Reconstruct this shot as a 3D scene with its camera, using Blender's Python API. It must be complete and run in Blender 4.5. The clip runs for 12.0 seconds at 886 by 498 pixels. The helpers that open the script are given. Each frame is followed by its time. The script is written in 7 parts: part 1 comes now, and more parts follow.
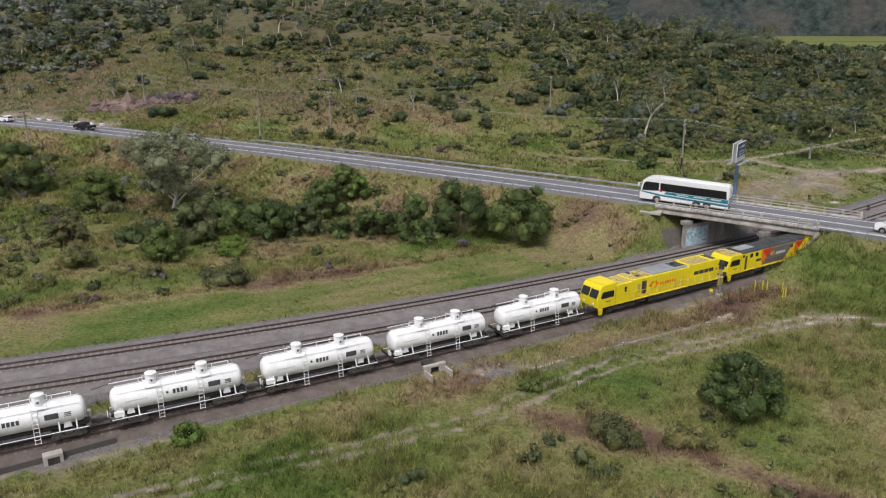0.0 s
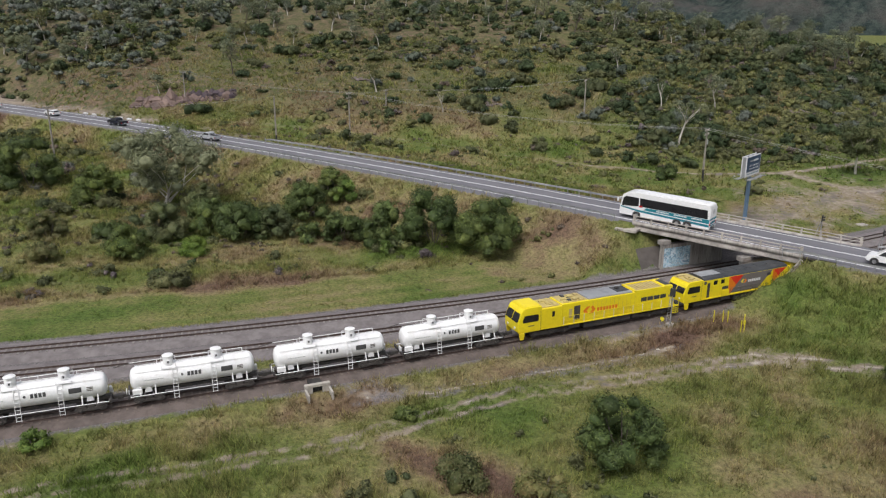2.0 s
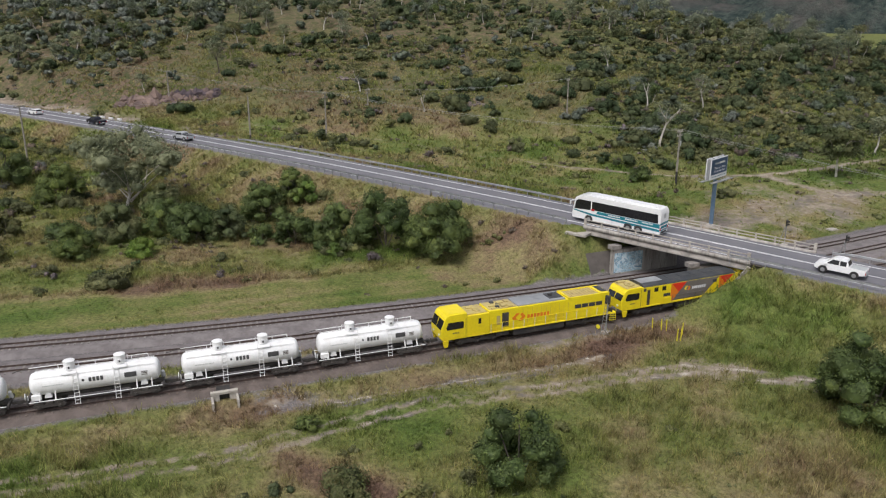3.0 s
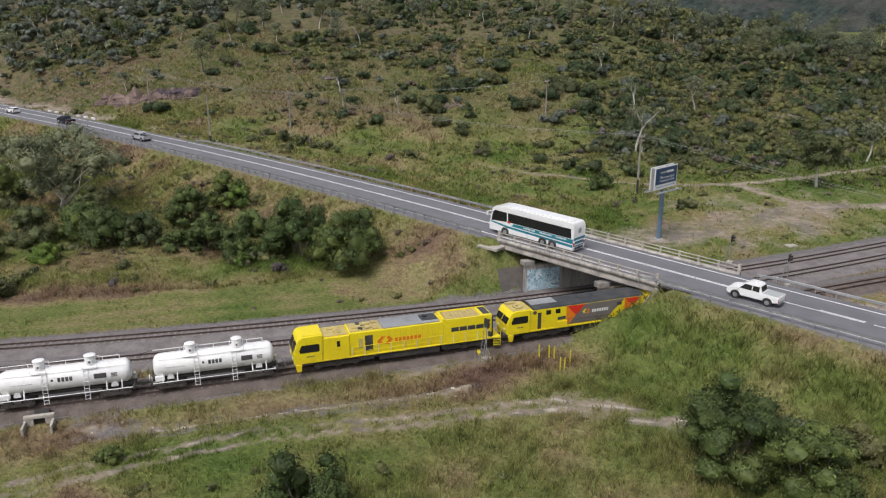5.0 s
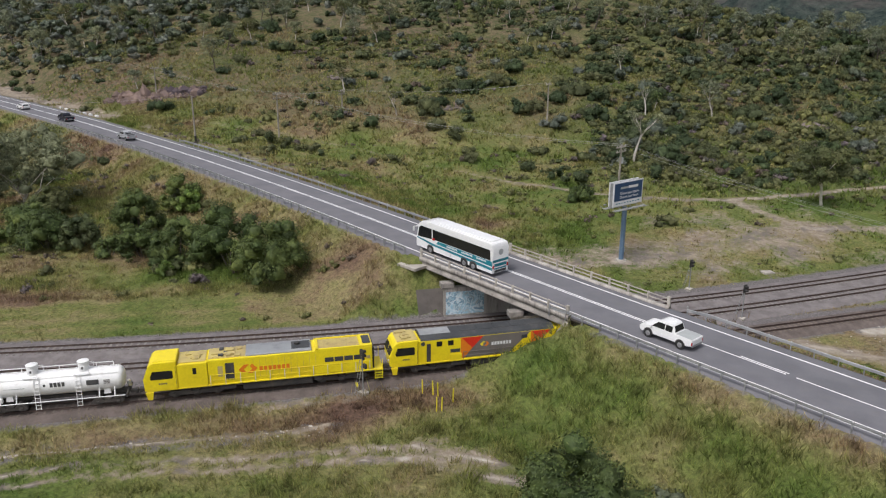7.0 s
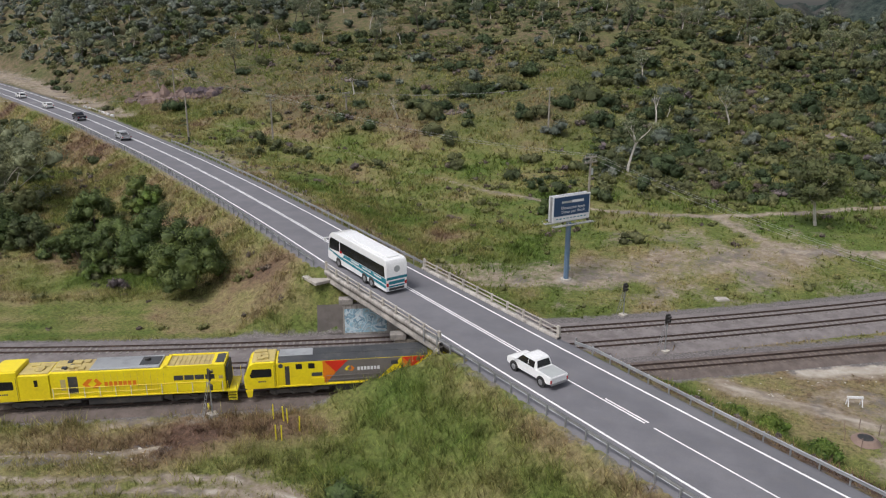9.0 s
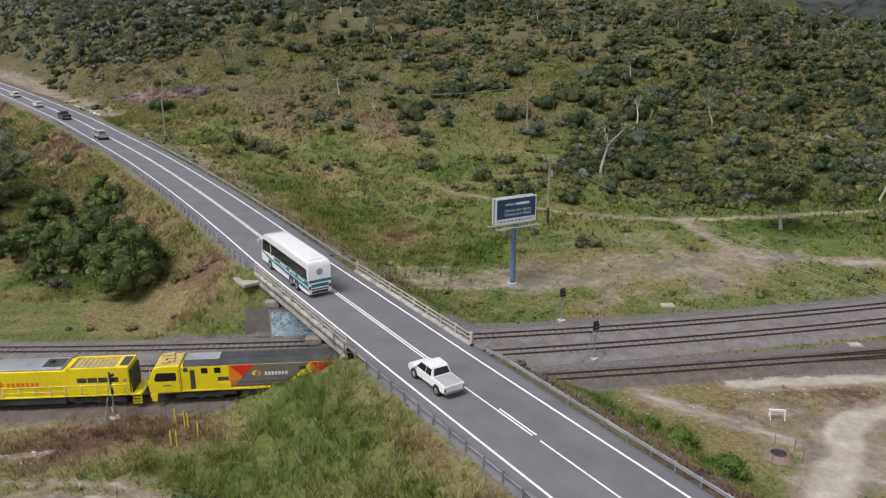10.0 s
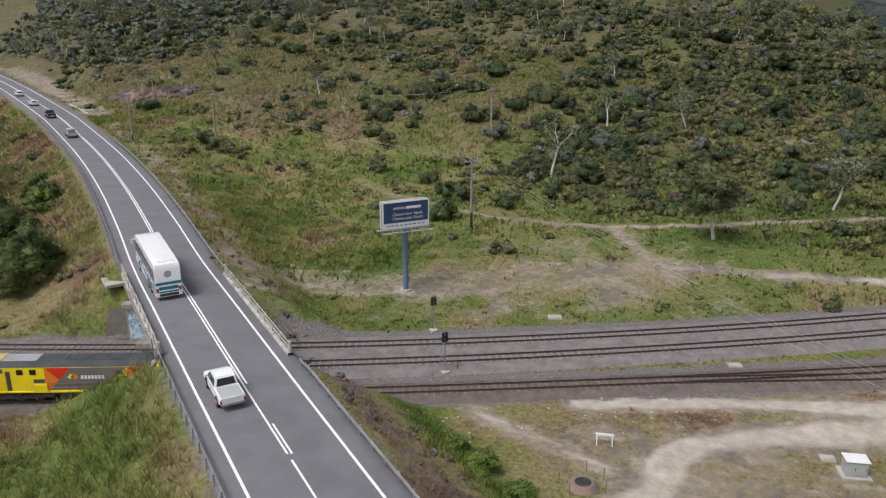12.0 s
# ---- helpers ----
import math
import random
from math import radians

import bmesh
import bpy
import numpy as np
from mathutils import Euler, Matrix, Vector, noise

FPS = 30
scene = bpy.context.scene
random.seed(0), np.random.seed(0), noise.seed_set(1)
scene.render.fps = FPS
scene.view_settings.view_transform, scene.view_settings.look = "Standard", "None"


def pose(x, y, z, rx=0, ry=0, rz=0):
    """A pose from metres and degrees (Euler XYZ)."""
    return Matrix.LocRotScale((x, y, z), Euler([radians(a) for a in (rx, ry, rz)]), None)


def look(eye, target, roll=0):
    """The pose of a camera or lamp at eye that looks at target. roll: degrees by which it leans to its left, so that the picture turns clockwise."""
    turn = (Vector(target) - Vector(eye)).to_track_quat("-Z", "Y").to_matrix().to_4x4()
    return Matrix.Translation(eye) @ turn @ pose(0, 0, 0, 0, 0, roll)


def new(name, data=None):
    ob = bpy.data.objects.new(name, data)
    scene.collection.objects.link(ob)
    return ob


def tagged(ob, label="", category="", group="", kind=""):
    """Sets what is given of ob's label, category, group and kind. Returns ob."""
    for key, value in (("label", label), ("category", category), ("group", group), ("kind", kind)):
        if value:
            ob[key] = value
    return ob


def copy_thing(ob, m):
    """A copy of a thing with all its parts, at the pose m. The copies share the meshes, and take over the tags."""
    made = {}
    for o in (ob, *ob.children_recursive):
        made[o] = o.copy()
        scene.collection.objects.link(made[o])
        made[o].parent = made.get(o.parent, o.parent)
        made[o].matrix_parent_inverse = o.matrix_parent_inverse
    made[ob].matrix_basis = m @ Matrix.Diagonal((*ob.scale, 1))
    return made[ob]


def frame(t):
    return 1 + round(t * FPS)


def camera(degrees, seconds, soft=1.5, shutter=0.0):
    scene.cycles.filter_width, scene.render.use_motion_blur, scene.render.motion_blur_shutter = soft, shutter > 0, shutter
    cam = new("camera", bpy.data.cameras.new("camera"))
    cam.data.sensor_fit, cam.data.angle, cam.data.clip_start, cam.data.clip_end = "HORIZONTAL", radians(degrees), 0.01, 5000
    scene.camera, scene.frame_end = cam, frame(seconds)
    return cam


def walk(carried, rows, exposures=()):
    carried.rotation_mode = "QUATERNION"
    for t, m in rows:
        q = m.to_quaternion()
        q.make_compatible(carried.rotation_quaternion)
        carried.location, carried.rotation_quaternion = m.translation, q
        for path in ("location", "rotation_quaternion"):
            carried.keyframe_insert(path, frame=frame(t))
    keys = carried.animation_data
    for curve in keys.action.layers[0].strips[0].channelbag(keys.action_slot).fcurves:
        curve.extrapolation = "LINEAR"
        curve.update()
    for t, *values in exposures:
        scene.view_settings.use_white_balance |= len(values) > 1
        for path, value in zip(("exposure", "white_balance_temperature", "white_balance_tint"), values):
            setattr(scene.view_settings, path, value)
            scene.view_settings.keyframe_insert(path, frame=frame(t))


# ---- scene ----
cam = camera(60.0, 12.0, soft=1.2)
ROWS = [
    (0.0, -0.00, 0.00, 31.89, 73.50, 0.14, 0.00),
    (0.5, 4.79, 1.30, 32.01, 73.47, 0.03, 2.29),
    (1.0, 9.62, 2.61, 32.17, 73.46, -0.08, 4.58),
    (1.5, 14.52, 4.01, 32.39, 73.38, -0.07, 6.61),
    (2.0, 19.46, 5.52, 32.61, 73.30, -0.04, 7.93),
    (2.5, 24.26, 7.19, 32.68, 73.25, -0.03, 8.69),
    (3.0, 28.95, 9.01, 32.65, 73.21, 0.02, 9.47),
    (5.0, 45.52, 18.98, 32.53, 73.12, 0.04, 13.15),
    (5.5, 49.41, 21.86, 32.59, 73.05, 0.08, 14.49),
    (6.0, 53.28, 24.75, 32.73, 72.98, 0.09, 15.81),
    (6.5, 56.96, 27.82, 32.76, 72.97, -0.03, 17.11),
    (7.0, 60.77, 31.04, 32.75, 72.98, -0.12, 18.71),
    (9.0, 76.84, 43.22, 32.75, 73.08, -0.11, 25.10),
    (9.5, 80.94, 46.13, 32.62, 73.10, -0.08, 25.83),
    (10.0, 85.01, 49.04, 32.61, 73.07, -0.05, 26.88),
    (10.5, 89.16, 52.10, 32.53, 73.10, -0.01, 28.44),
    (11.0, 93.11, 55.21, 32.41, 73.13, 0.03, 29.78),
    (11.5, 97.10, 58.38, 32.33, 73.14, 0.07, 30.91),
    (12.0, 101.03, 61.55, 32.07, 73.19, 0.13, 31.29),
]
walk(cam, [(t, pose(x, y, z, rx, ry, rz)) for t, x, y, z, rx, ry, rz in ROWS])

# ---- overcast daylight ----
world = bpy.data.worlds.new("overcast_sky")
scene.world = world
world.use_nodes = True
wn = world.node_tree
wn.nodes.clear()
sky = wn.nodes.new("ShaderNodeTexSky")
sky.sky_type, sky.sun_disc = "NISHITA", False
sky.sun_elevation, sky.sun_rotation = radians(58), radians(200)
sky.air_density, sky.dust_density, sky.ozone_density = 1.0, 4.0, 1.0
grey = wn.nodes.new("ShaderNodeHueSaturation")
grey.inputs["Saturation"].default_value = 0.42
bg = wn.nodes.new("ShaderNodeBackground")
bg.inputs["Strength"].default_value = 0.14
wout = wn.nodes.new("ShaderNodeOutputWorld")
wn.links.new(sky.outputs[0], grey.inputs["Color"])
wn.links.new(grey.outputs[0], bg.inputs["Color"])
wn.links.new(bg.outputs[0], wout.inputs["Surface"])
sun_data = bpy.data.lights.new("sun", "SUN")
sun_data.energy, sun_data.angle, sun_data.color = 2.15, radians(22), (1.0, 0.975, 0.985)
sun = new("sun", sun_data)
sun.matrix_basis = look((0, 0, 90), (0 + 0.18, 0.5, 90 - 0.85))
scene.view_settings.exposure = 0.0


# ---- materials ----
def nodes_of(name):
    m = bpy.data.materials.new(name)
    m.use_nodes = True
    nt = m.node_tree
    b = nt.nodes["Principled BSDF"]
    return m, nt, b


def ramp(nt, src, stops):
    r = nt.nodes.new("ShaderNodeValToRGB")
    e = r.color_ramp.elements
    while len(e) < len(stops):
        e.new(0.5)
    for el, (p, c) in zip(e, stops):
        el.position, el.color = p, (*c, 1)
    nt.links.new(src, r.inputs[0])
    return r.outputs[0]


def noise_node(nt, vec, scale, detail=4.0, rough=0.6, dist=0.0):
    n = nt.nodes.new("ShaderNodeTexNoise")
    n.inputs["Scale"].default_value, n.inputs["Detail"].default_value = scale, detail
    n.inputs["Roughness"].default_value, n.inputs["Distortion"].default_value = rough, dist
    nt.links.new(vec, n.inputs["Vector"])
    return n.outputs["Fac"]


def mixed(nt, fac, a, b, mode="MIX"):
    m = nt.nodes.new("ShaderNodeMix")
    m.data_type, m.blend_type = "RGBA", mode
    for sock, v in ((m.inputs[0], fac), (m.inputs[6], a), (m.inputs[7], b)):
        if isinstance(v, (int, float)):
            sock.default_value = v
        elif isinstance(v, tuple):
            sock.default_value = (*v, 1)
        else:
            nt.links.new(v, sock)
    return m.outputs[2]


def place_vec(nt):
    return nt.nodes.new("ShaderNodeNewGeometry").outputs["Position"]


def obj_vec(nt):
    return nt.nodes.new("ShaderNodeTexCoord").outputs["Object"]


def bump_of(nt, b, h, strength, dist):
    n = nt.nodes.new("ShaderNodeBump")
    n.inputs["Strength"].default_value, n.inputs["Distance"].default_value = strength, dist
    nt.links.new(h, n.inputs["Height"])
    nt.links.new(n.outputs[0], b.inputs["Normal"])


def surface(name, c1, c2, scale=3.0, rough=0.6, metal=0.0, bump=0.15, dirt=None, dirt_amount=0.3, world_space=False, spec=0.5, flow=0.0):
    """Two tones by a coarse noise, fine grain on top, and dirt in patches."""
    m, nt, b = nodes_of(name)
    v = place_vec(nt) if world_space else obj_vec(nt)
    if flow:
        mp = nt.nodes.new("ShaderNodeMapping")
        mp.inputs["Scale"].default_value = (1, 1, flow)
        nt.links.new(v, mp.inputs["Vector"])
        v = mp.outputs[0]
    coarse, fine = noise_node(nt, v, scale * 0.25, 3), noise_node(nt, v, scale * 6, 5)
    col = mixed(nt, ramp(nt, coarse, [(0.35, (0, 0, 0)), (0.65, (1, 1, 1))]), c1, c2)
    col = mixed(nt, 0.16, col, ramp(nt, fine, [(0.3, (0.2, 0.2, 0.2)), (0.7, (1, 1, 1))]), "MULTIPLY")
    if dirt:
        d = ramp(nt, noise_node(nt, v, scale * 0.8, 6, 0.7), [(0.5, (0, 0, 0)), (0.75, (dirt_amount,) * 3)])
        col = mixed(nt, d, col, dirt)
    nt.links.new(col, b.inputs["Base Color"])
    r = ramp(nt, fine, [(0.2, (max(0.05, rough - 0.12),) * 3), (0.8, (min(1, rough + 0.12),) * 3)])
    nt.links.new(r, b.inputs["Roughness"])
    b.inputs["Metallic"].default_value = metal
    b.inputs["Specular IOR Level"].default_value = spec
    bump_of(nt, b, fine, bump, 0.02)
    return m


def thin(nt, b, col, share):
    """Leaves and blades let part of the light through."""
    t = nt.nodes.new("ShaderNodeBsdfTranslucent")
    nt.links.new(col, t.inputs["Color"])
    mx = nt.nodes.new("ShaderNodeMixShader")
    mx.inputs[0].default_value = share
    nt.links.new(b.outputs[0], mx.inputs[1])
    nt.links.new(t.outputs[0], mx.inputs[2])
    nt.links.new(mx.outputs[0], nt.nodes["Material Output"].inputs["Surface"])


def leaf_material(name, stops, rough=0.55, dry=None):
    m, nt, b = nodes_of(name)
    isl = nt.nodes.new("ShaderNodeNewGeometry").outputs["Random Per Island"]
    col = ramp(nt, isl, stops)
    patch = noise_node(nt, place_vec(nt), 0.35, 3)
    col = mixed(nt, ramp(nt, patch, [(0.38, (0, 0, 0)), (0.66, (0.55,) * 3)]), col, dry or stops[-1][1])
    tone = ramp(nt, noise_node(nt, place_vec(nt), 0.28, 4, 0.7), [(0.36, (0.72, 0.74, 0.72)), (0.62, (1.5, 1.42, 1.3))])
    col = mixed(nt, 1.0, col, tone, "MULTIPLY")
    own = nt.nodes.new("ShaderNodeObjectInfo").outputs["Random"]
    col = mixed(nt, 1.0, col, ramp(nt, own, [(0.0, (0.75, 0.8, 0.78)), (0.5, (1.0, 1.0, 1.0)), (1.0, (1.25, 1.2, 1.05))]), "MULTIPLY")
    nt.links.new(col, b.inputs["Base Color"])
    b.inputs["Roughness"].default_value = rough
    b.inputs["Specular IOR Level"].default_value = 0.25
    thin(nt, b, col, 0.2)
    return m


# Grass tones by dryness; blue lifted slightly to carry the haze over the hill.
TURF = [(0.0, (0.1, 0.15, 0.034)), (0.22, (0.15, 0.18, 0.052)), (0.42, (0.205, 0.205, 0.076)), (0.6, (0.265, 0.225, 0.112)), (0.78, (0.215, 0.155, 0.095)), (1.0, (0.15, 0.095, 0.072))]


def number(nt, op, a, b):
    m = nt.nodes.new("ShaderNodeMath")
    m.operation = op
    for sock, v in ((m.inputs[0], a), (m.inputs[1], b)):
        if isinstance(v, (int, float)):
            sock.default_value = v
        else:
            nt.links.new(v, sock)
    return m.outputs[0]


def grass_material(name, tone):
    """Blades coloured by how dry their patch is, each blade a little different."""
    m, nt, b = nodes_of(name)
    isl = nt.nodes.new("ShaderNodeNewGeometry").outputs["Random Per Island"]
    a = nt.nodes.new("ShaderNodeAttribute")
    a.attribute_name = "dry"
    col = ramp(nt, a.outputs["Fac"], TURF)
    lo, hi = 0.62 * tone, 1.3 * tone
    col = mixed(nt, 1.0, col, ramp(nt, isl, [(0.0, (lo, lo, lo)), (1.0, (hi, hi * 0.98, hi * 0.95))]), "MULTIPLY")
    clump = ramp(nt, noise_node(nt, place_vec(nt), 0.8, 4, 0.65), [(0.36, (0.46, 0.46, 0.46)), (0.58, (1.15, 1.15, 1.1))])
    col = mixed(nt, 1.0, col, clump, "MULTIPLY")
    nt.links.new(col, b.inputs["Base Color"])
    b.inputs["Roughness"].default_value = 0.8
    b.inputs["Specular IOR Level"].default_value = 0.15
    thin(nt, b, col, 0.4)
    return m


def ground_material():
    m, nt, b = nodes_of("ground_cover")
    v = place_vec(nt)
    a = nt.nodes.new("ShaderNodeAttribute")
    a.attribute_name = "cover"
    sep = nt.nodes.new("ShaderNodeSeparateColor")
    nt.links.new(a.outputs["Color"], sep.inputs[0])
    fine, tuft = noise_node(nt, v, 2.6, 6, 0.75), noise_node(nt, v, 0.7, 5, 0.7, 0.6)
    dry = number(nt, "ADD", sep.outputs[2], number(nt, "MULTIPLY", number(nt, "SUBTRACT", tuft, 0.5), 0.7))
    col = ramp(nt, dry, TURF)
    col = mixed(nt, 1.0, col, ramp(nt, fine, [(0.3, (0.25, 0.25, 0.25)), (0.5, (0.75, 0.75, 0.75)), (0.7, (1.2, 1.18, 1.15))]), "MULTIPLY")
    litter = ramp(nt, fine, [(0.3, (0.06, 0.044, 0.032)), (0.5, (0.145, 0.102, 0.073)), (0.72, (0.25, 0.18, 0.13))])
    under = ramp(nt, fine, [(0.3, (0.022, 0.028, 0.012)), (0.5, (0.092, 0.081, 0.044)), (0.72, (0.165, 0.147, 0.08))])
    patchy = number(nt, "ADD", noise_node(nt, v, 0.05, 6, 0.7, 0.8), number(nt, "MULTIPLY", number(nt, "SUBTRACT", a.outputs["Alpha"], 0.8), 0.45))
    hilly = number(nt, "MULTIPLY", a.outputs["Alpha"], ramp(nt, patchy, [(0.5, (0.04,) * 3), (0.63, (0.7,) * 3)]))
    col = mixed(nt, number(nt, "MULTIPLY", a.outputs["Alpha"], 0.62), col, under)
    col = mixed(nt, hilly, col, litter)
    scrubby = number(nt, "MULTIPLY", a.outputs["Alpha"], ramp(nt, noise_node(nt, v, 0.42, 6, 0.75, 0.8), [(0.46, (0, 0, 0)), (0.56, (0.85,) * 3)]))
    col = mixed(nt, scrubby, col, (0.055, 0.07, 0.026))
    tan = number(nt, "MULTIPLY", a.outputs["Alpha"], ramp(nt, noise_node(nt, v, 0.5, 6, 0.75, 0.8), [(0.57, (0, 0, 0)), (0.68, (0.7,) * 3)]))
    col = mixed(nt, tan, col, (0.2, 0.195, 0.075))
    soil = ramp(nt, noise_node(nt, v, 0.9, 8, 0.7), [(0.3, (0.17, 0.135, 0.1)), (0.55, (0.28, 0.235, 0.185)), (0.75, (0.42, 0.37, 0.3))])
    stone = ramp(nt, noise_node(nt, v, 5.0, 6, 0.8), [(0.3, (0.06, 0.054, 0.054)), (0.5, (0.15, 0.137, 0.137)), (0.72, (0.29, 0.268, 0.26))])
    edge = noise_node(nt, v, 0.8, 6, 0.75)

    def mask(ch):
        s = nt.nodes.new("ShaderNodeMath")
        s.operation = "ADD"
        nt.links.new(sep.outputs[ch], s.inputs[0])
        nt.links.new(edge, s.inputs[1])
        return ramp(nt, s.outputs[0], [(0.78, (0, 0, 0)), (0.98, (1, 1, 1))])
    sand = ramp(nt, noise_node(nt, v, 0.6, 8, 0.7), [(0.3, (0.3, 0.26, 0.215)), (0.55, (0.43, 0.39, 0.335)), (0.75, (0.56, 0.52, 0.46))])
    soil = mixed(nt, ramp(nt, noise_node(nt, v, 0.25, 6, 0.7), [(0.5, (0, 0, 0)), (0.6, (0.75,) * 3)]), soil, (0.13, 0.115, 0.11))
    soil = mixed(nt, ramp(nt, sep.outputs[0], [(0.52, (0, 0, 0)), (0.64, (1, 1, 1))]), soil, sand)
    col = mixed(nt, mask(0), col, soil)
    col = mixed(nt, mask(1), col, stone)
    nt.links.new(col, b.inputs["Base Color"])
    b.inputs["Roughness"].default_value = 0.95
    b.inputs["Specular IOR Level"].default_value = 0.15
    bump_of(nt, b, fine, 0.7, 0.25)
    return m


M_GROUND = ground_material()
M_ASPHALT = surface("asphalt", (0.14, 0.139, 0.154), (0.172, 0.169, 0.185), 1.2, 0.85, bump=0.3, dirt=(0.16, 0.15, 0.145), dirt_amount=0.35, world_space=True, spec=0.3)
M_LINE = surface("road_paint", (0.88, 0.88, 0.88), (0.78, 0.78, 0.78), 4, 0.6, dirt=(0.4, 0.4, 0.4), dirt_amount=0.5, world_space=True)
M_CONC = surface("weathered_concrete", (0.36, 0.33, 0.3), (0.2, 0.185, 0.17), 2.4, 0.85, bump=0.3, dirt=(0.1, 0.085, 0.075), dirt_amount=0.8, world_space=True)
M_CONC_DARK = surface("dark_concrete", (0.075, 0.066, 0.06), (0.12, 0.105, 0.095), 1.0, 0.9, bump=0.4, dirt=(0.06, 0.05, 0.045), dirt_amount=0.8, world_space=True)
M_STREAK = surface("streaked_concrete", (0.5, 0.47, 0.43), (0.27, 0.245, 0.225), 2.6, 0.9, bump=0.3, dirt=(0.07, 0.06, 0.052), dirt_amount=0.95, world_space=True, flow=0.18)
M_BALLAST = surface("ballast", (0.15, 0.134, 0.134), (0.22, 0.2, 0.198), 3.0, 0.95, bump=1.0, dirt=(0.13, 0.11, 0.1), dirt_amount=0.6, world_space=True, spec=0.2)
M_BALLAST_OLD = surface("old_ballast", (0.105, 0.088, 0.08), (0.16, 0.13, 0.118), 3.0, 0.95, bump=1.0, dirt=(0.07, 0.05, 0.04), dirt_amount=0.6, world_space=True, spec=0.2)
M_RAIL = surface("rusty_rail", (0.055, 0.036, 0.03), (0.085, 0.055, 0.045), 5, 0.6, metal=0.3, world_space=True)
M_SLEEPER = surface("concrete_sleeper", (0.27, 0.25, 0.235), (0.18, 0.165, 0.155), 3, 0.9, dirt=(0.14, 0.1, 0.08), dirt_amount=0.8, world_space=True)
M_SLEEPER_OLD = surface("rust_stained_sleeper", (0.13, 0.1, 0.085), (0.2, 0.165, 0.14), 3, 0.9, dirt=(0.08, 0.06, 0.05), dirt_amount=0.8, world_space=True)
M_GALV = surface("galvanised_steel", (0.42, 0.43, 0.44), (0.3, 0.31, 0.32), 2.5, 0.5, metal=0.5, dirt=(0.2, 0.17, 0.14), dirt_amount=0.5, world_space=True)
M_POSTCONC = surface("pale_concrete_post", (0.45, 0.42, 0.37), (0.36, 0.33, 0.3), 3, 0.85, dirt=(0.15, 0.12, 0.1), dirt_amount=0.5, world_space=True)
M_POLEWOOD = surface("grey_pole_timber", (0.33, 0.3, 0.26), (0.22, 0.2, 0.17), 3, 0.9, bump=0.5)
M_BLACK = surface("black_paint", (0.02, 0.02, 0.022), (0.04, 0.038, 0.036), 3, 0.6, dirt=(0.12, 0.1, 0.08), dirt_amount=0.4)
M_WIRE = surface("wire_aluminium", (0.42, 0.42, 0.42), (0.36, 0.36, 0.36), 2, 0.5, metal=0.2)
M_DUSTY = surface("dusty_bogie_steel", (0.045, 0.04, 0.037), (0.085, 0.075, 0.068), 3, 0.8, dirt=(0.05, 0.045, 0.04), dirt_amount=0.7)
M_YELLOW = surface("loco_yellow", (0.84, 0.69, 0.014), (0.77, 0.6, 0.014), 1.0, 0.38, bump=0.03, dirt=(0.4, 0.27, 0.03), dirt_amount=0.35)
M_YELLOW_DUSTY = surface("dusty_yellow_roof", (0.52, 0.42, 0.15), (0.4, 0.31, 0.14), 1.6, 0.7, bump=0.1, dirt=(0.16, 0.12, 0.08), dirt_amount=0.7)
M_ORANGE = surface("livery_orange", (0.75, 0.21, 0.015), (0.68, 0.18, 0.015), 1.2, 0.4, bump=0.03)
M_RED = surface("livery_red", (0.68, 0.03, 0.015), (0.6, 0.03, 0.015), 1.2, 0.4, bump=0.03)
M_GREY = surface("livery_grey", (0.17, 0.15, 0.14), (0.14, 0.125, 0.118), 1.2, 0.5, bump=0.03, dirt=(0.22, 0.19, 0.16), dirt_amount=0.4)
M_ROOFDARK = surface("dark_roof_paint", (0.03, 0.033, 0.037), (0.055, 0.058, 0.062), 1.0, 0.7, dirt=(0.12, 0.11, 0.1), dirt_amount=0.5)
M_ROOFSILVER = surface("silver_roof_panel", (0.42, 0.43, 0.44), (0.3, 0.31, 0.32), 0.8, 0.5, metal=0.3, dirt=(0.1, 0.1, 0.1), dirt_amount=0.5)
M_UNDER = surface("underframe_black", (0.028, 0.027, 0.03), (0.06, 0.055, 0.05), 2.5, 0.7, dirt=(0.13, 0.1, 0.075), dirt_amount=0.6)
M_GLASS_DARK = surface("tinted_glass", (0.012, 0.013, 0.015), (0.02, 0.02, 0.022), 1, 0.12, bump=0.0)
M_WHITE = surface("white_tank_paint", (0.85, 0.85, 0.85), (0.79, 0.79, 0.795), 1.3, 0.38, bump=0.03, dirt=(0.45, 0.41, 0.37), dirt_amount=0.4)
M_WHITEPLAIN = surface("white_car_paint", (0.8, 0.8, 0.8), (0.76, 0.76, 0.77), 1, 0.22, bump=0.0)
M_TEXTDARK = surface("dark_lettering", (0.05, 0.05, 0.055), (0.09, 0.09, 0.09), 5, 0.6)
M_TEAL = surface("coach_teal", (0.02, 0.21, 0.27), (0.02, 0.17, 0.23), 1, 0.25, bump=0.0)
M_SILVERCAR = surface("silver_car_paint", (0.5, 0.52, 0.54), (0.45, 0.46, 0.48), 1, 0.3, metal=0.3, bump=0.0)
M_NAVYCAR = surface("dark_blue_car_paint", (0.012, 0.014, 0.028), (0.02, 0.022, 0.035), 1, 0.2, bump=0.0)
M_TYRE = surface("tyre_rubber", (0.018, 0.018, 0.018), (0.03, 0.03, 0.03), 6, 0.85)
M_RIM = surface("alloy_rim", (0.4, 0.4, 0.41), (0.3, 0.3, 0.3), 6, 0.35, metal=0.7)
M_LAMPRED = surface("red_lens", (0.5, 0.02, 0.02), (0.4, 0.02, 0.02), 4, 0.2, bump=0.0)
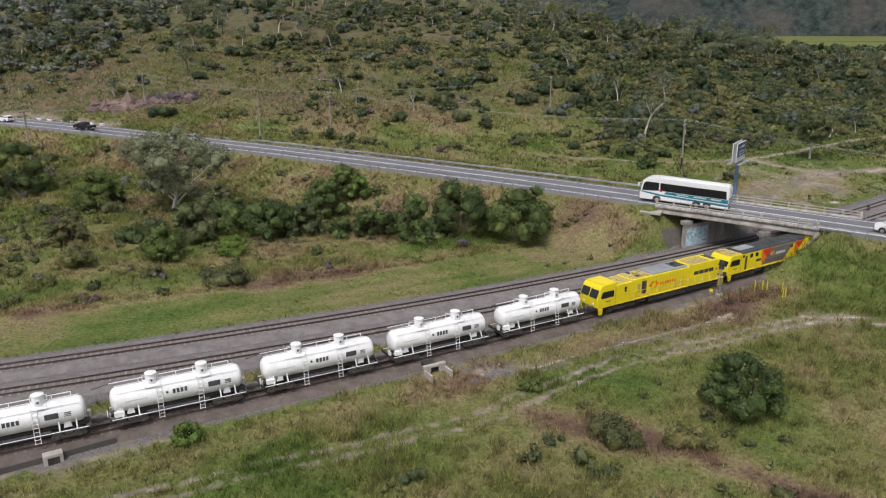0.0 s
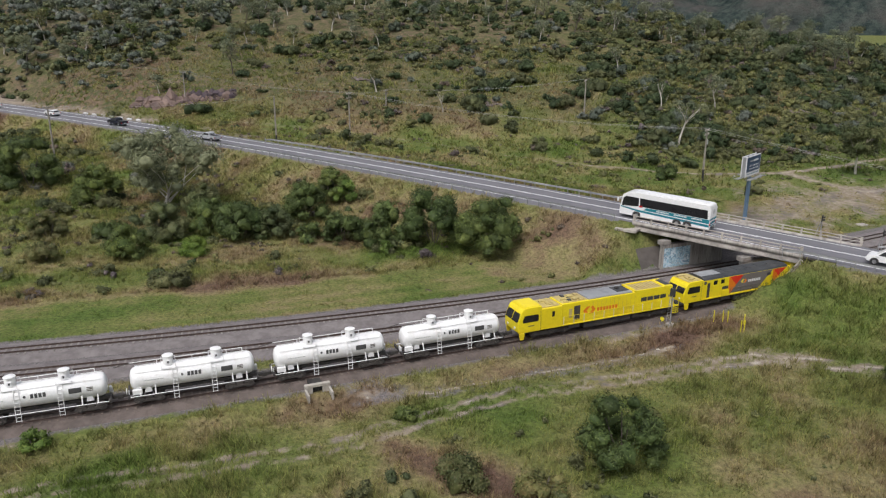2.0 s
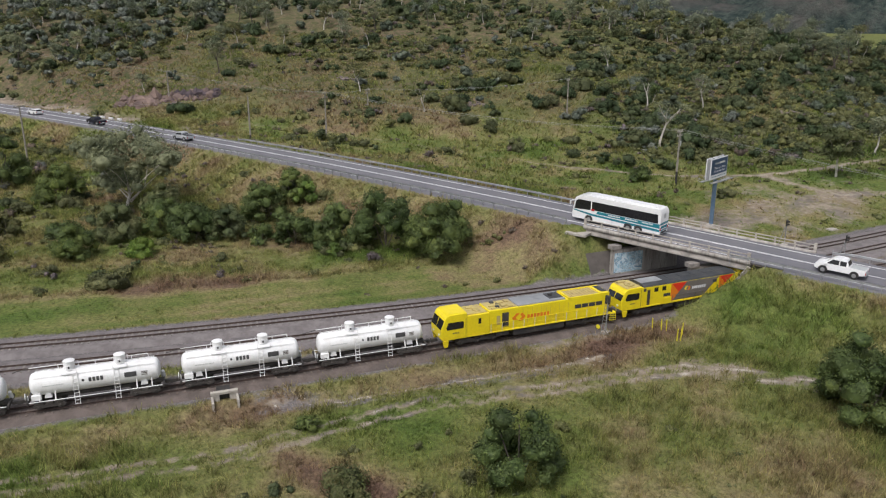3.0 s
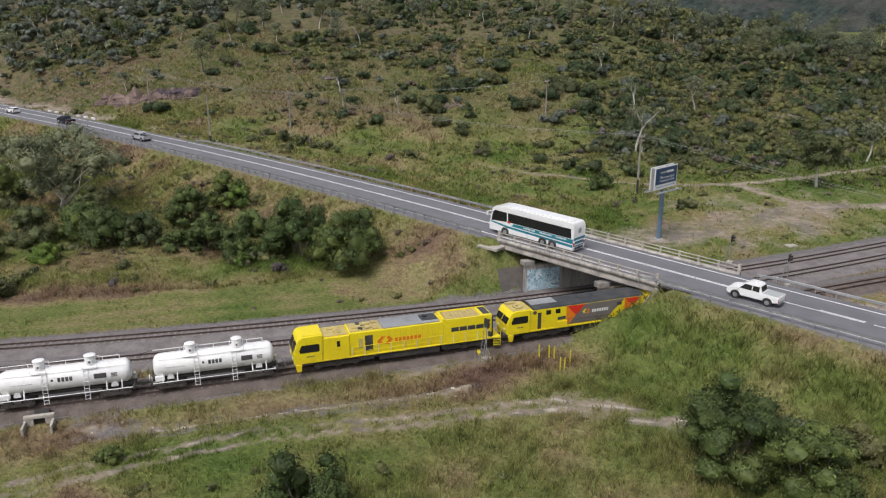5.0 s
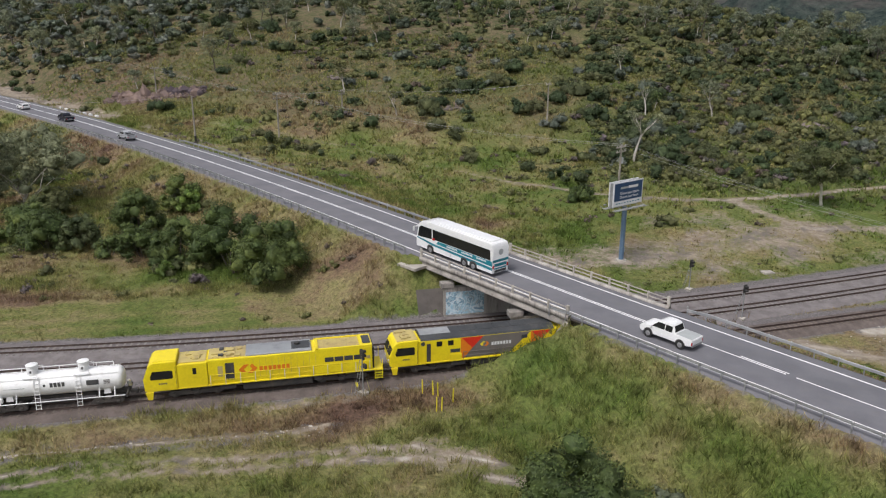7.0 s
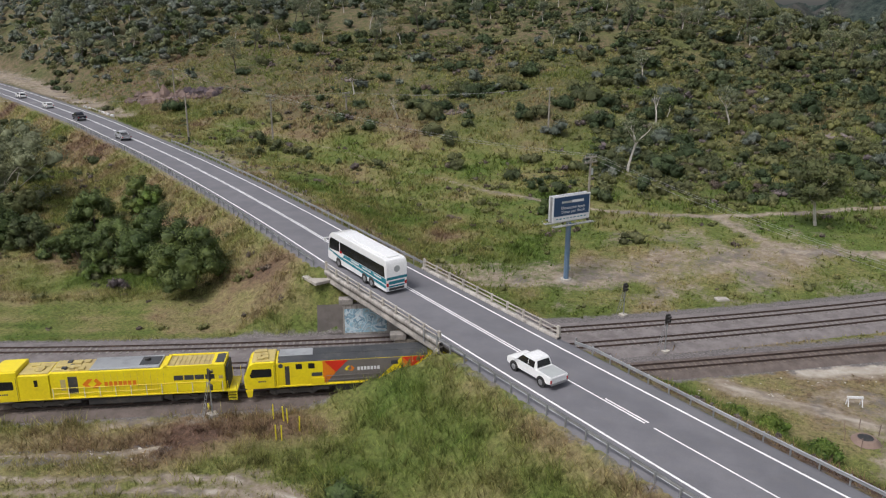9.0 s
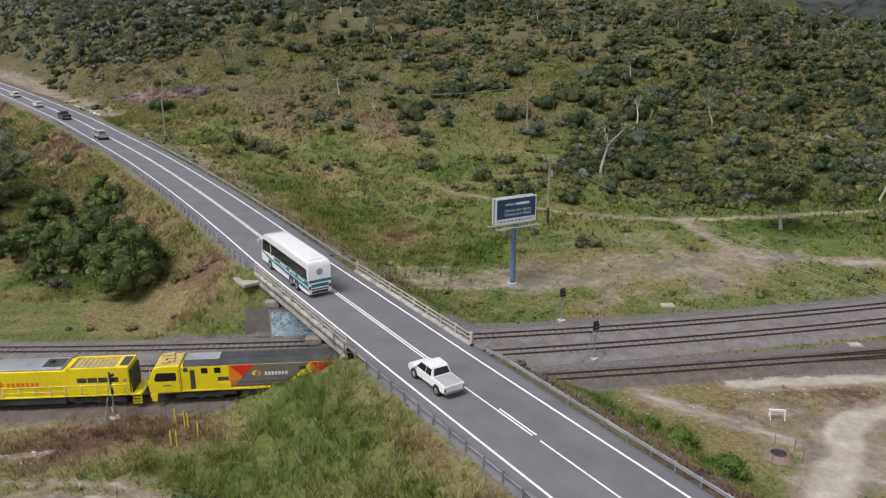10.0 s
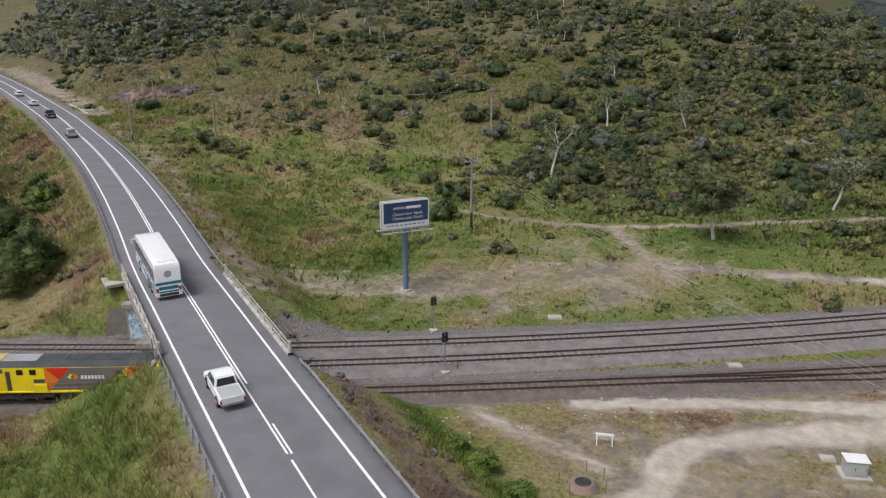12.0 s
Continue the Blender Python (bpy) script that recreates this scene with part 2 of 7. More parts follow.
M_BBPOLE = surface("blue_grey_pole_paint", (0.10, 0.17, 0.27), (0.13, 0.2, 0.3), 1.5, 0.5, dirt=(0.3, 0.32, 0.35), dirt_amount=0.4)
M_BBNAVY = surface("navy_poster_vinyl", (0.018, 0.055, 0.13), (0.022, 0.062, 0.14), 1.0, 0.4, bump=0.0)
M_BBWHITE = surface("white_sign_sheet", (0.75, 0.75, 0.76), (0.65, 0.65, 0.67), 1.0, 0.5, bump=0.0)
M_POSTYELLOW = surface("yellow_bollard_paint", (0.78, 0.68, 0.03), (0.65, 0.55, 0.03), 3, 0.5, dirt=(0.3, 0.25, 0.1), dirt_amount=0.5)
M_CABINET = surface("light_grey_cabinet", (0.4, 0.42, 0.42), (0.33, 0.35, 0.35), 2, 0.5)
M_BARK = surface("pale_gum_bark", (0.62, 0.58, 0.53), (0.42, 0.38, 0.34), 2.5, 0.9, bump=0.4, dirt=(0.12, 0.1, 0.08), dirt_amount=0.7)
M_BARKDARK = surface("dark_bark", (0.12, 0.1, 0.085), (0.07, 0.058, 0.05), 2.5, 0.95, bump=0.5)
M_ROCK = surface("red_brown_rock", (0.1, 0.07, 0.062), (0.24, 0.17, 0.14), 0.8, 0.95, bump=1.0, dirt=(0.1, 0.07, 0.08), dirt_amount=0.8, world_space=True)
M_ROCKGREY = surface("grey_brown_boulder", (0.13, 0.105, 0.095), (0.2, 0.165, 0.15), 0.8, 0.95, bump=1.0, dirt=(0.12, 0.1, 0.09), dirt_amount=0.7, world_space=True)
# Purple rock made darker, so the colour holds the overhang's shade.
M_SHALE = surface("overhang_shade_shale", (0.045, 0.034, 0.042), (0.085, 0.064, 0.075), 0.9, 0.95, bump=1.0, dirt=(0.13, 0.09, 0.075), dirt_amount=0.6, world_space=True)
M_SANDROCK = surface("pale_washed_stone", (0.5, 0.46, 0.4), (0.36, 0.33, 0.29), 1.2, 0.95, bump=0.6, world_space=True)
M_LEAF_BUSH = leaf_material("deep_green_leaves", [(0.0, (0.034, 0.056, 0.019)), (0.5, (0.066, 0.1, 0.033)), (1.0, (0.13, 0.17, 0.053))], dry=(0.075, 0.095, 0.036))
M_LEAF_MID = leaf_material("mid_green_leaves", [(0.0, (0.055, 0.08, 0.034)), (0.5, (0.095, 0.12, 0.052)), (1.0, (0.145, 0.17, 0.075))], dry=(0.125, 0.12, 0.062))
M_LEAF_BRIGHT = leaf_material("bright_green_leaves", [(0.0, (0.045, 0.09, 0.018)), (0.5, (0.085, 0.15, 0.03)), (1.0, (0.15, 0.21, 0.05))], dry=(0.1, 0.13, 0.035))
# Grey-green gum leaves, lightened further to paint in the western slope's haze.
M_LEAF_GUM = leaf_material("grey_green_leaves", [(0.0, (0.08, 0.1, 0.068)), (0.5, (0.145, 0.17, 0.115)), (1.0, (0.21, 0.235, 0.165))], dry=(0.14, 0.155, 0.1))
M_SCRUB = leaf_material("scrub_leaves", [(0.0, (0.06, 0.075, 0.03)), (0.45, (0.1, 0.12, 0.045)), (0.8, (0.145, 0.15, 0.062)), (1.0, (0.2, 0.165, 0.085))], dry=(0.165, 0.145, 0.075))
M_GRASS = grass_material("tall_grass", 1.25)


def heath_material():
    """Foliage of mixed shrubs: each plant has its own tint, each leaf varies a little."""
    m, nt, b = nodes_of("mixed_heath_leaves")
    a = nt.nodes.new("ShaderNodeAttribute")
    a.attribute_name = "tint"
    col = ramp(nt, a.outputs["Fac"], HEATH)
    isl = nt.nodes.new("ShaderNodeNewGeometry").outputs["Random Per Island"]
    col = mixed(nt, 1.0, col, ramp(nt, isl, [(0.0, (0.55, 0.58, 0.55)), (0.6, (1.0, 1.0, 1.0)), (1.0, (1.55, 1.5, 1.4))]), "MULTIPLY")
    nt.links.new(col, b.inputs["Base Color"])
    b.inputs["Roughness"].default_value = 0.6
    b.inputs["Specular IOR Level"].default_value = 0.2
    thin(nt, b, col, 0.18)
    return m


# Blue raised in every tint, so hillside haze sits in the foliage colour.
HEATH = [(0.0, (0.036, 0.055, 0.026)), (0.2, (0.06, 0.085, 0.039)), (0.4, (0.108, 0.113, 0.053)), (0.55, (0.155, 0.16, 0.062)), (0.68, (0.095, 0.118, 0.088)), (0.8, (0.155, 0.172, 0.150)), (0.9, (0.125, 0.098, 0.077)), (1.0, (0.15, 0.125, 0.135))]
M_HEATH = heath_material()


# ---- mesh helpers ----
def fast_mesh(name, verts, faces, material, parent=None, normals=None):
    """Large meshes from arrays; faces all of one size."""
    verts, faces = np.asarray(verts, np.float32), np.asarray(faces, np.int32)
    k = faces.shape[1]
    me = bpy.data.meshes.new(name)
    me.vertices.add(len(verts))
    me.vertices.foreach_set("co", verts.ravel())
    me.loops.add(faces.size)
    me.loops.foreach_set("vertex_index", faces.ravel())
    me.polygons.add(len(faces))
    me.polygons.foreach_set("loop_start", np.arange(0, faces.size, k, dtype=np.int32))
    me.update(calc_edges=True)
    if normals is not None:
        me.polygons.foreach_set("use_smooth", np.ones(len(faces), dtype=bool))
        me.normals_split_custom_set_from_vertices(np.asarray(normals, np.float32))
    me.materials.append(material)
    ob = new(name, me)
    ob.parent = parent
    return ob


def part(name, bm, material, parent, label="", smooth=False):
    me = bpy.data.meshes.new(name)
    bm.to_mesh(me)
    bm.free()
    for mm in (material if isinstance(material, (list, tuple)) else [material]):
        me.materials.append(mm)
    if smooth:
        me.shade_smooth()
        me.set_sharp_from_angle(angle=radians(40))
    ob = new(name, me)
    ob.parent = parent
    if label:
        ob["label"] = label
    return ob


def box(bm, x0, x1, y0, y1, z0, z1, bevel=0.0, mi=0):
    g = bmesh.ops.create_cube(bm, size=1.0)
    vs = g["verts"]
    for v in vs:
        v.co = Vector((x0 + (v.co.x + 0.5) * (x1 - x0), y0 + (v.co.y + 0.5) * (y1 - y0), z0 + (v.co.z + 0.5) * (z1 - z0)))
    fs = {f for v in vs for f in v.link_faces}
    for f in fs:
        f.material_index = mi
    if bevel:
        es = list({e for v in vs for e in v.link_edges})
        r = bmesh.ops.bevel(bm, geom=es, offset=bevel, segments=2, affect="EDGES", profile=0.5)
        for f in r["faces"]:
            f.material_index = mi
    return vs


def cyl(bm, p0, p1, r0, r1=None, seg=10, mi=0, caps=True):
    r1 = r0 if r1 is None else r1
    p0, p1 = Vector(p0), Vector(p1)
    ax = (p1 - p0).normalized()
    a = ax.orthogonal().normalized()
    b = ax.cross(a)
    rings = []
    for p, r in ((p0, r0), (p1, r1)):
        rings.append([bm.verts.new(p + r * (math.cos(2 * math.pi * i / seg) * a + math.sin(2 * math.pi * i / seg) * b)) for i in range(seg)])
    for i in range(seg):
        j = (i + 1) % seg
        bm.faces.new((rings[0][i], rings[0][j], rings[1][j], rings[1][i])).material_index = mi
    if caps:
        bm.faces.new(rings[0][::-1]).material_index = mi
        bm.faces.new(rings[1]).material_index = mi


def prism(bm, outline, y0, y1, mi=0, bevel=0.0):
    """An outline in x, z pushed from y0 to y1."""
    a = [bm.verts.new((x, y0, z)) for x, z in outline]
    b = [bm.verts.new((x, y1, z)) for x, z in outline]
    n = len(outline)
    fs = [bm.faces.new(a), bm.faces.new(b[::-1])]
    fs += [bm.faces.new((a[i], b[i], b[(i + 1) % n], a[(i + 1) % n])) for i in range(n)]
    for f in fs:
        f.material_index = mi
    if bevel:
        bmesh.ops.recalc_face_normals(bm, faces=fs)
        es = list({e for f in fs for e in f.edges})
        bmesh.ops.bevel(bm, geom=es, offset=bevel, segments=2, affect="EDGES", profile=0.5)
    return fs


def B():
    return bmesh.new()


def sweep(path, profile, closed=False):
    """Verts and quads of a profile (side, height) carried along a path; side is to the right of the way."""
    path = np.asarray(path, float)
    d = np.gradient(path[:, :2], axis=0)
    d /= np.linalg.norm(d, axis=1)[:, None]
    right = np.stack([d[:, 1], -d[:, 0]], 1)
    prof = np.asarray(profile, float)
    k, n = len(prof), len(path)
    v = np.zeros((n, k, 3))
    v[:, :, :2] = path[:, None, :2] + right[:, None, :] * prof[None, :, 0, None]
    v[:, :, 2] = path[:, 2, None] + prof[None, :, 1]
    f = []
    kk = k if closed else k - 1
    i = np.arange(n - 1)[:, None] * k
    j = np.arange(kk)[None, :]
    j2 = (j + 1) % k
    f = np.stack([i + j, i + k + j, i + k + j2, i + j2], -1).reshape(-1, 4)
    return v.reshape(-1, 3), f


def swept(name, path, profile, material, parent=None, closed=False):
    v, f = sweep(path, profile, closed)
    return fast_mesh(name, v, f, material, parent)


def place(ob, x, y, z, rz=0.0):
    ob.matrix_basis = pose(x, y, z, 0, 0, rz)
    return ob



# ---- lie of the land ----
def cubic(xs, ys):
    xs, ys = np.array(xs, float), np.array(ys, float)
    m = np.gradient(ys, xs)
    def f(x):
        x = np.asarray(x, float)
        i = np.clip(np.searchsorted(xs, x) - 1, 0, len(xs) - 2)
        h = xs[i + 1] - xs[i]
        t = np.clip((x - xs[i]) / h, -1, 2)
        return ((2*t**3 - 3*t**2 + 1) * ys[i] + (t**3 - 2*t**2 + t) * h * m[i] + (3*t**2 - 2*t**3) * ys[i+1] + (t**3 - t**2) * h * m[i+1])
    return f
RX = [-400, -250, -170, -108, -75, -58, -26, 0, 17.8, 34.3, 44, 60, 73.7, 90, 140, 260, 600]
road_y = cubic(RX, [300, 246, 214.5, 188, 173.5, 165.3, 149.2, 134.8, 124.2, 114.1, 108.6, 99.5, 91.7, 82.4, 54, -14, -207])
road_z = cubic(RX, [12.5, 11.5, 10.5, 9.3, 8.4, 7.9, 7.1, 6.5, 6.15, 5.75, 5.4, 4.8, 4.4, 4.0, 3.0, 1.0, -3])
def near_y(x): u = np.asarray(x, float) - 30; return 88.74 + 0.6 + .6211*u + .00091*u*u
def mid_y(x): u = np.asarray(x, float) - 30; return 96.36 + .5934*u + .001656*u*u + 2.09e-6*u**3
def far_y(x): u = np.asarray(x, float) - 30; return 101.66 + .577*u + .001707*u*u + 4.02e-6*u**3
def plane(x, y): return -2.11 - .0102*np.clip(x, -160, 220) + .0232*np.clip(y, -60, 160)
def across(x, y): return -((x - 44.3) * .53 - (y - 102) * .848)
def smax(a, b, k=.6): return .5*(a + b + np.sqrt((a - b)**2 + k*k)) - .0
RISE_Y = [130, 155, 170, 183, 200, 220, 240, 260, 285, 320, 370, 450, 600, 900, 1500]
RISE_WEST = [0, 1.4, 2.5, 3.9, 8, 14, 19.5, 24.5, 31, 36.5, 43, 55, 72, 85, 60]
RISE_EAST = [0, 1.4, 2.5, 3.9, 5.5, 8.5, 11.5, 15, 20.5, 26.5, 26, 18, 6, 1, 0]


def ground(x, y):
    x, y = np.asarray(x, float), np.asarray(y, float)
    base = plane(x, y)
    g = np.interp(x, [-600, -150, 80, 100, 125, 160, 230, 400], [.8, 1, 1, .92, .78, .55, .2, .05])
    east = np.clip((x - 10) / 65, 0, 1)
    rise = np.interp(y, RISE_Y, RISE_WEST) * (1 - east) + np.interp(y, RISE_Y, RISE_EAST) * east
    clear = np.clip(((y - far_y(np.clip(x, -200, 200))) * .85 - 4) / 14, 0, 1)
    z = base + rise * g * clear
    off = (near_y(x) - y) * .85
    z = z - .6*np.exp(-((off - 5.5)/1.1)**2) * np.clip((x + 30)/10, 0, 1) * np.clip((38 - x)/6, 0, 1)
    xc = np.clip(x, -400, 600)
    d = (y - road_y(xc)) * .871
    zr = road_z(xc)
    z = np.where(x < 20, np.minimum(z, zr - .3 + np.maximum(0, np.abs(d) - 13) * .75), z)
    sn = np.interp(x, [-60, -20, 15, 32], [.04, .07, .2, .5])
    emb = np.where(d < 0, zr - .2 - np.maximum(0, -d - 5.6)*.62, zr - .2 - np.maximum(0, d - 5.6)*sn)
    q = across(x, y)
    lim = np.where(q > 3, base + (q - 10.0)*1.5, base + (-4.4 - q)*2.6)
    emb = np.minimum(emb, lim)
    return np.maximum(z, emb)


# ---- ground ----
def lines_distance(x, y, pts):
    """Distance from each place to a broken line."""
    best = np.full(np.shape(x), 1e9)
    for (ax, ay), (bx, by) in zip(pts[:-1], pts[1:]):
        ux, uy = bx - ax, by - ay
        t = np.clip(((x - ax) * ux + (y - ay) * uy) / (ux * ux + uy * uy), 0, 1)
        best = np.minimum(best, np.hypot(x - ax - t * ux, y - ay - t * uy))
    return best


SOUTH_TRACK = [(-60, 34), (-21.7, 47.7), (-12.5, 52), (-3.9, 55.5), (4.1, 59.6), (8.6, 64), (17.7, 70.2), (28.4, 74.8), (37.5, 79.6), (42.8, 81.6), (48, 81), (53.2, 80), (58, 78)]
WASH = [(3.1, 68.3), (10.2, 70.2), (18.1, 74.2), (28.3, 79.6), (33, 82.6)]
HILL_TRACK = [(-60, 190), (-30, 184), (-8.4, 178), (11.6, 171.3), (27.6, 165), (41.1, 162.8), (48.6, 161.8), (59.9, 163.5), (66, 165.5), (78, 171.7), (88.5, 177.7), (100, 184), (150, 212)]
SPUR_TRACK = [(66, 165.5), (70, 161.5), (74, 157), (77.4, 154.3), (85.1, 157), (91.2, 159.2), (101, 163.7), (150, 190)]
BILLBOARD_TRACK = [(38, 129), (49.5, 134.5), (58.4, 140.4), (67.3, 145.8), (77.4, 153.3)]
YARD_TRACK = [(72, 113.5), (75.5, 112.6), (81.7, 111.5), (86.7, 110.4), (92, 108), (110, 100)]
YARD_LOOP = [(88, 104), (89.2, 110.5), (89.0, 114.5), (91, 118), (95, 121.8), (102.9, 127.4), (115, 136)]
SAND = [(80, 119), (83.1, 121.2), (93.7, 127), (102.8, 131.4), (112, 137)]


def bands(x, y):
    """How bare, how stony and how dry the ground is."""
    bare = np.zeros_like(x)
    d = lines_distance(x, y, SOUTH_TRACK)
    bare = np.maximum(bare, (0.39 + 0.05 * (x > 25) + 0.12 * value_noise(x, y, 7.0, 77)) * np.exp(-((d - 0.85) / 0.4) ** 2) + (0.17 + 0.08 * (x > 22)) * np.exp(-(d / 2.2) ** 2))
    for pts, w, s in ((YARD_LOOP, 3.2, 0.72), (SAND, 2.0, 0.72), (YARD_TRACK, 1.5, 0.6)):
        bare = np.maximum(bare, (s + 0.08 * value_noise(x, y, 2.4, 80)) * np.exp(-(lines_distance(x, y, pts) / (w * (1 + 0.25 * value_noise(x, y, 5.0, 81)))) ** 2))
    for pts, w, s in ((WASH, 0.7, 0.68), (SPUR_TRACK, 1.5, 0.66)):
        bare = np.maximum(bare, s * (0.88 + 0.25 * value_noise(x, y, 5.0, 83)) * np.exp(-(lines_distance(x, y, pts) / w) ** 3))
    bare = np.maximum(bare, (0.36 + 0.2 * np.clip((x - 15) / 25, 0, 1)) * np.exp(-(lines_distance(x, y, HILL_TRACK)) ** 3))
    rd = (y - road_y(np.clip(x, -400, 600))) * 0.871
    bare = np.maximum(bare, (0.5 + 0.1 * value_noise(x, y, 4.0, 86)) * np.exp(-((rd - 9.5) / 5) ** 4) * np.clip((-62 - x) / 18, 0, 1))
    bare = np.maximum(bare, (0.37 + 0.12 * value_noise(x, y, 3.0, 88)) * np.exp(-((rd - 8.6) / 3.2) ** 4) * (x > -66) * (x < 45))
    bare = np.maximum(bare, (0.4 + 0.1 * value_noise(x, y, 5.0, 89)) * np.exp(-(lines_distance(x, y, BILLBOARD_TRACK) / 5.5) ** 4))
    bare = np.maximum(bare, (0.3 + 0.22 * value_noise(x, y, 3.2, 90)) * (x > 52) * (y > far_y(x) + 3) * np.exp(-(lines_distance(x, y, BILLBOARD_TRACK) / 16) ** 4))
    bare = np.maximum(bare, 0.6 * np.exp(-(np.hypot(x - 51.8, y - 133.6) / 2.4) ** 4))
    bare = np.maximum(bare, (0.44 + 0.12 * value_noise(x, y, 3.5, 82)) * np.exp(-(np.hypot((x - 94) / 1.7, y - 114) / 10) ** 4))
    bare = np.maximum(bare, (0.46 + 0.12 * value_noise(x, y, 2.2, 84)) * np.exp(-(np.hypot((x - 44) / 1.6, y - 81.5) / 3.2) ** 2))
    bare = np.maximum(bare, 0.3 * np.exp(-(np.hypot((x + 84) / 2.2, y - 216) / 5) ** 4))
    bare = np.maximum(bare, 0.5 * np.exp(-(lines_distance(x, y, [(-24, 56), (-30, 52)]) / 3.0) ** 2))
    nd = (y - near_y(x)) * 0.85
    fd = (y - far_y(x)) * 0.85
    wide = 2.3 + 1.1 * np.clip((x - 30) / 15, 0, 1)
    stony = np.where((nd > -3.6) & (fd < wide), 0.62, 0.0)
    stony = np.where(nd <= -1.9, (0.52 + 0.08 * value_noise(x, y, 2.5, 93)) * np.exp(-((nd + 1.9) / np.where(across(x, y) > -4, 2.2, 1.2)) ** 2), stony)
    bare = np.maximum(bare, np.where((nd < -1.5) & (nd > -14), (0.42 + 0.12 * value_noise(x, y, 3.0, 91)) * np.exp(-((nd + 4.2) / 3.2) ** 4) * (across(x, y) > -3.6), 0))
    bare = np.maximum(bare, (0.42 + 0.12 * value_noise(x, y, 2.6, 92)) * np.exp(-(np.hypot((x - 33) / 2.0, y - 85.0) / 5.0) ** 4) * (nd < 0) * (across(x, y) > -7))
    stony = np.where(fd >= wide, 0.62 * np.exp(-((fd - wide) / 0.8) ** 2), stony)
    gap = np.exp(-(((nd - 4.2) / 1.0) ** 2)) * np.where(x > 48, np.clip((x - 62) / 15, 0, 1), np.clip((14 - x) / 15, 0, 1))
    stony = stony - 0.5 * gap
    stony = np.maximum(stony, np.where(nd < 0, (0.42 + 0.1 * value_noise(x, y, 4.0, 78)) * np.exp(-(lines_distance(x, y, WASH) / 2.0) ** 4), 0))
    stony = stony - np.where(nd < 0, 0.5 * np.exp(-(lines_distance(x, y, WASH) / 0.6) ** 2) * np.clip(0.7 + value_noise(x, y, 3.0, 85), 0, 1), 0)
    dr = (y - road_y(np.clip(x, -400, 600))) * 0.871
    stony = np.maximum(stony, 0.45 * np.exp(-((np.abs(dr) - 5.2) / 0.9) ** 2))
    stony = np.maximum(stony, np.where((dr > 5) & (x > 28), 0.45 * np.exp(-((dr - 8.2) / 2.6) ** 2), 0))
    raised = np.clip((ground(x, y) - plane(x, y) - 0.5) / 0.6, 0, 1) * (y < 150)
    stony = np.where(np.abs(dr) < 9, stony * (1 - raised * np.clip((np.abs(dr) - 6.2) / 0.8, 0, 1) * np.where((dr > 0) & (x > 28), 0.3, 1)), stony)
    stony = np.where((across(x, y) < -3.2) & (nd > -6) & (x < 60), stony * (1 - raised), stony)
    stony = np.where((across(x, y) > 10.2) & (x > 20) & (x < 45), stony * (1 - raised), stony)
    return np.clip(bare, 0, 1), np.clip(stony, 0, 1)


BRUSH = [(8, 60), (13, 57), (19, 54.5), (26, 49), (32, 45)]


